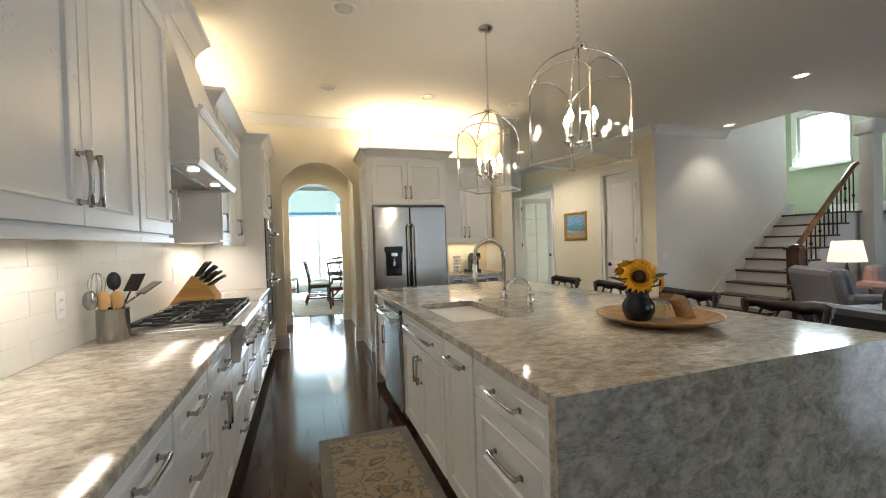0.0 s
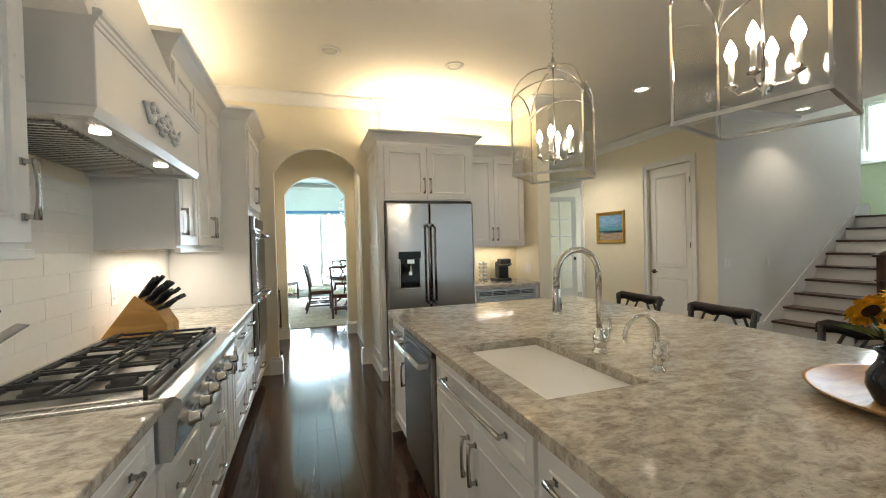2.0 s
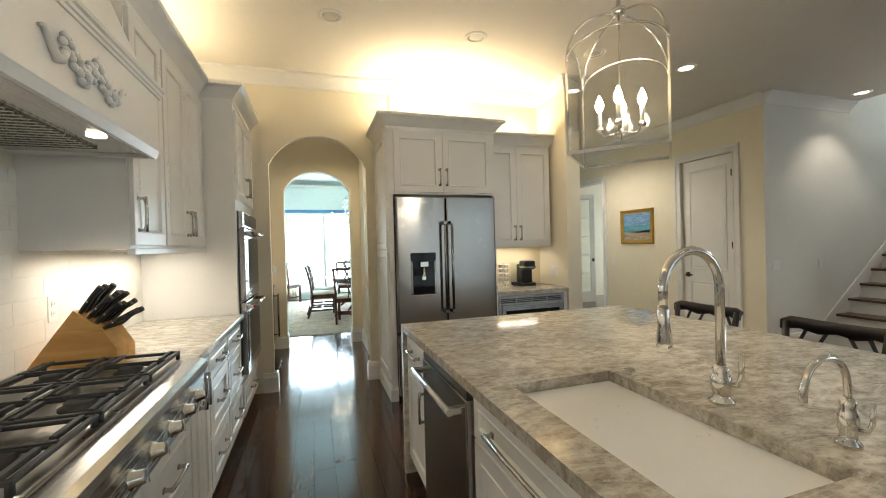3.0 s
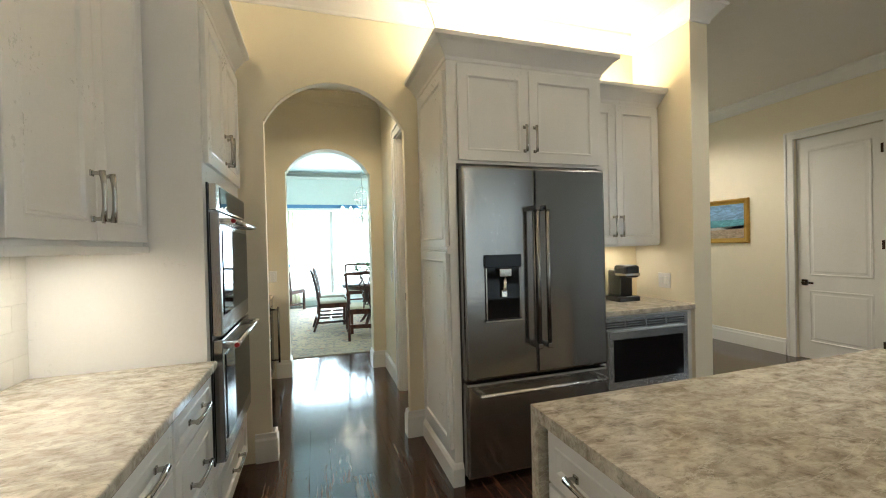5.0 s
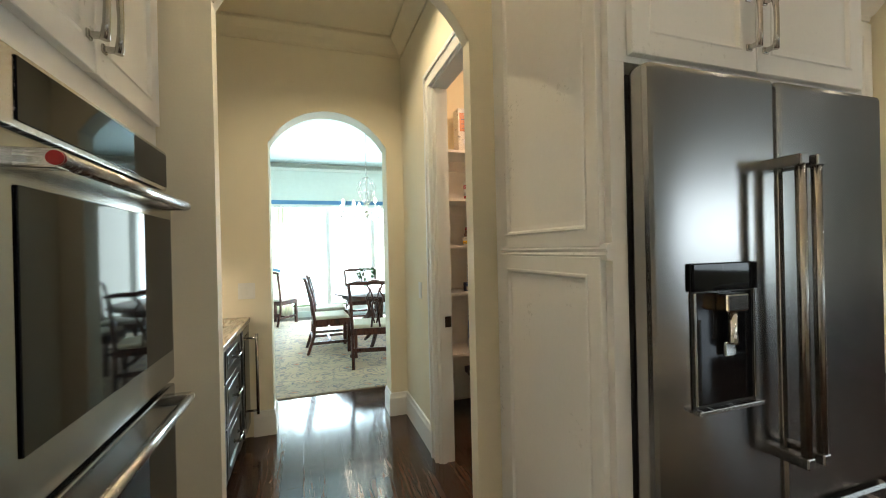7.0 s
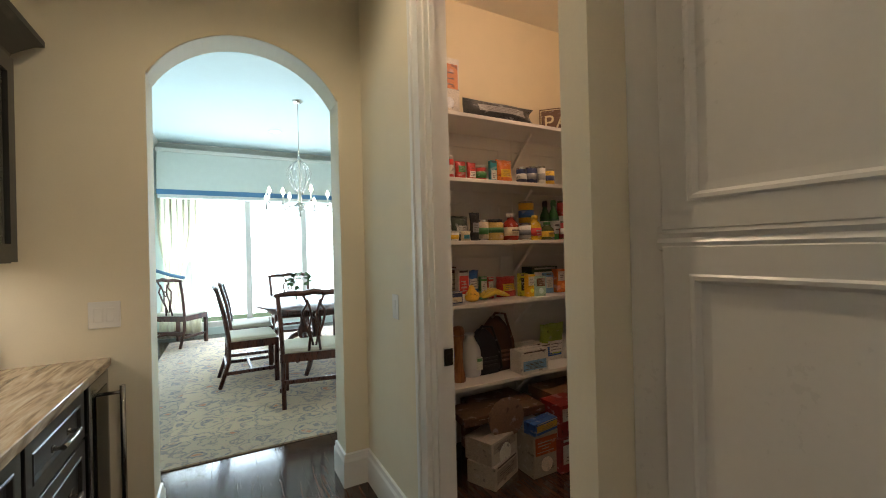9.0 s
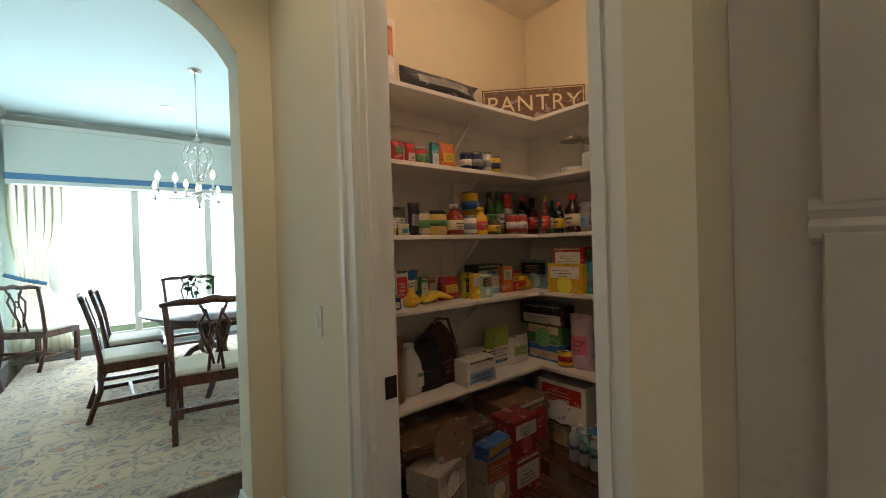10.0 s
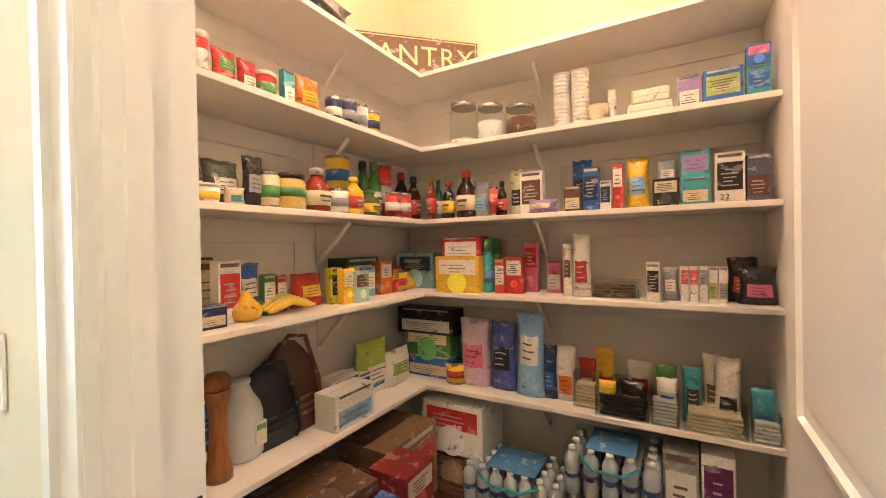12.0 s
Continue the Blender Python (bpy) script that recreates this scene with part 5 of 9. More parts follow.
def bar_stool(y):
    """A counter stool pushed under the overhang, its back away from the island."""
    t = thing("bar_stool", "dark espresso wooden bar stool with a carved back rail", "bar stool", "stools at the island", (2.62, y, 0), 90)
    # local: -y is towards +x of the room after the turn
    part("seat", bm_box(B(), -0.21, -0.12, 0.62, 0.21, 0.26, 0.66, 0.015), STOOLWOOD, t)
    for sx in (-0.19, 0.19):
        part("leg", bm_tube(B(), [(sx, 0.24, 0), (sx * 0.95, 0.22, 0.62)], 0.018, 8), STOOLWOOD, t)
        part("back_post", bm_tube(B(), [(sx, -0.12, 0), (sx, -0.10, 0.62), (sx * 1.02, -0.13, 0.80), (sx * 1.08, -0.155, 0.95)], 0.017, 8), STOOLWOOD, t)
    part("footrest", bm_tube(B(), [(-0.19, 0.23, 0.22), (0.19, 0.23, 0.22)], 0.014, 8), STOOLWOOD, t)
    bm = B()
    rows = []
    for i in range(13):
        u = -1 + i / 6
        x, y0 = 0.225 * u, -0.150 - 0.045 * (1 - u * u)
        top = 0.968 + 0.014 * u * u - 0.020 * max(0.0, abs(u) - 0.85) / 0.15
        low = 0.905 + 0.012 * u * u + 0.008 * math.cos(3 * math.pi * u)
        rows.append([bm.verts.new(p) for p in ((x, y0 - 0.008, low), (x, y0 + 0.010, low), (x, y0 + 0.008, top - 0.008), (x, y0 - 0.004, top), (x, y0 - 0.026, top - 0.004), (x, y0 - 0.030, top - 0.016), (x, y0 - 0.012, top - 0.026))])
    for lo, hi in zip(rows, rows[1:]):
        for k in range(7):
            bm.faces.new((lo[k], lo[(k + 1) % 7], hi[(k + 1) % 7], hi[k])).smooth = True
    bm.faces.new(rows[0]), bm.faces.new(rows[-1][::-1])
    part("top_rail", bm, STOOLWOOD, t)
    part("lower_rail", bm_tube(B(), [(-0.20, -0.14, 0.80), (-0.1, -0.165, 0.80), (0, -0.175, 0.80), (0.1, -0.165, 0.80), (0.20, -0.14, 0.80)], 0.014, 8), STOOLWOOD, t)
    for u in (-0.6, -0.2, 0.2, 0.6):
        y0 = -0.150 - 0.045 * (1 - u * u)
        part("splat", bm_tube(B(), [(0.20 * u, y0 + 0.012, 0.80), (0.20 * u + 0.03 * math.copysign(1, u), y0 + 0.004, 0.86), (0.21 * u, y0, 0.915)], 0.009, 8), STOOLWOOD, t)
    return t


for y in (4.54, 3.87, 3.14, 2.54):
    bar_stool(y)

# tray with a vase of sunflowers
TX, TY = 1.955, 2.62
t = thing("wooden_tray", "round honey-coloured wooden tray on the island", "tray", at=(TX, TY, CT))
part("tray_body", bm_lathe(B(), [(0.15, 0), (0.20, 0.004), (0.285, 0.038), (0.292, 0.046), (0.280, 0.044), (0.20, 0.014), (0, 0.012)], 36), BASKET, t)
v = thing("sunflower_vase", "dark blue glazed vase of yellow sunflowers", "vase", at=(1.875, 2.665, CT + 0.0135))
part("vase_body", bm_lathe(B(), [(0.055, 0), (0.062, 0.006), (0.078, 0.045), (0.076, 0.08), (0.055, 0.115), (0.050, 0.135), (0.062, 0.15), (0.056, 0.15), (0.044, 0.135)], 24), material("dark_blue_glaze", (0.012, 0.016, 0.024), 0.10, grain=14, tint=0.3), v)
petal = material("sunflower_petal", (0.85, 0.42, 0.01), 0.6, grain=60, tint=0.15)
heart = material("sunflower_heart", (0.06, 0.025, 0.01), 0.9, bump=1.0, grain=300, tint=0.3)
leafm = material("sunflower_leaf", (0.07, 0.13, 0.03), 0.6, grain=50, tint=0.2)
rnd = random.Random(8)
for fx, fy, fz, yaw, tilt_, big in ((-0.045, -0.055, 0.225, -36, 78, 1.3), (0.045, 0.01, 0.262, -15, 40, 1.15), (0.0, 0.07, 0.25, 150, 60, 1.0), (0.115, -0.035, 0.185, 50, 95, 0.85)):
    m = pose(fx, fy, fz, tilt_, 0, yaw) @ Matrix.Scale(big, 4)
    bm = B()
    for ringn, (n, r, w) in enumerate(((22, 0.066, 0.0095), (20, 0.058, 0.009), (16, 0.048, 0.008))):
        for i in range(n):
            a = 2 * math.pi * i / n + ringn * 0.2 + rnd.uniform(-0.08, 0.08)
            L = r * rnd.uniform(0.85, 1.1)
            ca, sa = math.cos(a), math.sin(a)
            pts = [(0.022, -w * 0.5, 0.0), (0.022, w * 0.5, 0.0), (L * 0.7, w, 0.008 + 0.004 * ringn), (L, 0, -0.004), (L * 0.7, -w, 0.008 + 0.004 * ringn)]
            bm.faces.new([bm.verts.new((p[0] * ca - p[1] * sa, p[0] * sa + p[1] * ca, p[2])) for p in pts])
    bm.transform(m)
    f = part("flower", bm, petal, v, "yellow sunflower petals")
    bm = bm_lathe(B(), [(0.021, -0.004), (0.024, 0.010), (0.018, 0.016), (0.010, 0.013), (0, 0.011)], 18)
    bm.transform(m)
    part("flower_heart", bm, heart, f)
    part("stalk", bm_tube(B(), [(0, 0, 0.06), (fx * 0.4, fy * 0.4, 0.16), (fx, fy, fz - 0.012)], 0.005, 6), leafm, v)
for i in range(9):
    a = i * 2.4
    m = pose(0.05 * math.cos(a), 0.05 * math.sin(a), 0.17 + 0.015 * (i % 3), 20, -25, math.degrees(a))
    bm = B()
    pts = [(0, 0, 0), (0.03, 0.026, 0.006), (0.075, 0.018, -0.002), (0.10, 0, -0.012), (0.075, -0.018, -0.002), (0.03, -0.026, 0.006)]
    bm.faces.new([bm.verts.new(p) for p in pts])
    bm.transform(m)
    part("leaf", bm, leafm, v)
g = thing("glass_mug", "clear glass mug with a white rim in the tray", "mug", at=(1.995, 2.645, CT + 0.0135))
part("mug_body", bm_lathe(B(), [(0.036, 0), (0.044, 0.008), (0.052, 0.05), (0.042, 0.095), (0.039, 0.095), (0.049, 0.05), (0.041, 0.012), (0, 0.010)], 20), GLASS, g)
part("rim", bm_lathe(B(), [(0.043, 0.094), (0.044, 0.104), (0.036, 0.108), (0, 0.106)], 20), tint((0.60, 0.52, 0.40), 0.5), g)
part("handle", bm_tube(B(), [(-0.02, -0.04, 0.02), (-0.035, -0.07, 0.03), (-0.035, -0.07, 0.065), (-0.02, -0.042, 0.075)], 0.005, 8), GLASS, g)
p = thing("wooden_ornament", "bent strip of honey-coloured wood leaning in the tray", "ornament", at=(2.075, 2.60, CT + 0.0135))
prof = [(-0.11, 0.105), (-0.08, 0.130), (-0.02, 0.122), (0.02, 0.095), (0.065, 0.0), (0.015, 0.0), (-0.015, 0.065), (-0.05, 0.095)]
part("ornament_body", bm_prism(B(), prof, Matrix.Translation((0, 0.03, 0)) @ XZ, 0.075), BASKET, p)


# utensil crock
c = thing("utensil_crock", "stainless steel crock full of cooking utensils", "utensil holder", at=(-0.655, 3.47, CT))
part("crock_body", bm_lathe(B(), [(0.066, 0), (0.068, 0.004), (0.068, 0.158), (0.071, 0.162), (0.066, 0.163), (0.063, 0.158), (0.063, 0.008), (0, 0.006)], 28), STEEL, c)


def utensil(name, x, y, top, mat, head):
    h = part(name, bm_tube(B(), [(x * 0.4, y * 0.4, 0.012), (x, y, 0.17), top], 0.005, 8), mat, c)
    bm = B()
    if head == "spoon":
        bm_ball(bm, top, 0.038, 12, (0.85, 0.35, 1.25))
    elif head == "spatula":
        d = (Vector(top) - Vector((x, y, 0.17))).normalized()
        bm_box(bm, -0.036, -0.003, -0.01, 0.036, 0.003, 0.10, 0.002)
        bm.transform(Matrix.Translation(top) @ d.to_track_quat("Z", "Y").to_matrix().to_4x4())
    elif head == "whisk":
        for k in range(5):
            a = math.pi * k / 5
            bm_tube(bm, [(top[0] + 0.035 * math.sin(b) * math.cos(a), top[1] + 0.035 * math.sin(b) * math.sin(a), top[2] + 0.055 - 0.06 * math.cos(b)) for b in [i * 2 * math.pi / 14 for i in range(14)]], 0.0013, 5, True)
    else:
        bm_ball(bm, top, 0.03, 12, (1, 1, 0.7))
    part("head", bm, mat, h)


WOODEN = tint((0.52, 0.32, 0.13), 0.6)
utensil("ladle", 0.0, 0.02, (-0.01, 0.05, 0.295), BLACK, "spoon")
utensil("whisk", -0.03, -0.03, (-0.05, -0.03, 0.23), CHROME, "whisk")
utensil("spatula", 0.035, 0.03, (0.05, 0.09, 0.245), BLACK, "spatula")
utensil("turner", 0.04, 0.0, (0.10, 0.07, 0.225), STEEL, "spatula")
utensil("wooden_spoon", 0.02, -0.04, (0.03, -0.03, 0.205), WOODEN, "spoon")
utensil("wooden_paddle", -0.01, -0.05, (-0.01, -0.07, 0.21), WOODEN, "spoon")
utensil("serving_spoon", -0.045, 0.01, (-0.05, -0.10, 0.215), STEEL, "spoon")

# knife block
k = thing("knife_block", "light wooden block full of black-handled knives", "knife block", at=(-0.575, 4.775, CT), turn=-10)
prof = [(-0.19, 0), (0.16, 0), (0.16, 0.075), (0.10, 0.165), (-0.005, 0.245)]
part("block", bm_prism(B(), prof, Matrix.Translation((0, 0.065, 0)) @ XZ, 0.13), ramp_material("maple_block", ((0.3, (0.44, 0.22, 0.05)), (0.7, (0.62, 0.36, 0.11))), 0.4, 4.0, (1, 6, 6), 5, 0.6, 0.04), k)
rnd = random.Random(3)
for r in range(4):
    for j in range(4):
        f = (r + 0.5) / 4
        x, z = -0.002 + 0.12 * f, 0.243 - 0.095 * f
        y = -0.048 + j * 0.032
        L = 0.150 - 0.010 * r + rnd.uniform(-0.015, 0.015)
        a = radians(54 - 7 * r + rnd.uniform(-3, 3))
        dx, dz = math.cos(a), math.sin(a)
        knife = part("knife", bm_tube(B(), [(x, y, z), (x + dx * 0.022, y, z + dz * 0.022), (x + dx * L * 0.55, y, z + dz * L * 0.55 + 0.003), (x + dx * L, y, z + dz * L - 0.006)], [0.009, 0.0115, 0.010, 0.0125], 10), BLACK, k)
        part("rivet", bm_cyl(B(), (x + dx * L * 0.4, y - 0.0112, z + dz * L * 0.4 + 0.002), (x + dx * L * 0.4, y + 0.0112, z + dz * L * 0.4 + 0.002), 0.003, seg=8), CHROME, knife)

# coffee maker in the nook
m = thing("coffee_maker", "black and steel single-cup coffee maker", "coffee maker", at=(2.66, 6.60, CT))
part("machine_base", box(-0.10, -0.02, 0, 0.10, 0.20, 0.035, 0.008), BLACK, m)
part("tower", box(-0.03, 0.06, 0.035, 0.10, 0.20, 0.24, 0.012), BLACK, m)
part("brew_head", box(-0.04, -0.02, 0.185, 0.10, 0.12, 0.285, 0.02), BLACK, m)
part("head_band", box(-0.041, -0.022, 0.20, 0.101, 0.10, 0.222, 0.004), STEEL, m)
part("water_tank", box(-0.11, 0.04, 0.035, -0.035, 0.19, 0.26, 0.008), GLASS, m)
part("drip_plate", box(-0.03, -0.015, 0.035, 0.09, 0.055, 0.042, 0.002), STEEL, m)
m = thing("pod_carousel", "wire carousel of coffee pods", "pod holder", at=(2.42, 6.70, CT))
part("pole", bm_cyl(B(), (0, 0, 0), (0, 0, 0.26), 0.004), CHROME, m)
for i in range(4):
    for j in range(5):
        a = 2 * math.pi * i / 4
        part("pod", bm_lathe(B(), [(0.016, 0), (0.022, 0.03), (0.022, 0.032), (0, 0.033)], 10, (0.04 * math.cos(a), 0.04 * math.sin(a), 0.02 + 0.048 * j)), WHITE, m)
part("foot", bm_lathe(B(), [(0.06, 0), (0.06, 0.006), (0, 0.008)], 20), CHROME, m)

# runner rug in the aisle
def rug_material(name, field, figure, accent, scale):
    mt = bpy.data.materials.new(name)
    mt.use_nodes = True
    n, l = mt.node_tree.nodes, mt.node_tree.links
    pr = n["Principled BSDF"]
    pr.inputs["Roughness"].default_value = 0.95
    tc = n.new("ShaderNodeTexCoord")
    warp, mixv = n.new("ShaderNodeTexNoise"), n.new("ShaderNodeMix")
    warp.inputs["Scale"].default_value = scale * 1.5
    warp.inputs["Detail"].default_value = 4
    mixv.data_type = "VECTOR"
    mixv.inputs["Factor"].default_value = 0.16
    l.new(tc.outputs["Object"], warp.inputs["Vector"])
    l.new(tc.outputs["Object"], mixv.inputs["A"])
    l.new(warp.outputs["Color"], mixv.inputs["B"])
    vor, vor2 = n.new("ShaderNodeTexVoronoi"), n.new("ShaderNodeTexVoronoi")
    vor.inputs["Scale"].default_value, vor.inputs["Randomness"].default_value = scale, 0.8
    vor2.inputs["Scale"].default_value, vor2.inputs["Randomness"].default_value = scale * 2.6, 0.8
    for w in (vor, vor2):
        l.new(mixv.outputs["Result"], w.inputs["Vector"])
    r1, r2 = n.new("ShaderNodeValToRGB"), n.new("ShaderNodeValToRGB")
    for rr, stops in ((r1, ((0.0, accent), (0.12, accent), (0.16, field), (0.24, figure), (0.31, figure), (0.36, field), (0.52, field), (0.57, figure), (0.64, field))), (r2, ((0.0, accent), (0.14, figure), (0.22, field), (1.0, field)))):
        while len(rr.color_ramp.elements) < len(stops):
            rr.color_ramp.elements.new(0.9)
        for e, (at, cc) in zip(rr.color_ramp.elements, stops):
            e.position, e.color = at, (*cc, 1)
    l.new(vor.outputs["Distance"], r1.inputs["Fac"])
    l.new(vor2.outputs["Distance"], r2.inputs["Fac"])
    mx, nz, mx2 = n.new("ShaderNodeMix"), n.new("ShaderNodeTexNoise"), n.new("ShaderNodeMix")
    mx.data_type = mx2.data_type = "RGBA"
    mx.inputs["Factor"].default_value = 0.35
    l.new(r1.outputs["Color"], mx.inputs["A"])
    l.new(r2.outputs["Color"], mx.inputs["B"])
    nz.inputs["Scale"].default_value = 260
    l.new(tc.outputs["Object"], nz.inputs["Vector"])
    mx2.blend_type = "OVERLAY"
    mx2.inputs["Factor"].default_value = 0.3
    l.new(mx.outputs["Result"], mx2.inputs["A"])
    l.new(nz.outputs["Color"], mx2.inputs["B"])
    l.new(mx2.outputs["Result"], pr.inputs["Base Color"])
    bp = n.new("ShaderNodeBump")
    bp.inputs["Strength"].default_value, bp.inputs["Distance"].default_value = 0.6, 0.003
    l.new(nz.outputs["Fac"], bp.inputs["Height"])
    l.new(bp.outputs[0], pr.inputs["Normal"])
    return mt


r = thing("runner_rug", "faded gold and grey patterned runner on the dark floor", "rug")
part("rug_field", box(0.38, 2.45, 0, 0.86, 3.88, 0.010), rug_material("faded_runner", (0.36, 0.29, 0.19), (0.07, 0.08, 0.09), (0.30, 0.13, 0.04), 7.0), r)
edge = rug_material("faded_runner_border", (0.20, 0.19, 0.17), (0.33, 0.27, 0.17), (0.26, 0.15, 0.08), 11.0)
bm = box(0.31, 2.38, 0, 0.38, 3.95, 0.010)
bm_box(bm, 0.86, 2.38, 0, 0.93, 3.95, 0.010)
bm_box(bm, 0.38, 2.38, 0, 0.86, 2.45, 0.010)
bm_box(bm, 0.38, 3.88, 0, 0.86, 3.95, 0.010)
part("border", bm, edge, r)

# seascape painting
pt = thing("seascape_painting", "small seascape painting in a gold frame", "painting", at=(RX, 8.09, 1.62), turn=-90)
gold = material("gilt_frame", (0.48, 0.30, 0.07), 0.35, 0.6, bump=0.4, grain=90, tint=0.15)
bm = B()
for a, o in ((0.36, 0.0),):
    rows = []
    for inset, out in ((0, 0), (0, 0.02), (0.012, 0.034), (0.03, 0.03), (0.05, 0.018), (0.065, 0.016), (0.065, 0.004)):
        rows.append([bm.verts.new(p) for p in ((-0.36 + inset, -out, -0.29 + inset), (0.36 - inset, -out, -0.29 + inset), (0.36 - inset, -out, 0.29 - inset), (-0.36 + inset, -out, 0.29 - inset))])
    for lo, hi in zip(rows, rows[1:]):
        for q in range(4):
            bm.faces.new((lo[q], lo[(q + 1) % 4], hi[(q + 1) % 4], hi[q]))
part("picture_frame", bm, gold, pt)
for nm, z0, z1, cc, sl in (("sky", 0.02, 0.225, (0.20, 0.36, 0.58), 0), ("sea", -0.08, 0.02, (0.10, 0.30, 0.38), 0), ("surf", -0.12, -0.08, (0.55, 0.60, 0.60), 0.02), ("sand", -0.225, -0.12, (0.38, 0.30, 0.22), 0.05)):
    bm = B()
    bm_prism(bm, [(-0.295, z0), (0.295, z0 if nm == "sand" else z0 + sl), (0.295, z1 + sl), (-0.295, z1)], XZ, 0.006)
    part(nm, bm, ramp_material("painted_" + nm, ((0.35, tuple(v * 0.7 for v in cc)), (0.65, tuple(min(1, v * 1.3) for v in cc))), 0.6, 9.0, (1, 1, 3), 5, 1.5, 0.2), pt)

# ---- pantry ----
SHELVES = (2.199, 1.797, 1.410, 1.018, 0.515)
SFY, SFX, SEND = 8.47, 2.715, 6.955
for n, z in enumerate(SHELVES):
    t = thing("pantry_shelf", "white painted corner shelf on brackets along two walls", "shelf", "pantry shelves")
    part("board", box(HR + 0.102, SFY, z - 0.024, SFX, PY - 0.001, z, 0.003), SHELF, t)
    part("board", box(SFX, SEND, z - 0.024, PX - 0.001, PY - 0.001, z, 0.003), SHELF, t)
    part("cleat", box(HR + 0.102, PY - 0.020, z - 0.115, PX - 0.021, PY - 0.001, z - 0.024, 0.002), SHELF, t)
    part("cleat", box(PX - 0.020, SEND, z - 0.115, PX - 0.001, PY - 0.021, z - 0.024, 0.002), SHELF, t)
    for bx, by, turn in ((2.275, PY - 0.02, 0), (PX - 0.02, 7.895, -90)):
        bm = B()
        bm_tube(bm, [(0, 0, -0.23), (0, -0.22, -0.03)], 0.011, 6)
        bm_box(bm, -0.012, -0.008, -0.26, 0.012, 0, -0.024, 0.002)
        data = mesh_of(bm, "bracket", SHELF)
        share("bracket", data, t, pose(bx, by, z, 0, 0, turn))
for x in (2.225,):
    setting("trim_upright", box(x - 0.075, PY - 0.012, 0, x + 0.075, PY, 2.17), SHELF, "white upright board behind the shelves", "trim")
setting("trim_upright", box(PX - 0.012, 7.825, 0, PX, 7.965, 2.17), SHELF, "white upright board behind the shelves", "trim")
setting("trim_panel", box(HR + 0.101, PY - 0.006, 0, PX - 0.006, PY - 0.0005, 2.17), SHELF, "white painted backing behind the pantry shelves", "trim")
setting("trim_panel", box(PX - 0.006, SEND, 0, PX - 0.0005, PY - 0.006, 2.17), SHELF, "white painted backing behind the pantry shelves", "trim")
setting("trim_panel", box(2.0, 6.951, 0, PX - 0.006, 6.957, 2.17), SHELF, "white painted partition at the shelf ends", "trim")

PRINTS = {}


def muted(c, rough=0.42):
    """Printed and moulded goods: the ground colour with paler and darker printed patches and small flecks."""
    key = (*c, rough)
    if key in PRINTS:
        return PRINTS[key]
    c = tuple(min(0.82, 0.92 * v) for v in c)
    dark = tuple(0.42 * v for v in c)
    pale = tuple(v + (0.72 - v) * 0.30 for v in c)
    PRINTS[key] = ramp_material("printed_surface", ((0.30, dark), (0.37, c), (0.60, c), (0.66, pale)), rough, 17.0, (1, 1, 1.6), 3, 0.3, 0.02, mottle=0.16, per_object=0.10)
    return PRINTS[key]


def ink(c):
    return (0.50, 0.48, 0.42) if sum(c) < 0.7 else (0.13, 0.10, 0.09)


def carton(name, label, category, at, turn, w, d, h, c, accent):
    """A cardboard box, with a printed panel, lines of print and a flap seam."""
    rnd = random.Random(int(at[0] * 977 + at[1] * 331 + at[2] * 71))
    t = thing(name, label, category, "", at, turn)
    part("carton_body", box(-w / 2, 0, 0, w / 2, d, h, min(0.0025, w * 0.05)), muted(c), t)
    k = rnd.choice((0, 1, 2))
    e = 0.0012
    if k == 0:
        z0, z1 = h * 0.50, h * 0.90
    elif k == 1:
        z0, z1 = h * 0.12, h * 0.55
    else:
        z0, z1 = h * 0.25, h * 0.80
    part("printed_panel", box(-w * 0.42, -e, z0, w * 0.42, 0.0005, z1), muted(accent), t)
    bm = B()
    n = rnd.randint(3, 5)
    for i in range(n):
        zz = z0 + (z1 - z0) * (0.15 + 0.7 * i / n)
        ww = w * rnd.uniform(0.16, 0.36)
        bm_box(bm, -ww, -2 * e, zz, ww * rnd.uniform(0.4, 1), -e * 0.9, zz + h * rnd.uniform(0.014, 0.03))
    part("print", bm, muted(ink(accent)), t)
    bm = B()
    if k == 0:
        bm_lathe(bm, [(w * 0.22, 0), (w * 0.22, e * 2)], 14)
        data = mesh_of(bm, "mark", muted(tuple(min(1, v * 1.6 + 0.05) for v in c)))
        share("mark", data, t, pose(0, -e, h * 0.27, 90, 0, 0))
    else:
        bm_box(bm, -w * 0.40, -e * 2, h * 0.90, w * 0.40, 0.0005, h * 0.96)
        part("mark", bm, muted(ink(c)), t)
    part("flap_seam", box(-w * 0.46, d * 0.5 - 0.001, h - 0.0005, w * 0.46, d * 0.5 + 0.001, h + 0.0008), muted(tuple(v * 0.6 for v in c)), t)
    return t


def can(name, label, category, at, turn, w, d, h, c, accent):
    r = w / 2
    t = thing(name, label, category, "", (at[0], at[1], at[2]), turn)
    part("tin", bm_lathe(B(), [(r * 0.96, 0), (r, 0.004), (r, 0.008), (r * 0.97, 0.011), (r * 0.97, h - 0.011), (r, h - 0.008), (r, h - 0.003), (r * 0.93, h), (r * 0.9, h - 0.004), (0, h - 0.004)], 18, (0, r, 0)), PULL, t)
    part("wrapper", bm_lathe(B(), [(r * 0.985, 0.013), (r * 0.985, h - 0.013)], 18, (0, r, 0)), muted(c), t)
    part("band", bm_lathe(B(), [(r, h * 0.30), (r, h * 0.62)], 18, (0, r, 0)), muted(accent), t)
    return t


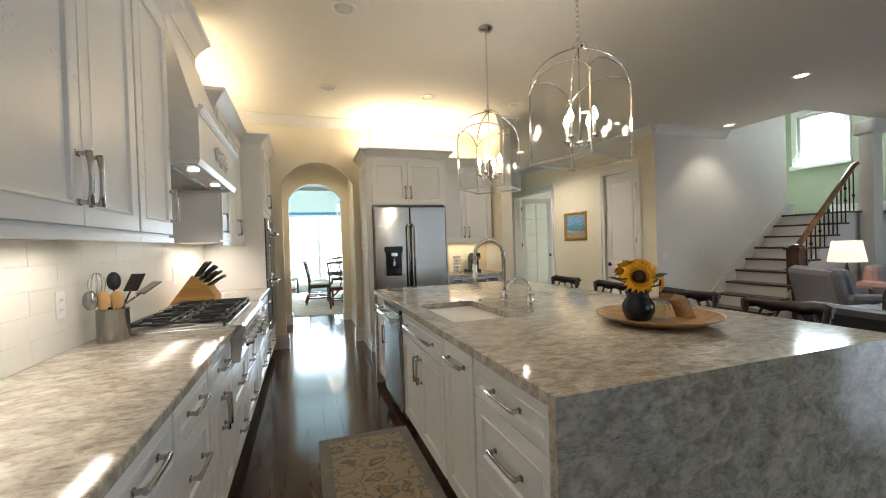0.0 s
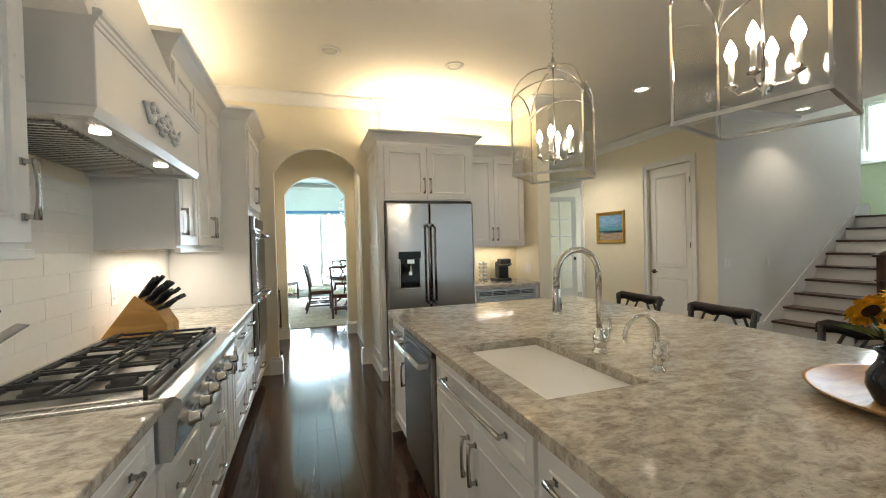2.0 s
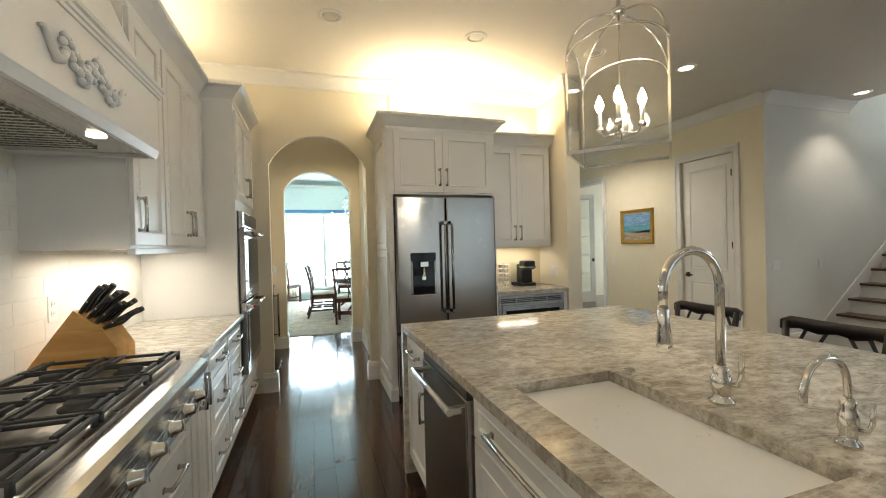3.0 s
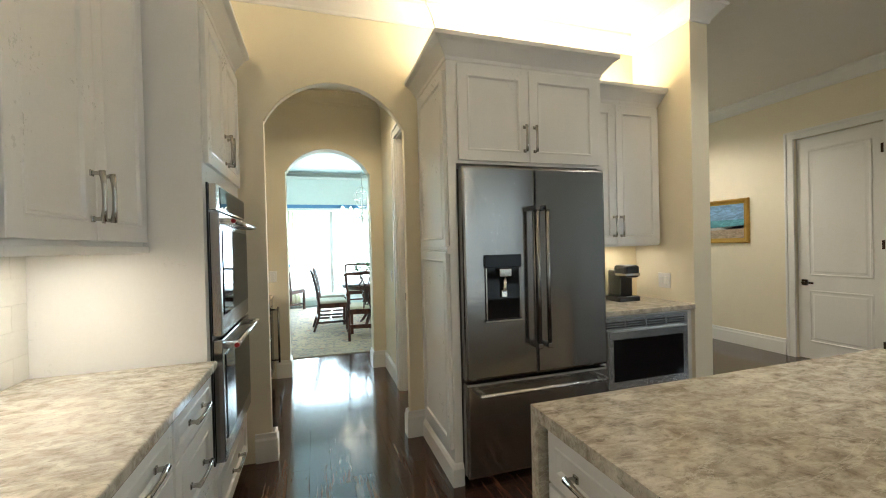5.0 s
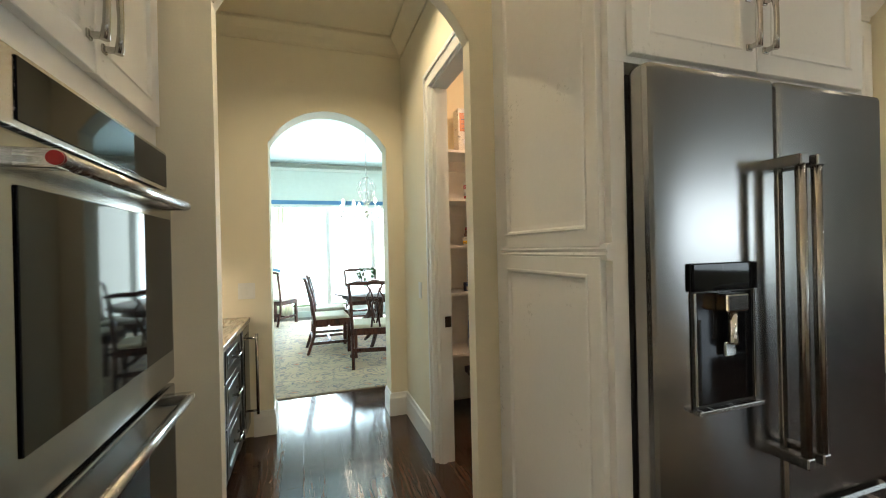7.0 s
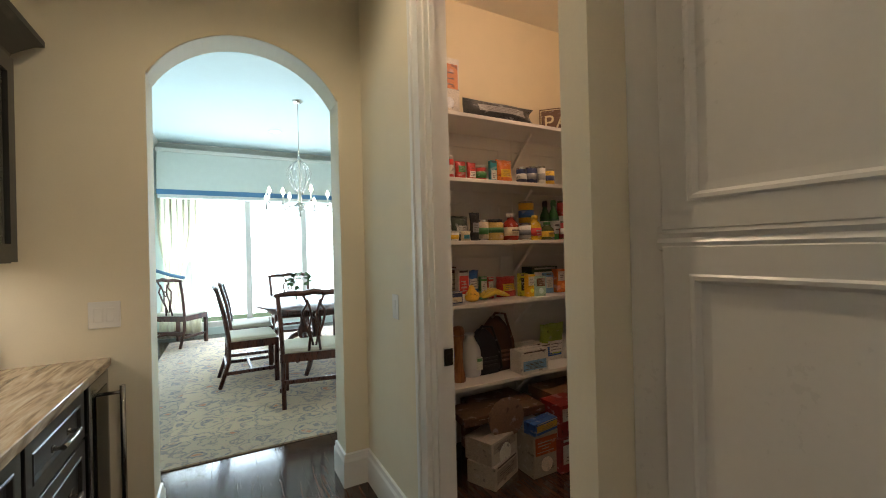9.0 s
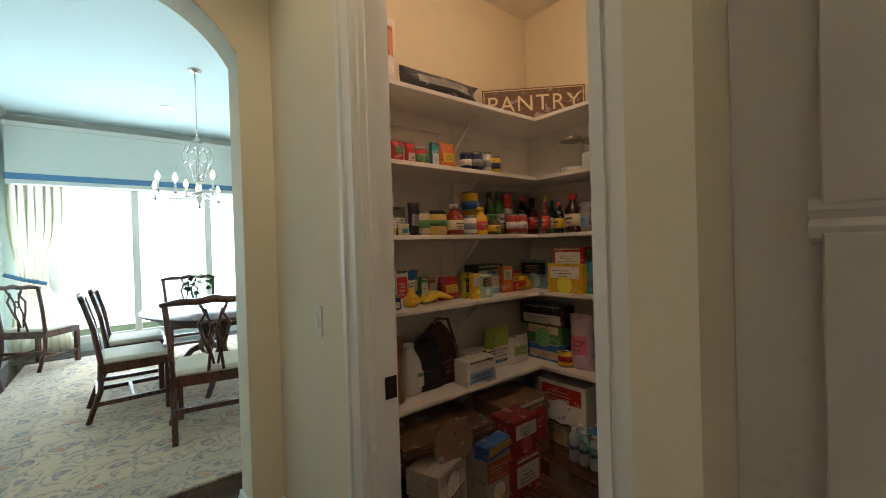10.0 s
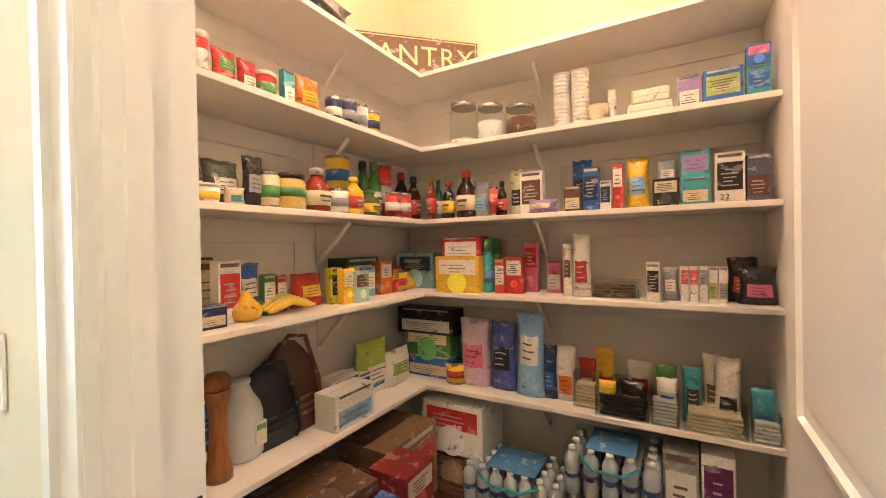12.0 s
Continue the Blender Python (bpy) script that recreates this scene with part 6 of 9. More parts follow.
def jar(name, label, category, at, turn, w, d, h, c, lid, accent):
    r = w / 2
    t = thing(name, label, category, "", at, turn)
    part("jar_body", bm_lathe(B(), [(r * 0.9, 0), (r, 0.01), (r, h * 0.76), (r * 0.88, h * 0.83), (r * 0.86, h * 0.86)], 18, (0, r, 0)), muted(c, 0.12), t)
    part("lid", bm_lathe(B(), [(r * 0.92, h * 0.85), (r * 0.92, h * 0.985), (r * 0.86, h), (0, h)], 18, (0, r, 0)), muted(lid), t)
    part("wrapper", bm_lathe(B(), [(r * 1.01, h * 0.36), (r * 1.01, h * 0.60)], 18, (0, r, 0)), muted(accent), t)
    return t


def glass_jar(name, label, category, at, turn, w, d, h, c, fill):
    r = w / 2
    t = thing(name, label, category, "", at, turn)
    g = part("jar_glass", bm_lathe(B(), [(r * 0.9, 0), (r, 0.012), (r, h * 0.78), (r * 0.84, h * 0.86), (r * 0.84, h * 0.9)], 20, (0, r, 0)), GLASS, t, "clear glass jar wall")
    g.visible_shadow = False
    part("contents", bm_lathe(B(), [(r * 0.86, 0.006), (r * 0.93, 0.014), (r * 0.93, h * 0.76 * fill), (r * 0.5, h * 0.78 * fill), (0, h * 0.77 * fill)], 18, (0, r, 0)), muted(c, 0.9), t)
    part("lid", bm_lathe(B(), [(r * 0.88, h * 0.89), (r * 0.9, h * 0.90), (r * 0.9, h * 0.985), (r * 0.84, h), (0, h)], 20, (0, r, 0)), PULL, t, "brushed steel lid")
    return t


def bottle(name, label, category, at, turn, w, d, h, c, cap, accent):
    r = w / 2
    t = thing(name, label, category, "", at, turn)
    part("bottle_body", bm_lathe(B(), [(r * 0.88, 0), (r, 0.008), (r, h * 0.55), (r * 0.92, h * 0.63), (r * 0.52, h * 0.76), (r * 0.42, h * 0.80), (r * 0.42, h * 0.86)], 16, (0, r, 0)), muted(c, 0.10), t)
    part("cap", bm_lathe(B(), [(r * 0.52, h * 0.85), (r * 0.52, h * 0.97), (r * 0.44, h), (0, h)], 14, (0, r, 0)), muted(cap), t)
    part("wrapper", bm_lathe(B(), [(r * 1.015, h * 0.16), (r * 1.015, h * 0.48)], 16, (0, r, 0)), muted(accent), t)
    part("print", bm_box(bm_box(B(), -r * 0.5, -0.0025, h * 0.34, r * 0.5, 0.004, h * 0.39), -r * 0.4, -0.0025, h * 0.25, r * 0.35, 0.004, h * 0.275), muted(ink(accent)), t)
    return t


def spray(name, label, category, at, turn, w, d, h, c, cap):
    r = w / 2
    t = thing(name, label, category, "", at, turn)
    part("can_body", bm_lathe(B(), [(r * 0.95, 0), (r, 0.006), (r, h * 0.70), (r * 0.82, h * 0.76)], 16, (0, r, 0)), muted(c, 0.25), t)
    part("cap", bm_lathe(B(), [(r * 0.84, h * 0.76), (r * 0.80, h * 0.97), (r * 0.7, h), (0, h)], 16, (0, r, 0)), muted(cap, 0.3), t)
    part("band", bm_lathe(B(), [(r * 1.01, h * 0.18), (r * 1.01, h * 0.40)], 16, (0, r, 0)), muted((0.10, 0.25, 0.45)), t)
    return t


def tub(name, label, category, at, turn, w, d, h, c, accent):
    r = w / 2
    t = thing(name, label, category, "", at, turn)
    part("tub_body", bm_lathe(B(), [(r * 0.82, 0), (r * 0.86, 0.006), (r * 0.97, h * 0.84)], 18, (0, r, 0)), muted(c, 0.3), t)
    part("lid", bm_lathe(B(), [(r, h * 0.83), (r, h * 0.97), (r * 0.9, h), (0, h * 0.99)], 18, (0, r, 0)), muted((0.70, 0.67, 0.58), 0.3), t)
    part("band", bm_lathe(B(), [(r * 0.91, h * 0.2), (r * 0.965, h * 0.6)], 18, (0, r, 0)), muted(accent), t)
    return t


def pouch(name, label, category, at, turn, w, d, h, c, accent):
    """A crinkled bag: bulging front and back, gathered at the top, with a printed panel that follows its front."""
    rnd = random.Random(int(at[0] * 613 + at[1] * 257 + at[2] * 41))
    d = max(0.03, min(d, 0.14))
    lean = rnd.uniform(-5, 5)
    t = thing(name, label, category, "", at, turn)
    nx, nz = 9, 11
    ph = rnd.uniform(0, 6)

    def front(u, v, side, lift=0.0):
        bulge = max(0.0, math.sin(math.pi * min(1, 0.14 + v * 0.86))) ** 0.6 * max(0, 1 - (2 * u - 1) ** 2) ** 0.5
        wrinkle = 0.10 * math.sin(9 * u + 5 * v + ph) * math.sin(7 * v - 4 * u + ph * 2)
        pinch = 1 - 0.10 * math.sin(math.pi * v) - 0.06 * v
        x = (u - 0.5) * w * pinch + 0.02 * w * math.sin(6 * v + ph)
        y = d / 2 - side * (d / 2 * bulge * (1 + wrinkle) + 0.0015 + lift)
        z = h * v + 0.012 * h * math.sin(12 * u + ph) * v
        return Vector((x, y, z))

    def sheet(bm, u0, u1, v0, v1, side, lift=0.0):
        g = [[bm.verts.new(front(u0 + (u1 - u0) * i / nx, v0 + (v1 - v0) * j / nz, side, lift)) for i in range(nx + 1)] for j in range(nz + 1)]
        for j in range(nz):
            for i in range(nx):
                bm.faces.new((g[j][i], g[j][i + 1], g[j + 1][i + 1], g[j + 1][i])).smooth = True
        return g

    bm = B()
    a, b = sheet(bm, 0, 1, 0, 1, 1), sheet(bm, 0, 1, 0, 1, -1)
    ring_a = a[0] + [r[-1] for r in a[1:]] + a[-1][-2::-1] + [r[0] for r in a[-2:0:-1]]
    ring_b = b[0] + [r[-1] for r in b[1:]] + b[-1][-2::-1] + [r[0] for r in b[-2:0:-1]]
    for i in range(len(ring_a)):
        j = (i + 1) % len(ring_a)
        bm.faces.new((ring_a[i], ring_b[i], ring_b[j], ring_a[j]))
    part("bag", bm, muted(c, 0.28), t)
    bm = B()
    v0 = rnd.uniform(0.12, 0.4)
    sheet(bm, 0.16, 0.84, v0, v0 + 0.34, 1, 0.0012)
    part("printed_panel", bm, muted(accent, 0.3), t)
    bm = B()
    for i in range(3):
        sheet(bm, 0.26, rnd.uniform(0.55, 0.76), v0 + 0.07 + i * 0.085, v0 + 0.09 + i * 0.085, 1, 0.0022)
    part("print", bm, muted(ink(accent)), t)
    return t


def bin_walls(t, w, d, h, e=0.003):
    for x0, y0, z0, x1, y1, z1 in ((-w / 2, 0, 0, w / 2, d, e), (-w / 2, 0, e, w / 2, e, h), (-w / 2, d - e, e, w / 2, d, h), (-w / 2, e, e, -w / 2 + e, d - e, h), (w / 2 - e, e, e, w / 2, d - e, h)):
        g = part("bin_wall", box(x0, y0, z0, x1, y1, z1), GLASS, t, "clear acrylic wall")
        g.visible_shadow = False


def storage_bin(name, label, category, at, turn, w, d, h, c):
    t = thing(name, label, category, "", at, turn)
    bin_walls(t, w, d, h)
    rnd = random.Random(int(at[1] * 999))
    bm = B()
    z = 0.006
    while z < h * 0.7:
        s = rnd.uniform(-0.004, 0.004)
        bm_box(bm, -w * 0.42 + s, 0.008, z, w * 0.42 + s, d - 0.010, z + 0.012, 0.003)
        z += 0.015
    part("packets", bm, muted(c, 0.4), t)
    part("rim", bm_tube(B(), [(-w / 2, 0.0015, h), (w / 2, 0.0015, h), (w / 2, d - 0.0015, h), (-w / 2, d - 0.0015, h)], 0.0022, 6, True), GLASS, t)
    return t


def cup_stack(name, label, category, at, turn, w, d, h):
    t = thing(name, label, category, "", at, turn)
    r = w / 2
    bm = B()
    n = max(1, int(h / 0.018))
    prof = [(r * 0.72, 0)]
    for i in range(n):
        z = h * (i + 1) / n
        prof += [(r * 0.90, z - 0.004), (r, z - 0.003), (r, z)]
    bm_lathe(bm, prof + [(0, h)], 18, (0, r, 0))
    part("nested_cup", bm, muted((0.78, 0.76, 0.70), 0.6), t)
    return t


def bowl(name, label, category, at, turn, w, d, h, c):
    r = w / 2
    t = thing(name, label, category, "", at, turn)
    part("bowl_body", bm_lathe(B(), [(r * 0.5, 0), (r * 0.52, 0.006), (r * 0.85, h * 0.5), (r, h), (r * 0.95, h), (r * 0.8, h * 0.5), (0, 0.012)], 20, (0, r, 0)), muted(c, 0.25), t)
    return t


def napkins(name, label, category, at, turn, w, d, h):
    t = thing(name, label, category, "", at, turn)
    z = 0.0
    rnd = random.Random(5)
    for i in range(2):
        hh = h / 2 - 0.003
        part("napkin_pack", box(-w / 2 + i * 0.015, 0.01 * i, z, w / 2 - 0.01 * i, 0.13, z + hh, 0.008), muted((0.76, 0.70, 0.56), 0.8), t)
        part("fold", box(-w / 2 + i * 0.015 + 0.006, 0.01 * i - 0.001, z + hh * 0.45, w / 2 - 0.01 * i - 0.006, 0.01 * i + 0.01, z + hh * 0.52), muted((0.55, 0.48, 0.36), 0.8), t)
        z += hh + 0.002
    return t


def gourd(name, label, category, at, turn, w, d, h):
    r = w / 2
    t = thing(name, label, category, "", at, turn)
    part("fruit", bm_lathe(B(), [(r * 0.4, 0), (r * 0.85, h * 0.08), (r, h * 0.28), (r * 0.88, h * 0.48), (r * 0.48, h * 0.68), (r * 0.36, h * 0.85), (r * 0.22, h * 0.93), (0, h * 0.94)], 18, (0, r, 0)), muted((0.72, 0.42, 0.03), 0.4), t)
    part("stem", bm_tube(B(), [(0, r, h * 0.92), (0.004, r, h * 0.97), (0.010, r, h)], 0.004, 6), muted((0.2, 0.14, 0.05), 0.8), t)
    return t


def bananas(name, label, category, at, turn, w, d, h):
    t = thing(name, label, category, "", at, turn)
    for i in range(4):
        pts = [(-w / 2 + w * s, 0.02 + i * 0.028 + 0.01 * math.sin(3 * s), 0.022 + 0.030 * math.sin(math.pi * s) ** 2 + 0.004 * i) for s in (0, 0.08, 0.25, 0.5, 0.75, 0.93, 1.0)]
        part("banana", bm_tube(B(), pts, [0.005, 0.010, 0.018, 0.019, 0.018, 0.010, 0.005], 8), muted((0.72, 0.50, 0.05), 0.45), t)
    return t


def mill(name, label, category, at, turn, w, d, h):
    r = w / 2
    t = thing(name, label, category, "", at, turn)
    wood = ramp_material("turned_cherry_wood", ((0.3, (0.22, 0.08, 0.025)), (0.7, (0.42, 0.18, 0.06))), 0.35, 6.0, (6, 6, 1), 5, 1.0, 0.05)
    part("mill_body", bm_lathe(B(), [(r, 0), (r, h * 0.07), (r * 0.85, h * 0.09), (r * 0.95, h * 0.12), (r * 0.75, h * 0.2), (r * 0.62, h * 0.45), (r * 0.72, h * 0.68), (r * 0.95, h * 0.80), (r * 0.95, h * 0.83)], 20, (0, r, 0)), wood, t)
    part("mill_head", bm_lathe(B(), [(r * 0.8, h * 0.83), (r, h * 0.86), (r * 0.98, h * 0.93), (r * 0.7, h * 0.98), (0, h)], 20, (0, r, 0)), wood, t)
    return t


def jug(name, label, category, at, turn, w, d, h):
    t = thing(name, label, category, "", at, turn)
    milk = material("translucent_polythene", (0.62, 0.63, 0.60), 0.35, grain=30, tint=0.04)
    bm = B()
    bm_lathe(bm, [(0.44 * w, 0), (0.5 * w, 0.012), (0.5 * w, h * 0.55), (0.44 * w, h * 0.68), (0.24 * w, h * 0.86), (0.2 * w, h * 0.90), (0.2 * w, h * 0.95)], 20, (0, 0.5 * w, 0))
    part("jug_body", bm, milk, t)
    part("cap", bm_lathe(B(), [(0.23 * w, h * 0.94), (0.23 * w, h * 0.99), (0, h)], 16, (0, 0.5 * w, 0)), WHITE, t)
    part("handle", bm_tube(B(), [(0.20 * w, 0.45 * w, h * 0.86), (0.48 * w, 0.35 * w, h * 0.80), (0.53 * w, 0.32 * w, h * 0.66), (0.46 * w, 0.30 * w, h * 0.52)], 0.011, 8), milk, t)
    part("jug_label", box(0.02 * w, -0.003, h * 0.16, 0.33 * w, 0.02, h * 0.46, 0.002), muted((0.70, 0.72, 0.60)), t)
    part("print", box(0.05 * w, -0.005, h * 0.36, 0.30 * w, 0.0, h * 0.43), muted((0.10, 0.30, 0.12)), t)
    return t


def satchel(name, label, category, at, turn, w, d, h, c, accent):
    t = thing(name, label, category, "", at, turn)
    cloth = material("bag_cloth", c, 0.6, bump=0.5, grain=160, tint=0.18)
    bm = B()
    d = max(d, 0.10)
    rows = []
    for k in range(9):
        v = k / 8
        ww, dd = w / 2 * (1 - 0.72 * v ** 5) * (0.94 + 0.06 * math.sin(math.pi * v)), d / 2 * (1 - 0.72 * v ** 3)
        rows.append([bm.verts.new((ww * math.copysign(abs(math.cos(a)) ** 0.6, math.cos(a)) + 0.015 * math.sin(5 * v), d / 2 + dd * math.copysign(abs(math.sin(a)) ** 0.6, math.sin(a)), h * 0.92 * v)) for a in [2 * math.pi * i / 16 for i in range(16)]])
    for lo, hi in zip(rows, rows[1:]):
        for i in range(16):
            bm.faces.new((lo[i], lo[(i + 1) % 16], hi[(i + 1) % 16], hi[i])).smooth = True
    bm.faces.new(rows[0][::-1]), bm.faces.new(rows[-1])
    part("bag_body", bm, cloth, t)
    part("strap", bm_tube(B(), [(-w * 0.2, d / 2, h * 0.86), (-w * 0.1, d * 0.3, h * 0.99), (w * 0.15, d * 0.1, h * 0.97), (w * 0.34, -0.01, h * 0.5), (w * 0.36, -0.02, h * 0.12), (w * 0.25, -0.02, 0.02)], 0.010, 6), muted(accent, 0.5), t)
    bm = B()
    for z in (0.16, 0.24, 0.32):
        bm_box(bm, -w * 0.30, -0.004, h * z, w * 0.30, 0.012, h * (z + 0.035), 0.002)
    part("trim_band", bm, muted(tuple(min(1, v * 1.5 + 0.02) for v in accent), 0.5), t)
    return t


def water_pack(name, label, category, at, turn, w, d, h):
    t = thing(name, label, category, "", at, turn)
    r = 0.0325
    data = B()
    bm_lathe(data, [(r * 0.9, 0), (r, 0.006), (r, 0.05), (r * 0.93, 0.06), (r, 0.07), (r * 0.95, 0.10), (r, 0.11), (r, 0.145), (r * 0.86, 0.160), (r * 0.5, 0.176), (r * 0.42, 0.180), (r * 0.42, 0.187)], 14)
    glassy = material("clear_bottle_plastic", (0.42, 0.45, 0.48), 0.08, grain=30, tint=0.06)
    data = mesh_of(data, "bottle", glassy)
    cap = B()
    bm_lathe(cap, [(r * 0.46, 0.183), (r * 0.46, 0.198), (0, 0.199)], 10)
    cap = mesh_of(cap, "cap", WHITE)
    sleeve = B()
    bm_lathe(sleeve, [(r * 1.02, 0.075), (r * 1.02, 0.098)], 10)
    sleeve = mesh_of(sleeve, "sleeve", muted((0.04, 0.07, 0.20), 0.3))
    layers = 2 if h > 0.3 else 1
    nx, ny = max(2, int(w / 0.064)), max(2, int(d / 0.064))
    for lay in range(layers):
        for i in range(nx):
            for j in range(ny):
                if lay < layers - 1 and 0 < j and 0 < i < nx - 1:
                    continue
                m = pose(-w / 2 + (i + 0.5) * w / nx, (j + 0.5) * d / ny, lay * 0.202)
                b = share("water_bottle", data, t, m)
                share("cap", cap, b, Matrix())
                share("sleeve", sleeve, b, Matrix())
    film = part("shrink_film", box(-w / 2, 0, 0.002, w / 2, d, layers * 0.2005, 0.02), GLASS, t, "clear shrink film")
    film.visible_shadow = False
    part("wrap_label", box(-w * 0.25, d * 0.1, layers * 0.202, w * 0.25, d * 0.85, layers * 0.202 + 0.003, 0.001), muted((0.08, 0.22, 0.42), 0.2), t)
    part("carry_handle", bm_tube(B(), [(-w * 0.3, 0.0, layers * 0.2 - 0.02), (-w * 0.15, -0.03, layers * 0.2 - 0.05), (w * 0.15, -0.03, layers * 0.2 - 0.05), (w * 0.3, 0, layers * 0.2 - 0.02)], 0.007, 6), muted((0.03, 0.35, 0.42), 0.3), t)
    return t


# sign and goods above the top shelf
sign = thing("pantry_sign", "brown painted wooden pantry sign with cream letters", "sign", at=(2.765, 8.515, 2.199), turn=-45)
sign.matrix_basis = pose(2.765, 8.515, 2.199, -3, 0, -45)
SW, SH = 0.352, 0.235
part("sign_board", box(-SW, 0, 0, SW, 0.016, SH, 0.003), muted((0.15, 0.075, 0.035), 0.6), sign)
bm = box(-SW + 0.010, -0.001, 0.010, SW - 0.010, 0.001, 0.015)
bm_box(bm, -SW + 0.010, -0.001, SH - 0.015, SW - 0.010, 0.001, SH - 0.010)
bm_box(bm, -SW + 0.010, -0.001, 0.0155, -SW + 0.015, 0.001, SH - 0.0155)
bm_box(bm, SW - 0.015, -0.001, 0.0155, SW - 0.010, 0.001, SH - 0.0155)
part("sign_border", bm, muted((0.68, 0.55, 0.28), 0.6), sign)


def lettering(parent, text, size, m, mat, name="lettering"):
    cu = bpy.data.curves.new(name, "FONT")
    cu.body, cu.size, cu.align_x, cu.align_y, cu.extrude, cu.space_character = text, size, "CENTER", "CENTER", 0.0008, 1.12
    tmp = new(name, cu)
    dg = bpy.context.evaluated_depsgraph_get()
    data = bpy.data.meshes.new_from_object(tmp.evaluated_get(dg))
    bpy.data.objects.remove(tmp)
    data.materials.clear()
    data.materials.append(mat)
    ob = new(name, data)
    ob.parent = parent
    ob.matrix_basis = m
    return ob


lettering(sign, "PANTRY", 0.158, pose(0, -0.0015, 0.120, 90, 0, 0), muted((0.70, 0.58, 0.32), 0.6))
t = pouch("patterned_bag", "black and white patterned bag lying on the top shelf", "bag", (1.97, 8.485, 2.199), 0, 0.62, 0.13, 0.125, (0.05, 0.05, 0.05), (0.35, 0.34, 0.33))
carton("box", "white box printed with an orange pumpkin", "box", (1.63, 8.62, 2.199), 0, 0.16, 0.12, 0.40, (0.72, 0.66, 0.56), (0.62, 0.20, 0.05))

# ---- pantry goods ----
# second shelf from the top
tub("tub", "round plastic tub of red candy", "tub", (1.588, 8.530, 1.797), 0, 0.053, 0.032, 0.146, (0.55, 0.04, 0.03), (0.78, 0.75, 0.68))
pouch("snack_bag", "clear bag of red and green snacks", "snack bag", (1.662, 8.530, 1.797), 0, 0.084, 0.051, 0.119, (0.55, 0.04, 0.03), (0.07, 0.26, 0.07))
pouch("snack_bag", "clear bag of red snacks", "snack bag", (1.749, 8.540, 1.797), 0, 0.073, 0.044, 0.119, (0.55, 0.04, 0.03), (0.78, 0.75, 0.68))
tub("tub", "green and red plastic food tub", "tub", (1.827, 8.530, 1.797), 0, 0.087, 0.052, 0.106, (0.55, 0.04, 0.03), (0.07, 0.26, 0.07))
carton("box", "narrow blue cardboard box", "box", (1.912, 8.540, 1.797), 0, 0.050, 0.030, 0.142, (0.05, 0.36, 0.42), (0.78, 0.75, 0.68))
pouch("snack_bag", "orange bag of snacks", "snack bag", (2.012, 8.530, 1.797), 0, 0.141, 0.084, 0.158, (0.70, 0.18, 0.03), (0.80, 0.50, 0.03))
can("can", "navy and white tin can", "can", (2.163, 8.530, 1.797), 0, 0.073, 0.044, 0.115, (0.02, 0.035, 0.11), (0.78, 0.75, 0.68))
can("jar", "dark blue jar with a white lid", "jar", (2.245, 8.520, 1.797), 0, 0.089, 0.054, 0.125, (0.02, 0.035, 0.11), (0.30,0.30,0.31))
can("jar", "small white jar on a white pantry shelf", "jar", (2.348, 8.540, 1.797), 0, 0.058, 0.035, 0.139, (0.78, 0.75, 0.68), (0.30,0.30,0.31))
can("jar", "yellow jar with a dark lid", "jar", (2.406, 8.520, 1.797), 0, 0.095, 0.057, 0.117, (0.80, 0.50, 0.03), (0.02, 0.035, 0.11))
glass_jar("jar", "glass jar with a steel lid", "jar", (2.805, 8.301, 1.797), -90, 0.156, 0.094, 0.251, (0.78, 0.75, 0.68), 0.25)
glass_jar("jar", "glass jar of white flour with a steel lid", "jar", (2.795, 8.136, 1.797), -90, 0.147, 0.088, 0.207, (0.78, 0.75, 0.68), 0.72)
glass_jar("jar", "squat glass jar of brown sugar with a teal band", "jar", (2.785, 7.969, 1.797), -90, 0.164, 0.098, 0.168, (0.14, 0.06, 0.03), 0.8)
cup_stack("cup_stack", "tall stack of white foam cups", "cup stack", (2.815, 7.757, 1.797), -90, 0.077, 0.046, 0.277)
cup_stack("cup_stack", "tall stack of white foam cups in a sleeve", "cup stack", (2.835, 7.676, 1.797), -90, 0.083, 0.050, 0.284)
bowl("bowl", "cream bowl beside foil trays", "bowl", (2.775, 7.587, 1.797), -90, 0.094, 0.056, 0.087, (0.72, 0.60, 0.40))
cup_stack("cup", "white plastic cup on a white pantry shelf", "cup", (2.835, 7.533, 1.797), -90, 0.037, 0.022, 0.157)
napkins("napkins", "stack of cream paper napkins", "napkins", (2.795, 7.379, 1.797), -90, 0.169, 0.101, 0.126)
carton("tissue_box", "lilac tissue box on a white pantry shelf", "tissue box", (2.795, 7.236, 1.797), -90, 0.080, 0.048, 0.139, (0.36, 0.24, 0.50), (0.78, 0.75, 0.68))
carton("box", "blue and green box of storage bags", "box", (2.775, 7.125, 1.797), -90, 0.129, 0.077, 0.135, (0.03, 0.14, 0.45), (0.35,0.45,0.12))
carton("box", "blue box of storage bags lying on its side", "box", (2.755, 7.017, 1.797), -90, 0.074, 0.044, 0.114, (0.05, 0.36, 0.42), (0.03, 0.14, 0.45))
carton("box", "pink and blue box of storage bags", "box", (2.765, 7.015, 1.915), -90, 0.074, 0.044, 0.077, (0.03, 0.14, 0.45), (0.75, 0.17, 0.30))
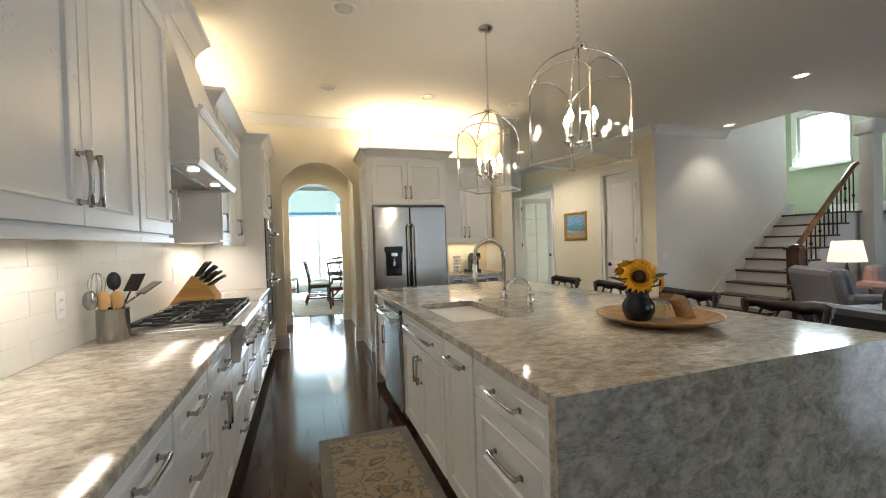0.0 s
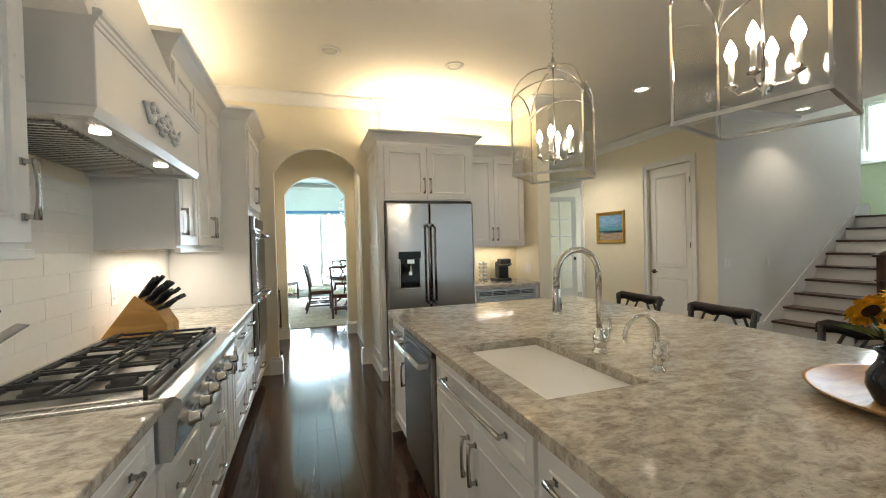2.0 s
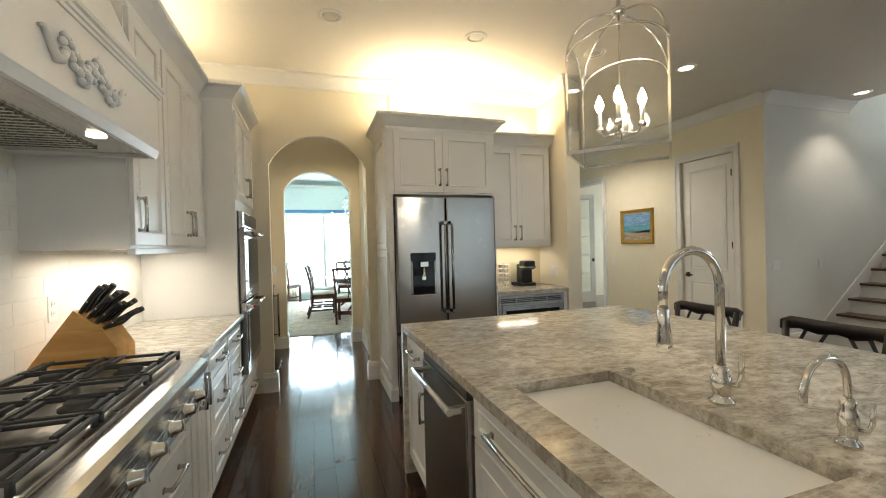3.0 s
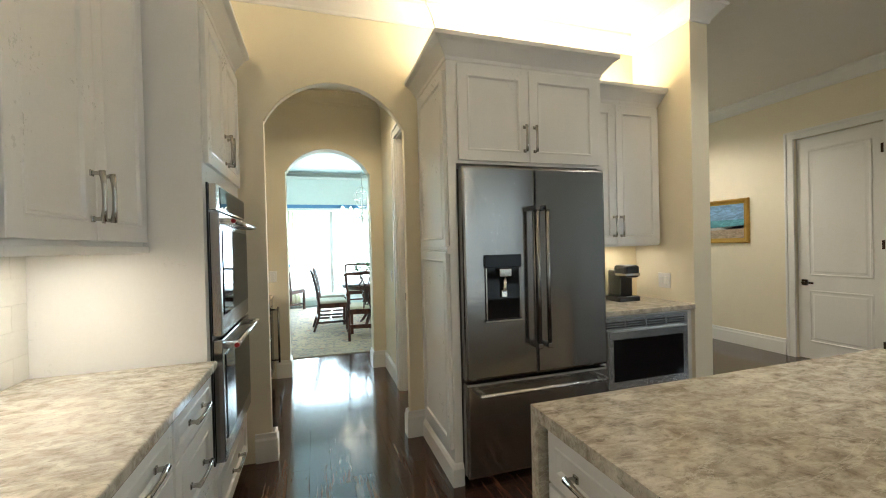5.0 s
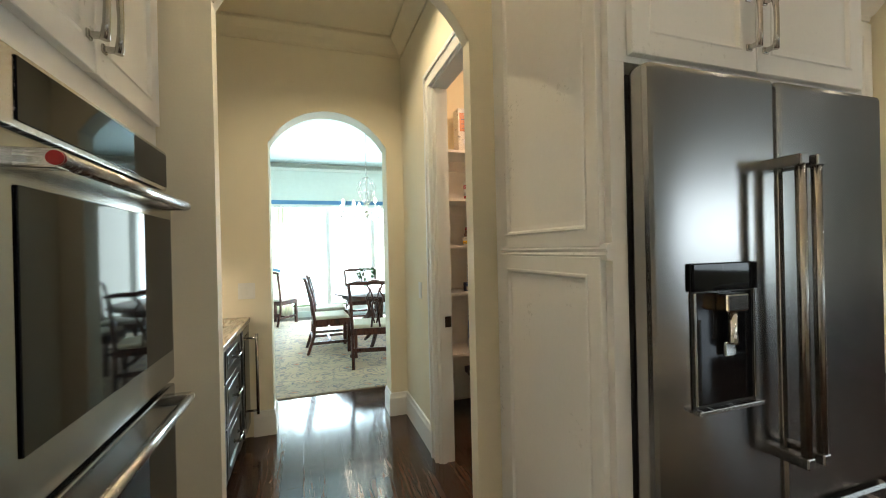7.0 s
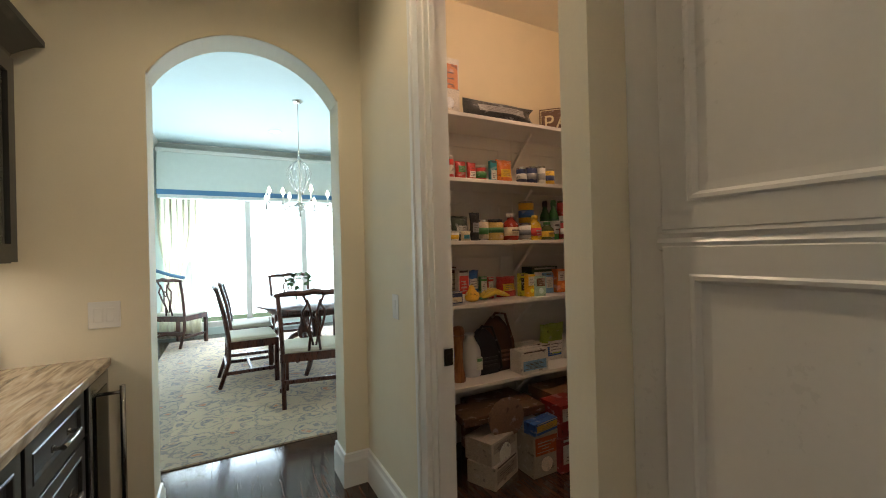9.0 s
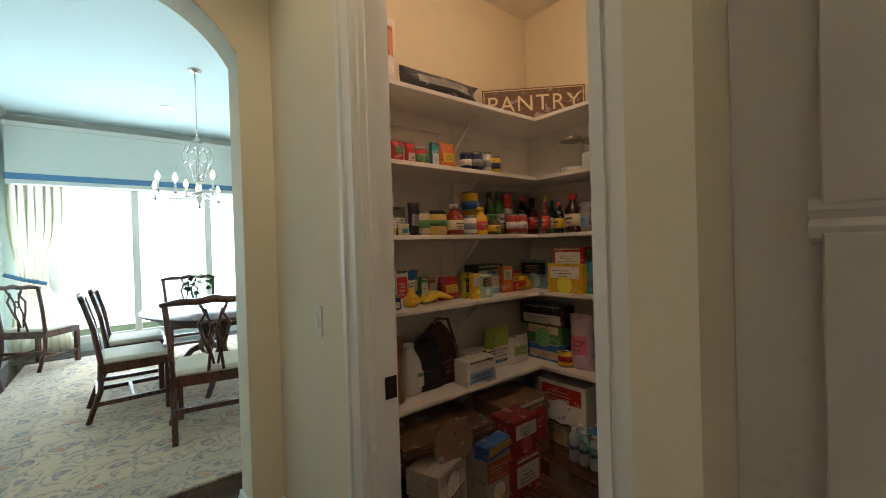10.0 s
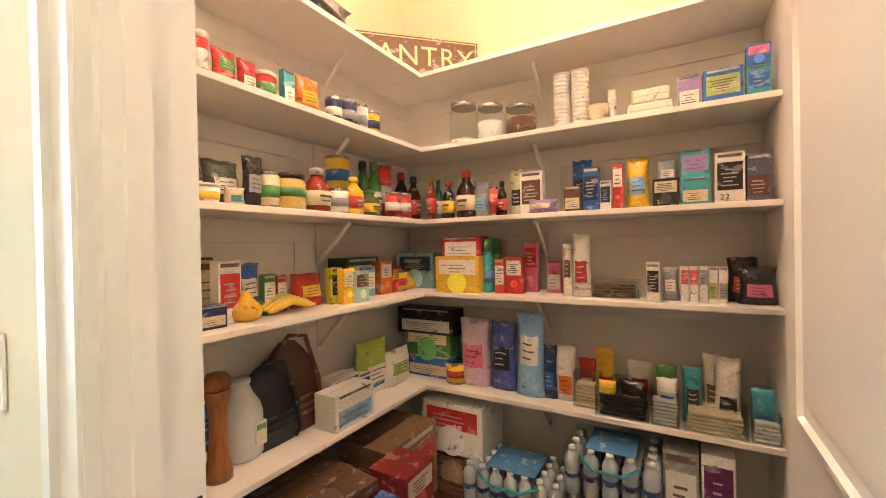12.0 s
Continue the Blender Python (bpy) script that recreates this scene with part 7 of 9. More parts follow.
# third shelf
bottle("jar", "jar with a red lid", "jar", (1.587, 8.570, 1.410), 0, 0.032, 0.019, 0.154, (0.14, 0.06, 0.03), (0.55, 0.04, 0.03), (0.78, 0.75, 0.68))
pouch("snack_bag", "dark green and white snack pouch", "snack bag", (1.701, 8.610, 1.410), 0, 0.136, 0.081, 0.165, (0.08,0.10,0.07), (0.78, 0.75, 0.68))
tub("tub", "cream plastic tub with a yellow band", "tub", (1.592, 8.510, 1.410), 0, 0.095, 0.057, 0.063, (0.78, 0.75, 0.68), (0.80, 0.50, 0.03))
pouch("snack_bag", "small bag of dried fruit", "snack bag", (1.695, 8.540, 1.410), 0, 0.076, 0.045, 0.065, (0.72, 0.60, 0.40), (0.05, 0.36, 0.42))
pouch("snack_bag", "black foil pouch on a white pantry shelf", "snack bag", (1.777, 8.560, 1.410), 0, 0.082, 0.049, 0.184, (0.015, 0.013, 0.013), (0.30,0.30,0.31))
can("can", "tin with a green label", "can", (1.833, 8.530, 1.410), 0, 0.072, 0.043, 0.135, (0.72, 0.60, 0.40), (0.07, 0.26, 0.07))
jar("jar", "plastic jar of yellow pasta with a black lid", "jar", (1.931, 8.520, 1.410), 0, 0.140, 0.084, 0.143, (0.62,0.42,0.12), (0.015, 0.013, 0.013), (0.07, 0.26, 0.07))
bottle("jar", "jar of red sauce with a white lid", "jar", (2.065, 8.520, 1.410), 0, 0.111, 0.066, 0.185, (0.36,0.04,0.02), (0.78, 0.75, 0.68), (0.72, 0.60, 0.40))
can("can", "tin can with a white label", "can", (2.191, 8.530, 1.410), 0, 0.105, 0.063, 0.115, (0.78, 0.75, 0.68), (0.30,0.30,0.31))
can("can", "tin with a yellow and blue label", "can", (2.280, 8.610, 1.525), 0, 0.112, 0.067, 0.167, (0.80, 0.50, 0.03), (0.03, 0.14, 0.45))
bottle("bottle", "yellow squeeze bottle of mustard", "bottle", (2.253, 8.500, 1.410), 0, 0.090, 0.054, 0.172, (0.80, 0.50, 0.03), (0.80, 0.50, 0.03), (0.55, 0.04, 0.03))
bottle("bottle", "dark green glass bottle", "bottle", (2.480, 8.650, 1.410), 0, 0.077, 0.046, 0.300, (0.03,0.10,0.03), (0.015, 0.013, 0.013), (0.78, 0.75, 0.68))
bottle("jar", "jar with a green lid and yellow label", "jar", (2.378, 8.510, 1.410), 0, 0.101, 0.061, 0.129, (0.10,0.12,0.03), (0.07, 0.26, 0.07), (0.80, 0.50, 0.03))
bottle("bottle", "green glass bottle on a white pantry shelf", "bottle", (2.558, 8.640, 1.410), 0, 0.081, 0.049, 0.306, (0.05,0.20,0.05), (0.07, 0.26, 0.07), (0.78, 0.75, 0.68))
can("can", "slim red and white tin", "can", (2.637, 8.630, 1.410), 0, 0.078, 0.047, 0.300, (0.55, 0.04, 0.03), (0.78, 0.75, 0.68))
can("can", "red and white tin can", "can", (2.569, 8.520, 1.410), 0, 0.085, 0.051, 0.137, (0.55, 0.04, 0.03), (0.78, 0.75, 0.68))
can("can", "red and white tin can", "can", (2.661, 8.520, 1.410), 0, 0.092, 0.055, 0.141, (0.55, 0.04, 0.03), (0.78, 0.75, 0.68))
bottle("bottle", "dark sauce bottle with a red cap", "bottle", (2.853, 8.670, 1.410), 0, 0.090, 0.054, 0.296, (0.015, 0.013, 0.013), (0.55, 0.04, 0.03), (0.78, 0.75, 0.68))
bottle("bottle", "dark sauce bottle on a white pantry shelf", "bottle", (2.889, 8.610, 1.410), 0, 0.082, 0.049, 0.272, (0.08,0.02,0.01), (0.015, 0.013, 0.013), (0.55, 0.04, 0.03))
bottle("bottle", "sauce bottle with a yellow cap", "bottle", (2.815, 8.497, 1.410), -90, 0.058, 0.035, 0.263, (0.16,0.04,0.02), (0.80, 0.50, 0.03), (0.55, 0.04, 0.03))
bottle("bottle", "green glass bottle with a white label", "bottle", (2.885, 8.491, 1.410), -90, 0.052, 0.031, 0.240, (0.05,0.2,0.14), (0.05, 0.36, 0.42), (0.78, 0.75, 0.68))
bottle("bottle", "soy sauce bottle with a red cap", "bottle", (2.795, 8.378, 1.410), -90, 0.072, 0.043, 0.210, (0.015, 0.013, 0.013), (0.55, 0.04, 0.03), (0.80, 0.50, 0.03))
bottle("bottle", "syrup bottle with a red cap", "bottle", (2.775, 8.266, 1.410), -90, 0.108, 0.065, 0.254, (0.04,0.012,0.008), (0.55, 0.04, 0.03), (0.72, 0.60, 0.40))
pouch("snack_bag", "clear and blue bag", "snack bag", (2.815, 8.179, 1.410), -90, 0.095, 0.057, 0.194, (0.30,0.30,0.31), (0.25,0.50,0.75))
can("grinder", "red pepper grinder on a white pantry shelf", "grinder", (2.765, 8.090, 1.410), -90, 0.045, 0.027, 0.150, (0.55, 0.04, 0.03), (0.55, 0.04, 0.03))
bottle("grinder", "black pepper grinder on a white pantry shelf", "grinder", (2.765, 8.045, 1.410), -90, 0.047, 0.028, 0.174, (0.015, 0.013, 0.013), (0.015, 0.013, 0.013), (0.55, 0.04, 0.03))
pouch("snack_bag", "pale green and black pouch", "snack bag", (2.845, 7.994, 1.410), -90, 0.081, 0.049, 0.237, (0.55,0.58,0.42), (0.015, 0.013, 0.013))
carton("box", "white and brown box of mix", "box", (2.815, 7.905, 1.410), -90, 0.111, 0.066, 0.212, (0.78, 0.75, 0.68), (0.14, 0.06, 0.03))
pouch("candy", "purple and gold wrapped candy", "candy", (2.745, 7.840, 1.410), -90, 0.148, 0.089, 0.067, (0.36, 0.24, 0.50), (0.72, 0.60, 0.40))
carton("box", "small brown and cream box", "box", (2.775, 7.699, 1.410), -90, 0.074, 0.044, 0.116, (0.14, 0.06, 0.03), (0.72, 0.60, 0.40))
pouch("snack_bag", "dark blue bag on a white pantry shelf", "snack bag", (2.875, 7.680, 1.410), -90, 0.096, 0.058, 0.253, (0.03, 0.14, 0.45), (0.02, 0.035, 0.11))
carton("box", "tall blue box on a white pantry shelf", "box", (2.825, 7.626, 1.410), -90, 0.072, 0.043, 0.204, (0.03, 0.14, 0.45), (0.02, 0.035, 0.11))
carton("box", "slim white box on a white pantry shelf", "box", (2.765, 7.555, 1.410), -90, 0.045, 0.027, 0.127, (0.78, 0.75, 0.68), (0.02, 0.035, 0.11))
carton("box", "slim red and white box", "box", (2.775, 7.506, 1.410), -90, 0.042, 0.025, 0.194, (0.55, 0.04, 0.03), (0.78, 0.75, 0.68))
pouch("snack_bag", "bag of golden corn snacks", "snack bag", (2.815, 7.432, 1.410), -90, 0.099, 0.059, 0.222, (0.80, 0.50, 0.03), (0.25,0.50,0.75))
carton("box", "black and cream box of coffee pods", "box", (2.765, 7.324, 1.410), -90, 0.096, 0.058, 0.114, (0.015, 0.013, 0.013), (0.72, 0.60, 0.40))
pouch("snack_bag", "grey bag with a white tissue", "snack bag", (2.805, 7.319, 1.510), -90, 0.080, 0.048, 0.096, (0.30,0.30,0.31), (0.78, 0.75, 0.68))
carton("snack_box", "turquoise snack box on a white pantry shelf", "box", (2.765, 7.221, 1.410), -90, 0.100, 0.060, 0.106, (0.05, 0.36, 0.42), (0.72, 0.60, 0.40))
carton("snack_box", "turquoise snack box stacked on another", "box", (2.765, 7.220, 1.513), -90, 0.100, 0.060, 0.117, (0.05, 0.36, 0.42), (0.36, 0.24, 0.50))
carton("box", "white and black box of tea", "box", (2.765, 7.108, 1.410), -90, 0.096, 0.058, 0.194, (0.78, 0.75, 0.68), (0.015, 0.013, 0.013))
carton("box", "grey blue box of cocoa", "box", (2.775, 7.017, 1.410), -90, 0.075, 0.045, 0.179, (0.10,0.11,0.16), (0.14, 0.06, 0.03))
# fourth shelf
carton("box", "brown cereal box on a white pantry shelf", "box", (1.694, 8.740, 1.018), 0, 0.058, 0.035, 0.222, (0.14, 0.06, 0.03), (0.72, 0.60, 0.40))
carton("box", "white and red box of crackers", "box", (1.683, 8.577, 1.018), 0, 0.081, 0.049, 0.211, (0.78, 0.75, 0.68), (0.55, 0.04, 0.03))
carton("box", "low navy box on a white pantry shelf", "box", (1.604, 8.544, 1.018), 0, 0.093, 0.056, 0.074, (0.02, 0.035, 0.11), (0.72, 0.60, 0.40))
pouch("snack_bag", "blue and white bag", "snack bag", (1.797, 8.630, 1.018), 0, 0.106, 0.063, 0.198, (0.03, 0.14, 0.45), (0.78, 0.75, 0.68))
gourd("gourd", "yellow ornamental gourd on a white pantry shelf", "gourd", (1.737, 8.524, 1.018), 0, 0.105, 0.063, 0.113)
carton("box", "green box on a white pantry shelf", "box", (1.859, 8.610, 1.018), 0, 0.052, 0.031, 0.154, (0.07, 0.26, 0.07), (0.78, 0.75, 0.68))
carton("box", "slim red box on a white pantry shelf", "box", (1.929, 8.630, 1.018), 0, 0.046, 0.027, 0.145, (0.55, 0.04, 0.03), (0.78, 0.75, 0.68))
bowl("bowl", "white ceramic bowl on a white pantry shelf", "bowl", (2.114, 8.740, 1.018), 0, 0.124, 0.060, 0.066, (0.78, 0.75, 0.68))
pouch("snack_bag", "red and yellow bag of buns", "snack bag", (2.082, 8.620, 1.018), 0, 0.171, 0.102, 0.141, (0.55, 0.04, 0.03), (0.80, 0.50, 0.03))
bananas("bananas", "bunch of yellow bananas", "bananas", (1.917, 8.534, 1.018), 0, 0.219, 0.120, 0.051)
carton("box", "yellow green striped box", "box", (2.185, 8.590, 1.018), 0, 0.066, 0.040, 0.160, (0.55,0.55,0.05), (0.015, 0.013, 0.013))
carton("box", "yellow and white box", "box", (2.207, 8.537, 1.018), 0, 0.069, 0.041, 0.154, (0.80, 0.50, 0.03), (0.78, 0.75, 0.68))
carton("box", "mint and brown box", "box", (2.272, 8.518, 1.018), 0, 0.091, 0.055, 0.140, (0.42,0.62,0.50), (0.14, 0.06, 0.03))
carton("box", "sky blue box on a white pantry shelf", "box", (2.457, 8.630, 1.018), 0, 0.077, 0.046, 0.150, (0.25,0.50,0.75), (0.78, 0.75, 0.68))
carton("box", "dark green food carton", "box", (2.449, 8.670, 1.018), 0, 0.249, 0.120, 0.196, (0.03,0.07,0.03), (0.78, 0.75, 0.68))
carton("box", "orange and white box", "box", (2.563, 8.610, 1.018), 0, 0.097, 0.058, 0.174, (0.70, 0.18, 0.03), (0.78, 0.75, 0.68))
carton("box", "slim red box on a white pantry shelf", "box", (2.658, 8.610, 1.018), 0, 0.089, 0.054, 0.139, (0.55, 0.04, 0.03), (0.80, 0.50, 0.03))
can("can", "small yellow tin on a white pantry shelf", "can", (2.704, 8.590, 1.018), 0, 0.094, 0.056, 0.118, (0.80, 0.50, 0.03), (0.55, 0.04, 0.03))
gourd("gourd", "orange gourd on a white pantry shelf", "gourd", (2.792, 8.590, 1.018), 0, 0.122, 0.073, 0.106)
carton("box", "pale teal carton of pouches", "box", (2.875, 8.644, 1.018), -90, 0.260, 0.120, 0.208, (0.25,0.45,0.45), (0.02, 0.035, 0.11))
carton("box", "yellow box of sweetener packets", "box", (2.750, 8.292, 1.018), -90, 0.259, 0.120, 0.191, (0.80, 0.50, 0.03), (0.78, 0.75, 0.68))
carton("box", "red cracker box lying on top", "box", (2.775, 8.282, 1.175), -90, 0.223, 0.120, 0.138, (0.55, 0.04, 0.03), (0.78, 0.75, 0.68))
spray("aerosol_can", "green and blue aerosol can", "aerosol can", (2.803, 8.151, 1.018), -90, 0.062, 0.037, 0.282, (0.05, 0.36, 0.42), (0.07, 0.26, 0.07))
spray("aerosol_can", "green aerosol can on a white pantry shelf", "aerosol can", (2.835, 8.111, 1.018), -90, 0.049, 0.030, 0.282, (0.07, 0.26, 0.07), (0.07, 0.26, 0.07))
carton("box", "red box on a white pantry shelf", "box", (2.806, 8.075, 1.018), -90, 0.053, 0.032, 0.176, (0.55, 0.04, 0.03), (0.78, 0.75, 0.68))
carton("box", "red box with a white panel", "box", (2.809, 7.999, 1.018), -90, 0.090, 0.054, 0.185, (0.55, 0.04, 0.03), (0.78, 0.75, 0.68))
carton("box", "tall pink box on a white pantry shelf", "box", (2.908, 7.944, 1.018), -90, 0.070, 0.042, 0.254, (0.75, 0.17, 0.30), (0.55, 0.04, 0.03))
carton("box", "small pink and white box", "box", (2.902, 7.823, 1.018), -90, 0.068, 0.041, 0.170, (0.75, 0.17, 0.30), (0.78, 0.75, 0.68))
pouch("snack_bag", "cream bag of raisins", "snack bag", (2.815, 7.736, 1.018), -90, 0.046, 0.027, 0.245, (0.78, 0.75, 0.68), (0.14, 0.06, 0.03))
pouch("snack_bag", "cream bag of raisins with a red mark", "snack bag", (2.785, 7.670, 1.018), -90, 0.086, 0.052, 0.288, (0.78, 0.75, 0.68), (0.55, 0.04, 0.03))
storage_bin("food_tub", "clear plastic cake tub", "food tub", (2.808, 7.535, 1.018), -90, 0.205, 0.120, 0.076, (0.14, 0.06, 0.03))
carton("box", "upright white box on a white pantry shelf", "box", (2.737, 7.374, 1.018), -90, 0.049, 0.030, 0.162, (0.78, 0.75, 0.68), (0.015, 0.013, 0.013))
pouch("snack_bag", "grey plastic bag on a white pantry shelf", "snack bag", (2.815, 7.312, 1.018), -90, 0.065, 0.039, 0.140, (0.30,0.30,0.31), (0.78, 0.75, 0.68))
carton("slim_carton", "slim white and green carton", "box", (2.795, 7.261, 1.018), -90, 0.028, 0.017, 0.144, (0.78, 0.75, 0.68), (0.55, 0.04, 0.03))
carton("slim_carton", "slim white and green carton", "box", (2.795, 7.229, 1.018), -90, 0.028, 0.017, 0.144, (0.78, 0.75, 0.68), (0.55, 0.04, 0.03))
carton("slim_carton", "slim white and green carton", "box", (2.795, 7.196, 1.018), -90, 0.028, 0.017, 0.145, (0.78, 0.75, 0.68), (0.30,0.30,0.31))
carton("slim_carton", "slim white and green carton", "box", (2.795, 7.164, 1.018), -90, 0.030, 0.018, 0.145, (0.78, 0.75, 0.68), (0.35,0.45,0.12))
carton("slim_carton", "slim white and green carton", "box", (2.795, 7.131, 1.018), -90, 0.030, 0.018, 0.145, (0.78, 0.75, 0.68), (0.30,0.30,0.31))
storage_bin("tray", "small white open tray", "tray", (2.921, 7.153, 1.018), -90, 0.100, 0.060, 0.060, (0.78, 0.75, 0.68))
pouch("snack_bag", "black snack bag on a white pantry shelf", "snack bag", (2.855, 7.061, 1.018), -90, 0.107, 0.064, 0.179, (0.015, 0.013, 0.013), (0.55, 0.04, 0.03))
pouch("snack_bag", "black bag of apple snacks", "snack bag", (2.784, 7.020, 1.018), -90, 0.128, 0.077, 0.143, (0.015, 0.013, 0.013), (0.75, 0.17, 0.30))
# lowest shelf
carton("box", "tall white and blue carton", "box", (1.638, 8.664, 0.515), 0, 0.042, 0.025, 0.294, (0.78, 0.75, 0.68), (0.03, 0.14, 0.45))
mill("pepper_mill", "turned wooden pepper mill", "pepper mill", (1.641, 8.554, 0.515), 0, 0.085, 0.051, 0.354)
jug("jug", "translucent plastic gallon jug", "jug", (1.772, 8.596, 0.515), 0, 0.149, 0.090, 0.281)
satchel("bag", "grey and black cooler bag", "bag", (1.884, 8.612, 0.515), 0, 0.243, 0.120, 0.321, (0.025, 0.024, 0.028), (0.015, 0.013, 0.013))
satchel("bag", "dark brown leather bag leaning on the wall", "bag", (2.008, 8.630, 0.515), 0, 0.251, 0.120, 0.399, (0.075, 0.032, 0.018), (0.14, 0.06, 0.03))
carton("box", "white box of gloves", "box", (2.169, 8.480, 0.515), 0, 0.237, 0.120, 0.149, (0.78, 0.75, 0.68), (0.25,0.50,0.75))
carton("box", "upright white folder box", "box", (2.255, 8.610, 0.515), 0, 0.185, 0.111, 0.153, (0.78, 0.75, 0.68), (0.015, 0.013, 0.013))
carton("magazines", "row of white and blue magazines", "magazines", (2.459, 8.640, 0.515), 0, 0.267, 0.120, 0.127, (0.78, 0.75, 0.68), (0.03, 0.14, 0.45))
pouch("snack_bag", "green bag of chips", "snack bag", (2.518, 8.630, 0.515), 0, 0.253, 0.120, 0.262, (0.40,0.52,0.08), (0.78, 0.75, 0.68))
pouch("snack_bag", "white and green bag of chips", "snack bag", (2.673, 8.590, 0.515), 0, 0.244, 0.120, 0.183, (0.78, 0.75, 0.68), (0.35,0.45,0.12))
carton("tin_pack", "shrink-wrapped pack of tins", "box", (2.835, 8.533, 0.515), -90, 0.314, 0.120, 0.126, (0.03, 0.14, 0.45), (0.72, 0.60, 0.40))
carton("tin_pack", "green pack of tins", "box", (2.835, 8.541, 0.637), -90, 0.307, 0.120, 0.137, (0.07, 0.26, 0.07), (0.72, 0.60, 0.40))
carton("tin_pack", "black and white pack of tins", "box", (2.835, 8.553, 0.757), -90, 0.384, 0.120, 0.150, (0.015, 0.013, 0.013), (0.78, 0.75, 0.68))
can("can", "yellow tin can on a white pantry shelf", "can", (2.775, 8.349, 0.515), -90, 0.113, 0.068, 0.117, (0.80, 0.50, 0.03), (0.55, 0.04, 0.03))
pouch("snack_bag", "pink and clear bag of popcorn", "snack bag", (2.799, 8.239, 0.515), -90, 0.187, 0.112, 0.356, (0.62,0.45,0.55), (0.75, 0.17, 0.30))
pouch("snack_bag", "blue bag of tortilla chips", "snack bag", (2.808, 8.075, 0.515), -90, 0.147, 0.088, 0.349, (0.06,0.10,0.38), (0.015, 0.013, 0.013))
pouch("snack_bag", "blue and white pouch", "snack bag", (2.781, 7.923, 0.515), -90, 0.148, 0.089, 0.408, (0.25,0.50,0.75), (0.78, 0.75, 0.68))
pouch("snack_bag", "navy pouch on a white pantry shelf", "snack bag", (2.815, 7.830, 0.515), -90, 0.070, 0.042, 0.258, (0.02, 0.035, 0.11), (0.03, 0.14, 0.45))
pouch("snack_bag", "orange and white bag", "snack bag", (2.813, 7.755, 0.515), -90, 0.100, 0.060, 0.261, (0.78, 0.75, 0.68), (0.70, 0.18, 0.03))
storage_bin("storage_bin", "clear plastic bin of wrapped snacks", "storage bin", (2.775, 7.651, 0.515), -90, 0.119, 0.072, 0.158, (0.72, 0.60, 0.40))
pouch("snack_bag", "red and white bag", "snack bag", (2.875, 7.669, 0.515), -90, 0.086, 0.052, 0.197, (0.55, 0.04, 0.03), (0.78, 0.75, 0.68))
pouch("snack_bag", "yellow snack bag on a white pantry shelf", "snack bag", (2.885, 7.586, 0.515), -90, 0.087, 0.052, 0.253, (0.80, 0.50, 0.03), (0.55, 0.04, 0.03))
storage_bin("storage_bin", "clear plastic bin of snack packs", "storage bin", (2.725, 7.501, 0.515), -90, 0.210, 0.220, 0.126, (0.015, 0.013, 0.013))
pouch("snack_bag", "yellow snack pack in a bin", "snack bag", (2.745, 7.560, 0.515), -90, 0.077, 0.046, 0.145, (0.80, 0.50, 0.03), (0.015, 0.013, 0.013))
pouch("snack_bag", "black and yellow popcorn pack", "snack bag", (2.750, 7.462, 0.515), -90, 0.106, 0.063, 0.158, (0.015, 0.013, 0.013), (0.80, 0.50, 0.03))
pouch("snack_bag", "white and red snack bag", "snack bag", (2.895, 7.442, 0.515), -90, 0.113, 0.068, 0.205, (0.78, 0.75, 0.68), (0.55, 0.04, 0.03))
storage_bin("storage_bin", "clear bin of white packets", "storage bin", (2.725, 7.337, 0.515), -90, 0.101, 0.061, 0.141, (0.78, 0.75, 0.68))
pouch("snack_bag", "green pouch on a white pantry shelf", "snack bag", (2.835, 7.333, 0.515), -90, 0.086, 0.052, 0.220, (0.07, 0.26, 0.07), (0.07, 0.26, 0.07))
pouch("snack_bag", "white packet with a blue top", "snack bag", (2.755, 7.331, 0.515), -90, 0.082, 0.049, 0.186, (0.78, 0.75, 0.68), (0.03, 0.14, 0.45))
storage_bin("storage_bin", "clear bin of flat packets", "storage bin", (2.725, 7.168, 0.515), -90, 0.209, 0.220, 0.111, (0.72, 0.60, 0.40))
pouch("snack_bag", "teal pouch on a white pantry shelf", "snack bag", (2.815, 7.239, 0.515), -90, 0.074, 0.044, 0.229, (0.05, 0.36, 0.42), (0.015, 0.013, 0.013))
pouch("snack_bag", "brown and white bag of nuts", "snack bag", (2.865, 7.162, 0.515), -90, 0.085, 0.051, 0.277, (0.78, 0.75, 0.68), (0.14, 0.06, 0.03))
pouch("snack_bag", "white and black bag of nuts", "snack bag", (2.805, 7.118, 0.515), -90, 0.094, 0.056, 0.283, (0.78, 0.75, 0.68), (0.015, 0.013, 0.013))
storage_bin("storage_bin", "clear bin of packets", "storage bin", (2.725, 7.010, 0.515), -90, 0.087, 0.052, 0.107, (0.78, 0.75, 0.68))
pouch("snack_bag", "teal and blue packets", "snack bag", (2.805, 7.005, 0.515), -90, 0.082, 0.049, 0.177, (0.05, 0.36, 0.42), (0.03, 0.14, 0.45))
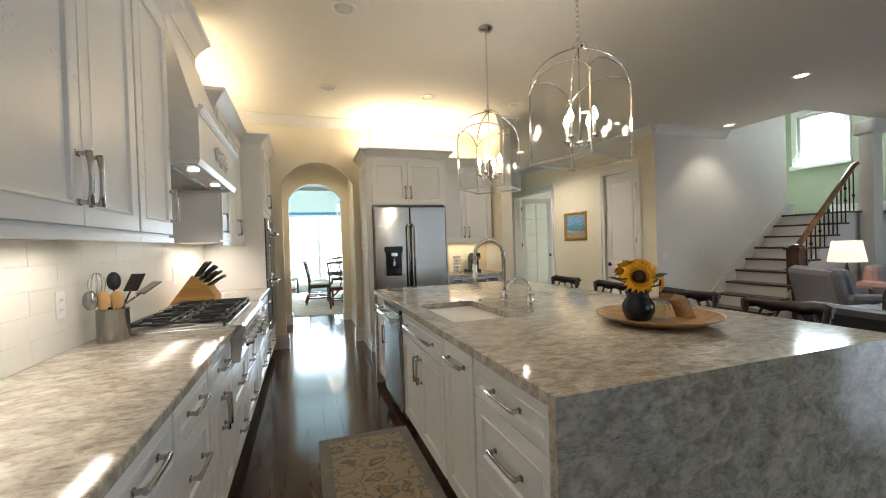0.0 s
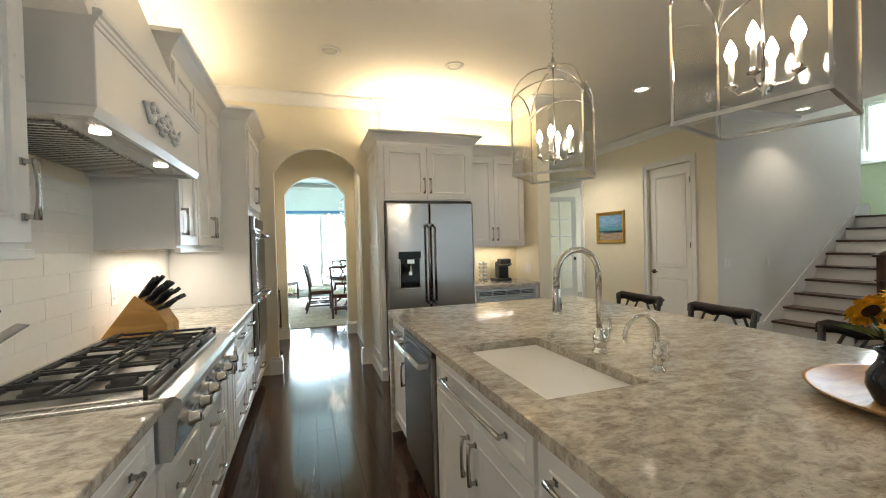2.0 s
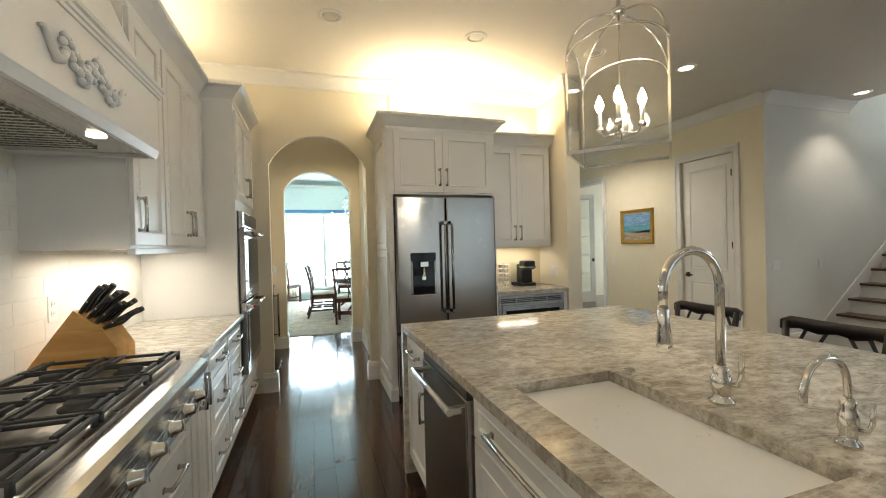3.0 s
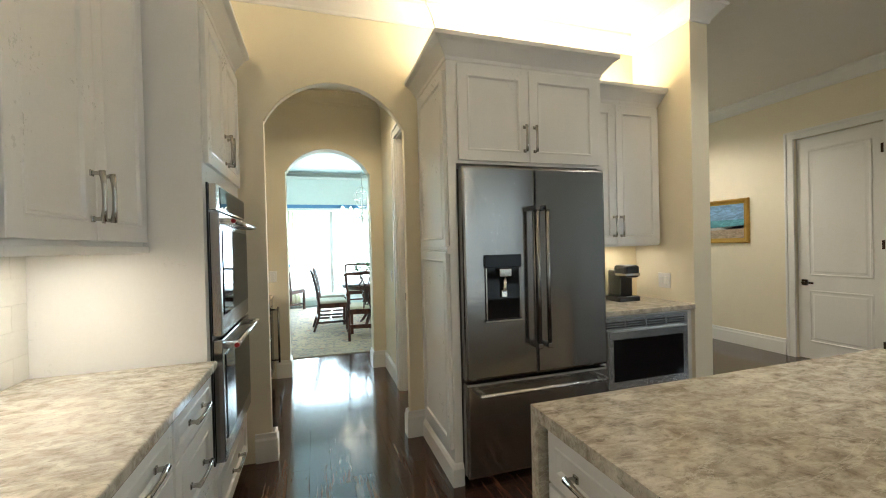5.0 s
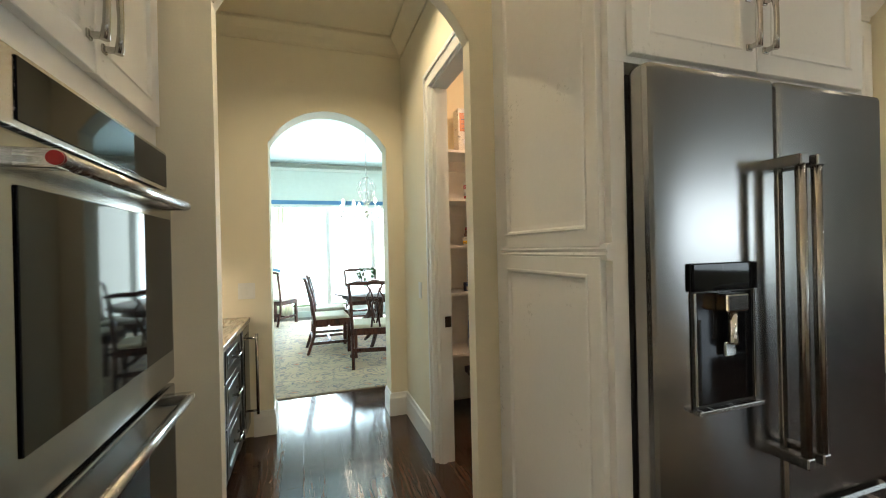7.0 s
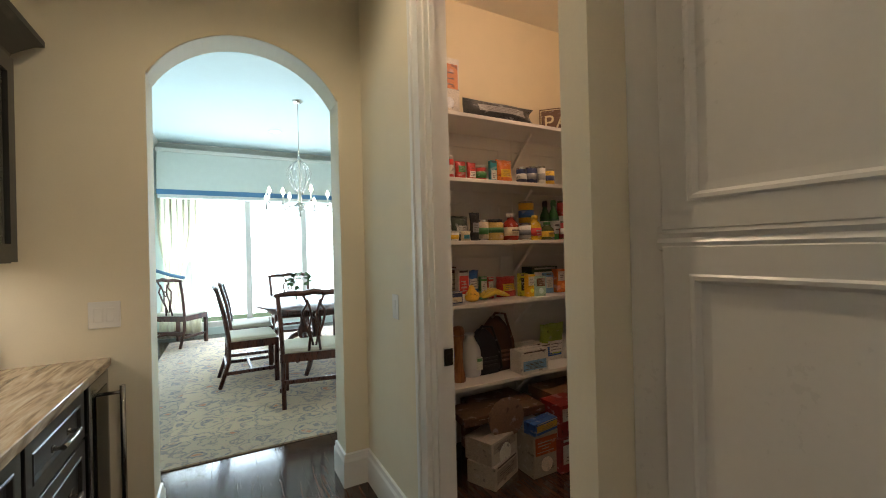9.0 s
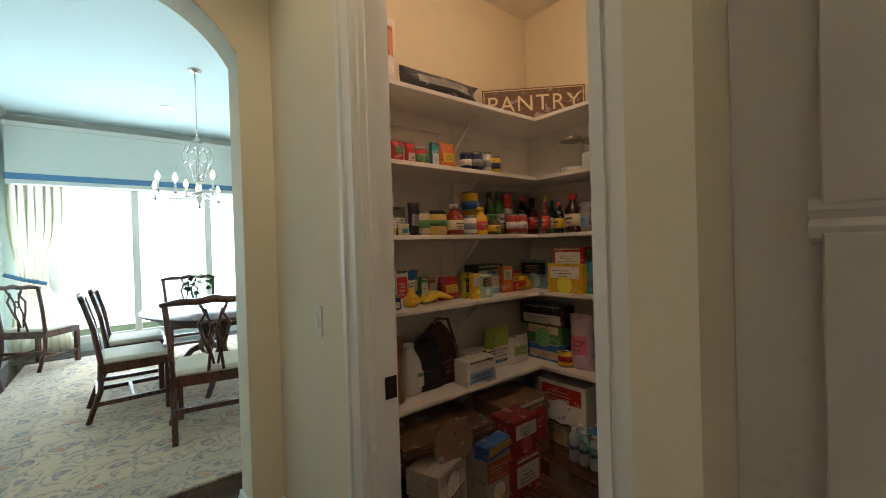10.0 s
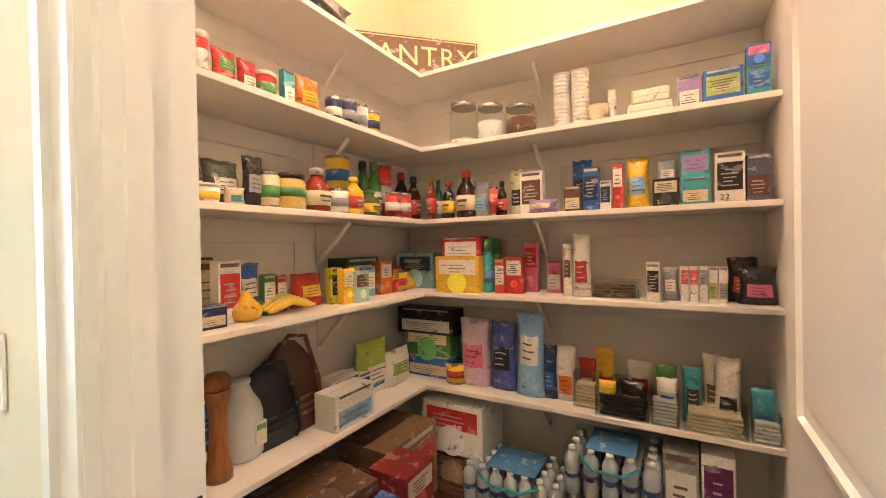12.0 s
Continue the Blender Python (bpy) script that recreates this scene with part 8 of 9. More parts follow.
# pantry floor
water_pack("water_bottles", "shrink-wrapped pack of clear water bottles", "water bottles", (2.620, 7.979, 0.000), -90, 0.493, 0.300, 0.289)
water_pack("water_bottles", "shrink-wrapped pack of clear water bottles with a teal handle", "water bottles", (2.600, 7.535, 0.000), -90, 0.378, 0.300, 0.459)
carton("appliance_box", "tall white appliance box", "box", (2.740, 7.285, 0.000), -90, 0.126, 0.300, 0.422, (0.30,0.30,0.31), (0.78, 0.75, 0.68))
carton("appliance_box", "white and purple appliance box", "box", (2.740, 7.159, 0.000), -90, 0.112, 0.300, 0.434, (0.78, 0.75, 0.68), (0.12, 0.02, 0.08))
carton("box", "white carton of snack packs on a cardboard box", "box", (2.740, 8.338, 0.160), -90, 0.363, 0.280, 0.263, (0.78, 0.75, 0.68), (0.55, 0.04, 0.03))
carton("cardboard_box", "brown cardboard box under a white carton", "box", (2.760, 8.346, 0.000), -90, 0.335, 0.270, 0.159, (0.22, 0.14, 0.07), (0.14, 0.06, 0.03))
carton("cardboard_box", "open brown cardboard box", "box", (2.456, 8.380, 0.000), 0, 0.408, 0.280, 0.368, (0.22, 0.14, 0.07), (0.55, 0.04, 0.03))
carton("cardboard_box", "long brown cardboard box", "box", (1.960, 8.500, 0.000), 0, 0.417, 0.280, 0.330, (0.22,0.12,0.06), (0.14, 0.06, 0.03))
carton("box", "white carton of soda cans on the floor", "box", (1.760, 8.270, 0.000), 24, 0.270, 0.190, 0.128, (0.60, 0.54, 0.46), (0.40, 0.34, 0.28))
carton("box", "white carton of soda cans stacked on another", "box", (1.755, 8.280, 0.129), 20, 0.270, 0.190, 0.128, (0.60, 0.54, 0.46), (0.42, 0.36, 0.30))
carton("box", "orange and white snack carton on the floor", "box", (2.000, 8.200, 0.000), 0, 0.200, 0.240, 0.258, (0.46, 0.40, 0.32), (0.42, 0.09, 0.02))
carton("box", "blue and yellow box of freezer bars lying flat", "box", (2.010, 8.190, 0.259), 8, 0.240, 0.085, 0.070, (0.03, 0.12, 0.40), (0.60, 0.36, 0.05))
carton("cardboard_box", "flat brown cardboard box lying across cartons", "box", (1.800, 8.320, 0.332), -6, 0.560, 0.240, 0.045, (0.13, 0.07, 0.035), (0.11, 0.06, 0.03))
carton("box", "dark red carton of soda cans", "box", (2.185, 8.160, 0.000), 0, 0.215, 0.200, 0.205, (0.22, 0.02, 0.02), (0.60, 0.55, 0.48))
carton("box", "dark red carton of soda cans stacked on another", "box", (2.190, 8.170, 0.206), 0, 0.20, 0.180, 0.190, (0.25, 0.02, 0.02), (0.60, 0.55, 0.48))

# readable print on the packs
for text, size, at, c in (("28", 0.050, (2.7375, 8.30, 0.30), (0.70, 0.68, 0.62)), ("22", 0.030, (2.7625, 7.125, 1.432), (0.03, 0.03, 0.03)), ("24", 0.022, (2.7625, 7.345, 1.428), (0.75, 0.73, 0.68)), ("Organic", 0.020, (2.7800, 7.66, 1.085), (0.10, 0.05, 0.03)), ("Raisins", 0.024, (2.7800, 7.66, 1.060), (0.10, 0.05, 0.03))):
    w = thing("printed_text", "small printed lettering on a pantry pack", "lettering", at=at, turn=-90)
    lettering(w, text, size, pose(0, 0, 0, 90, 0, 0), tint(c))

# ---- serving hall ----
def hall_counter():
    for i, (y0, y1) in enumerate(((7.10, 7.85), (7.85, 8.40))):
        t = thing("bar_cabinet", "black painted base cabinet with nickel pulls", "cabinet", "bar cabinets", (-0.175, y0, 0), 90)
        w = y1 - y0
        part("body", bm_box(box(0, 0, 0.10, w, 0.60, 0.867), 0.002, 0.07, 0, w - 0.002, 0.60, 0.10), EBONY, t)
        for z0, z1 in ((0.115, 0.40), (0.41, 0.66), (0.67, 0.855)):
            f = part("drawer", bm_panel(B(), 0.012, z0, w - 0.012, z1, -0.001, rail=0.045), EBONY, t)
            share("handle", PULLS["tall"], f, pose(w / 2, -0.021, (z0 + z1) / 2))
    f = thing("wine_fridge", "black wine cooler with a tall steel bar handle", "wine cooler", at=(-0.18, 8.40, 0), turn=90)
    part("body", box(0, 0, 0.02, 0.295, 0.58, 0.865), BLACK, f)
    d = part("door", box(0.004, -0.04, 0.11, 0.291, -0.002, 0.855, 0.004), STEEL, f)
    part("door_glass", box(0.04, -0.043, 0.17, 0.255, -0.04, 0.80, 0.001), BLACKGLASS, d)
    bm = bm_cyl(B(), (0.262, -0.095, 0.18), (0.262, -0.095, 0.78), 0.011, seg=12)
    for z in (0.21, 0.75):
        bm_cyl(bm, (0.262, -0.095, z), (0.262, -0.035, z), 0.008)
    part("handle", bm, STEEL, d, "long tubular steel handle")
    solid("bar_worktop", box(LX, A1B + 0.001, 0.868, -0.13, A2 - 0.001, 0.905, 0.004), DARKSTONE, "polished veined brown stone top of the bar", "worktop")
    u = thing("bar_wall_cabinet", "black wall cabinet with glass doors above the bar", "cabinet", at=(-0.42, 7.30, 0), turn=90)
    w = 1.30
    bm = box(0, 0.0, 1.345, 0.018, 0.36, 2.17)
    bm_box(bm, w - 0.018, 0, 1.345, w, 0.36, 2.17)
    bm_box(bm, 0.018, 0, 1.345, w - 0.018, 0.36, 1.365)
    bm_box(bm, 0.018, 0, 2.15, w - 0.018, 0.36, 2.17)
    bm_box(bm, 0.018, 0.345, 1.365, w - 0.018, 0.36, 2.15)
    bm_box(bm, w / 2 - 0.01, 0.0, 1.365, w / 2 + 0.01, 0.345, 2.15)
    part("body", bm, EBONY, u)
    for x0, x1, px in ((0.004, w / 2 - 0.002, w / 2 - 0.035), (w / 2 + 0.002, w - 0.004, w / 2 + 0.035)):
        bm = box(x0, -0.021, 1.35, x0 + 0.055, -0.001, 2.165)
        bm_box(bm, x1 - 0.055, -0.021, 1.35, x1, -0.001, 2.165)
        bm_box(bm, x0 + 0.055, -0.021, 1.35, x1 - 0.055, -0.001, 1.42)
        bm_box(bm, x0 + 0.055, -0.021, 2.10, x1 - 0.055, -0.001, 2.165)
        d = part("door", bm, EBONY, u)
        g = part("pane", box(x0 + 0.05, -0.012, 1.41, x1 - 0.05, -0.008, 2.11), GLASS, d)
        share("handle", PULLS["tall"], d, pose(px, -0.021, 1.50, 0, 90, 0))
    crown_on(u, [(0, 0, 2.17), (w, 0, 2.17), (w, 0.36, 2.17)]).data.materials[0] = EBONY
    gl = B()
    bm_lathe(gl, [(0.03, 0), (0.03, 0.003), (0.004, 0.008), (0.004, 0.08), (0.025, 0.10), (0.034, 0.14), (0.028, 0.18)], 14)
    gl = mesh_of(gl, "wine_glass", GLASS)
    for i in range(4):
        g = tagged(new("wine_glass", gl), "clear stemmed wine glass in the bar cabinet", "wine glass", "wine glasses")
        g.matrix_basis = pose(-0.60, 7.45 + i * 0.22, 1.366)
    p = thing("photo_frame", "small photograph in a red-brown wooden frame", "picture frame", at=(-0.55, 8.46, 0.907), turn=30)
    p.matrix_basis = pose(-0.60, 8.50, 0.906, -14, 0, 28)
    bm = box(-0.11, 0, 0, 0.11, 0.016, 0.035)
    bm_box(bm, -0.11, 0, 0.205, 0.11, 0.016, 0.24)
    bm_box(bm, -0.11, 0, 0.035, -0.075, 0.016, 0.205)
    bm_box(bm, 0.075, 0, 0.035, 0.11, 0.016, 0.205)
    part("frame", bm, ramp_material("red_brown_wood", ((0.3, (0.12, 0.03, 0.012)), (0.7, (0.24, 0.07, 0.03))), 0.35, 4.0), p)
    part("photograph", box(-0.075, 0.008, 0.035, 0.075, 0.012, 0.205), ramp_material("old_photograph", ((0.35, (0.25, 0.10, 0.07)), (0.5, (0.45, 0.36, 0.30)), (0.65, (0.20, 0.22, 0.25))), 0.3, 16.0), p)
    s = thing("bar_sink", "small hammered sink set in the bar top", "sink", at=(-0.45, 7.62, 0.905))
    part("sink_rim", bm_lathe(B(), [(0.13, 0.0), (0.15, 0.003), (0.15, 0.005), (0.125, 0.006), (0.10, 0.002), (0, 0.002)], 28), BRONZE, s)


hall_counter()

# ---- dining room ----
rug = thing("dining_rug", "large cream rug with blue, red and gold figures", "rug")
part("rug_field", box(-0.05, 9.85, -0.004, 3.25, 13.55, 0.012), rug_material("dining_rug_field", (0.50, 0.38, 0.26), (0.12, 0.13, 0.18), (0.46, 0.12, 0.05), 6.0), rug)
bm = box(-0.45, 9.45, -0.004, -0.05, 13.95, 0.012)
bm_box(bm, 3.25, 9.45, -0.004, 3.6, 13.95, 0.012)
bm_box(bm, -0.05, 9.45, -0.004, 3.25, 9.85, 0.012)
bm_box(bm, -0.05, 13.55, -0.004, 3.25, 13.95, 0.012)
part("border", bm, rug_material("dining_rug_border", (0.42, 0.33, 0.24), (0.11, 0.12, 0.16), (0.45, 0.13, 0.06), 7.0), rug)

SEATCLOTH = material("cream_damask", (0.66, 0.60, 0.48), 0.8, bump=0.3, grain=160, tint=0.06)


def dining_chair(x, y, turn, arms=False):
    """A chippendale chair with a pierced splat; it faces local +y."""
    t = thing("dining_armchair" if arms else "dining_chair", "mahogany dining armchair with a pierced splat and cream seat" if arms else "mahogany dining chair with a pierced splat and cream seat", "chair", "dining chairs", (x, y, 0.012), turn)
    w = 0.29 if arms else 0.26
    part("seat", bm_box(B(), -w + 0.01, -0.21, 0.445, w - 0.01, 0.24, 0.505, 0.028), SEATCLOTH, t)
    bm = box(-w, -0.23, 0.385, w, -0.20, 0.46)
    bm_box(bm, -w, 0.225, 0.385, w, 0.255, 0.46)
    bm_box(bm, -w, -0.20, 0.385, -w + 0.028, 0.225, 0.46)
    bm_box(bm, w - 0.028, -0.20, 0.385, w, 0.225, 0.46)
    part("seat_frame", bm, MAHOGANY, t)
    for s in (-1, 1):
        part("leg", box(s * w - (0.045 if s > 0 else 0), 0.21, 0, s * w + (0 if s > 0 else 0.045), 0.255, 0.40, 0.004), MAHOGANY, t)
        part("back_leg", bm_tube(B(), [(s * (w - 0.03), -0.30, 0), (s * (w - 0.022), -0.22, 0.25), (s * (w - 0.02), -0.21, 0.46), (s * (w - 0.01), -0.25, 0.75), (s * (w + 0.005), -0.31, 0.98)], 0.021, 6), MAHOGANY, t)
        part("stretcher", box(s * w - (0.032 if s > 0 else 0.008), -0.24, 0.13, s * w - (0.008 if s > 0 else -0.016), 0.22, 0.165), MAHOGANY, t)
        if arms:
            part("arm", bm_tube(B(), [(s * (w - 0.01), -0.24, 0.68), (s * (w + 0.03), -0.05, 0.665), (s * (w + 0.035), 0.13, 0.675)], [0.016, 0.018, 0.024], 8), MAHOGANY, t)
            part("arm_support", bm_tube(B(), [(s * (w + 0.03), 0.11, 0.67), (s * (w + 0.01), 0.06, 0.55), (s * w, 0.08, 0.43)], 0.016, 8), MAHOGANY, t)
    part("stretcher", box(-w + 0.02, -0.02, 0.13, w - 0.02, 0.005, 0.165), MAHOGANY, t)
    part("stretcher", box(-w + 0.02, -0.25, 0.20, w - 0.02, -0.228, 0.235), MAHOGANY, t)
    top = [(-w - 0.035, -0.315, 0.985), (-w * 0.7, -0.318, 1.0), (-w * 0.3, -0.322, 0.995), (0, -0.324, 1.012), (w * 0.3, -0.322, 0.995), (w * 0.7, -0.318, 1.0), (w + 0.035, -0.315, 0.985)]
    part("crest_rail", bm_tube(B(), top, [0.016, 0.026, 0.025, 0.030, 0.025, 0.026, 0.016], 8), MAHOGANY, t)
    bm = B()
    for s in (-1, 1):
        bm_tube(bm, [(s * 0.05, -0.215, 0.47), (s * 0.035, -0.235, 0.60), (s * 0.075, -0.262, 0.72), (s * 0.10, -0.285, 0.83), (s * 0.055, -0.30, 0.90), (s * 0.09, -0.318, 0.985)], 0.012, 6)
        bm_tube(bm, [(s * 0.012, -0.225, 0.52), (s * 0.045, -0.255, 0.68), (s * 0.02, -0.28, 0.80), (s * 0.055, -0.31, 0.94)], 0.010, 6)
    bm_tube(bm, [(0.0, -0.27, 0.76), (0.035, -0.28, 0.80), (0.0, -0.29, 0.84), (-0.035, -0.28, 0.80)], 0.010, 6, True)
    part("splat", bm, MAHOGANY, t)
    return t


dining_chair(1.07, 10.34, -10, True)
dining_chair(0.56, 11.25, -88)
dining_chair(0.60, 12.05, -92)
dining_chair(1.95, 11.20, 90)
dining_chair(1.95, 12.05, 90)
dining_chair(1.25, 13.05, 180, True)
dining_chair(-0.28, 13.72, -35)

tb = thing("dining_table", "polished mahogany pedestal dining table", "table", at=(1.27, 11.72, 0.012))
bm = B()
bm_lathe(bm, [(0.0, 0.722), (0.60, 0.722), (0.63, 0.728), (0.64, 0.74), (0.63, 0.752), (0.0, 0.752)], 48, squash=1.55)
part("tabletop", bm, MAHOGANY, tb)
part("apron", bm_lathe(B(), [(0.50, 0.65), (0.50, 0.722)], 40, squash=1.6), MAHOGANY, tb)
for s in (-1, 1):
    part("pedestal", bm_lathe(B(), [(0.05, 0.18), (0.075, 0.22), (0.085, 0.30), (0.05, 0.38), (0.045, 0.45), (0.06, 0.55), (0.05, 0.65), (0.10, 0.70), (0.10, 0.722)], 18, (0, s * 0.45, 0)), MAHOGANY, tb)
    for i in range(3):
        a = 2 * math.pi * i / 3 + (0.5 if s > 0 else 0.0)
        c_, s_ = math.cos(a), math.sin(a)
        part("foot", bm_tube(B(), [(0.04 * c_, s * 0.45 + 0.04 * s_, 0.26), (0.16 * c_, s * 0.45 + 0.16 * s_, 0.21), (0.28 * c_, s * 0.45 + 0.28 * s_, 0.08), (0.36 * c_, s * 0.45 + 0.36 * s_, 0.022)], [0.04, 0.035, 0.028, 0.022], 8), MAHOGANY, tb)

fv = thing("flower_vase", "glass vase of white flowers and greenery", "vase", at=(1.10, 11.62, 0.765))
part("vase_glass", bm_lathe(B(), [(0.045, 0), (0.05, 0.01), (0.035, 0.06), (0.045, 0.14), (0.055, 0.17), (0.05, 0.17), (0.03, 0.06), (0, 0.015)], 18), GLASS, fv)
rnd = random.Random(3)
gm, wm = material("bouquet_leaf", (0.06, 0.13, 0.04), 0.6, grain=40, tint=0.25), material("white_petal", (0.72, 0.72, 0.64), 0.7, grain=40, tint=0.08)
for i in range(26):
    a, rr, zz = rnd.uniform(0, 6.28), rnd.uniform(0.02, 0.15), rnd.uniform(0.19, 0.36)
    bm = B()
    m = pose(rr * math.cos(a), rr * math.sin(a), zz, rnd.uniform(-50, 50), rnd.uniform(-50, 50), math.degrees(a))
    for q in range(3):
        b0 = q * 0.7
        bm.faces.new([bm.verts.new(m @ Vector(p)) for p in ((0, 0, 0), (0.03, 0.018 + b0 * 0.01, 0.01), (0.075, b0 * 0.03, 0), (0.03, -0.018 + b0 * 0.01, -0.01))])
    part("leaf", bm, gm, fv)
for i in range(12):
    a, rr, zz = rnd.uniform(0, 6.28), rnd.uniform(0.02, 0.13), rnd.uniform(0.25, 0.37)
    bm = B()
    for q in range(5):
        bm_ball(bm, (rr * math.cos(a) + 0.014 * math.cos(q * 1.26), rr * math.sin(a) + 0.014 * math.sin(q * 1.26), zz), 0.013, 6, (1, 1, 0.6))
    part("flower", bm, wm, fv)
part("stems", bm_tube(bm_tube(B(), [(0, 0, 0.03), (0.03, 0.02, 0.25)], 0.004, 5), [(0.01, 0, 0.03), (-0.04, -0.02, 0.27)], 0.004, 5), gm, fv)


def chandelier(x, y, top):
    t = thing("chandelier", "crystal and nickel chandelier with lit candle bulbs", "chandelier", at=(x, y, 0))
    part("canopy", bm_lathe(B(), [(0, top - 0.035), (0.03, top - 0.03), (0.06, top - 0.012), (0.065, top)], 20), CHROME, t)
    part("rod", bm_cyl(B(), (0, 0, 2.55), (0, 0, top - 0.03), 0.006), CHROME, t)
    part("column", bm_lathe(B(), [(0, 1.80), (0.02, 1.82), (0.008, 1.85), (0.035, 1.90), (0.018, 1.95), (0.03, 2.02), (0.015, 2.10), (0.012, 2.45), (0.03, 2.50), (0.008, 2.55)], 16), CHROME, t)
    for i in range(8):
        a = 2 * math.pi * i / 8
        c_, s_ = math.cos(a), math.sin(a)
        pts = [(0.02 * c_, 0.02 * s_, 2.50), (0.10 * c_, 0.10 * s_, 2.44), (0.145 * c_, 0.145 * s_, 2.34), (0.11 * c_, 0.11 * s_, 2.22), (0.05 * c_, 0.05 * s_, 2.12), (0.03 * c_, 0.03 * s_, 2.08)]
        part("cage_rib", bm_tube(B(), pts, 0.005, 6), CHROME, t)
    cry = B()
    bm_lathe(cry, [(0, -0.022), (0.009, -0.008), (0.009, 0.004), (0.002, 0.016), (0, 0.016)], 6)
    cry = mesh_of(cry, "crystal_drop", clear("crystal", (1, 1, 1), 0.0, 1.55))
    for i in range(8):
        a = 2 * math.pi * (i + 0.5) / 8
        for r, z in ((0.12, 2.27), (0.10, 2.40), (0.06, 2.14), (0.05, 1.93)):
            share("crystal_drop", cry, t, pose(r * math.cos(a), r * math.sin(a), z))
    for i in range(8):
        a = 2 * math.pi * i / 8 + 0.2
        c_, s_ = math.cos(a), math.sin(a)
        R = 0.43 if i % 2 else 0.36
        dz = 0.0 if i % 2 else 0.05
        pts = [(0.02 * c_, 0.02 * s_, 1.98), (0.12 * c_, 0.12 * s_, 1.90), (0.26 * c_, 0.26 * s_, 1.84 + dz), (R * 0.94 * c_, R * 0.94 * s_, 1.86 + dz), (R * c_, R * s_, 1.91 + dz)]
        part("arm", bm_tube(B(), pts, 0.006, 6), CHROME, t)
        at = (R * c_, R * s_, 0)
        part("bobeche", bm_lathe(B(), [(0.006, 1.905 + dz), (0.035, 1.915 + dz), (0.036, 1.92 + dz), (0.012, 1.922 + dz)], 14, at), CHROME, t)
        part("candle", bm_lathe(B(), [(0.010, 1.92 + dz), (0.010, 2.02 + dz), (0, 2.021 + dz)], 10, at), WHITE, t)
        part("flame_bulb", bm_lathe(B(), [(0.006, 2.02 + dz), (0.020, 2.04 + dz), (0.017, 2.065 + dz), (0.002, 2.10 + dz), (0, 2.101 + dz)], 10, at), BULB, t, "glowing candle bulb")
        for k in range(2):
            share("crystal_drop", cry, t, pose(R * c_ * (0.9 - 0.15 * k), R * s_ * (0.9 - 0.15 * k), 1.825 + dz))


chandelier(1.16, 11.56, CEIL + 0.1)

# window dressing
PELMET = material("cream_linen", (0.66, 0.68, 0.62), 0.85, bump=0.3, grain=220, tint=0.04)
BLUEBAND = material("blue_ribbon", (0.09, 0.22, 0.38), 0.7, bump=0.2, grain=200, tint=0.06)
cv = thing("window_cornice", "cream upholstered cornice with a blue band over the window", "cornice")
part("cornice_board", bm_box(B(), -0.60, 14.16, 2.30, 3.75, 14.398, 3.09, 0.012), PELMET, cv)
part("cornice_band", box(-0.605, 14.154, 2.36, 3.755, 14.165, 2.44), BLUEBAND, cv)
part("cornice_trim", box(-0.61, 14.145, 3.04, 3.76, 14.165, 3.10, 0.004), GREY_WALL, cv)


def sheer(m, share_of):
    """Cloth that lets some daylight through."""
    n, k = m.node_tree.nodes, m.node_tree.links
    tl, mx = n.new("ShaderNodeBsdfTranslucent"), n.new("ShaderNodeMixShader")
    tl.inputs["Color"].default_value = (0.80, 0.76, 0.64, 1)
    mx.inputs["Fac"].default_value = share_of
    k.new(n["Principled BSDF"].outputs[0], mx.inputs[1])
    k.new(tl.outputs[0], mx.inputs[2])
    k.new(mx.outputs[0], n["Material Output"].inputs["Surface"])
    return m


DRAPE = sheer(material("pale_cream_drape", (0.74, 0.72, 0.62), 0.9, bump=0.2, grain=220, tint=0.04), 0.55)


def curtain(x0, x1, gather, label):
    t = thing("curtain", label, "curtain")
    bm = B()
    rows = []
    nz, nx = 18, 44
    for j in range(nz + 1):
        v = j / nz
        z = 0.03 + 2.36 * v
        pull = math.exp(-((z - 1.05) / 0.45) ** 2) * 0.55
        row = []
        for i in range(nx + 1):
            u = i / nx
            x = x0 + (x1 - x0) * u
            x = x + (gather - x) * pull
            y = 14.26 + 0.030 * math.sin(u * 44) + 0.012 * math.sin(u * 17 + v * 3)
            row.append(bm.verts.new((x, y, z)))
        rows.append(row)
    for lo, hi in zip(rows, rows[1:]):
        for i in range(nx):
            bm.faces.new((lo[i], lo[i + 1], hi[i + 1], hi[i])).smooth = True
    ob = part("drape", bm, DRAPE, t)
    md = ob.modifiers.new("thickness", "SOLIDIFY")
    md.thickness = 0.004
    part("tieback", bm_tube(B(), [(gather - 0.20, 14.24, 1.14), (gather, 14.20, 1.06), (gather + 0.20, 14.22, 1.00)], 0.026, 8), BLUEBAND, t, "blue fabric tieback")


curtain(-0.62, -0.02, -0.45, "cream linen curtain tied back with blue ribbon")
curtain(3.2, 3.75, 3.6, "cream linen curtain at the far side, tied back")

# ---- garden beyond the windows; glowing boards stand in for the overbright outdoors
setting("backdrop_landing", box(13.0, 3.0, 1.0, 13.1, 9.5, 6.5), OUTSIDE, "glowing board standing in for bright sky beyond the landing window", "backdrop")
setting("backdrop_garden", box(-9, 19.0, -0.3, 14, 19.1, 7), OUTSIDE, "glowing board standing in for the bright outdoors beyond the window", "backdrop")


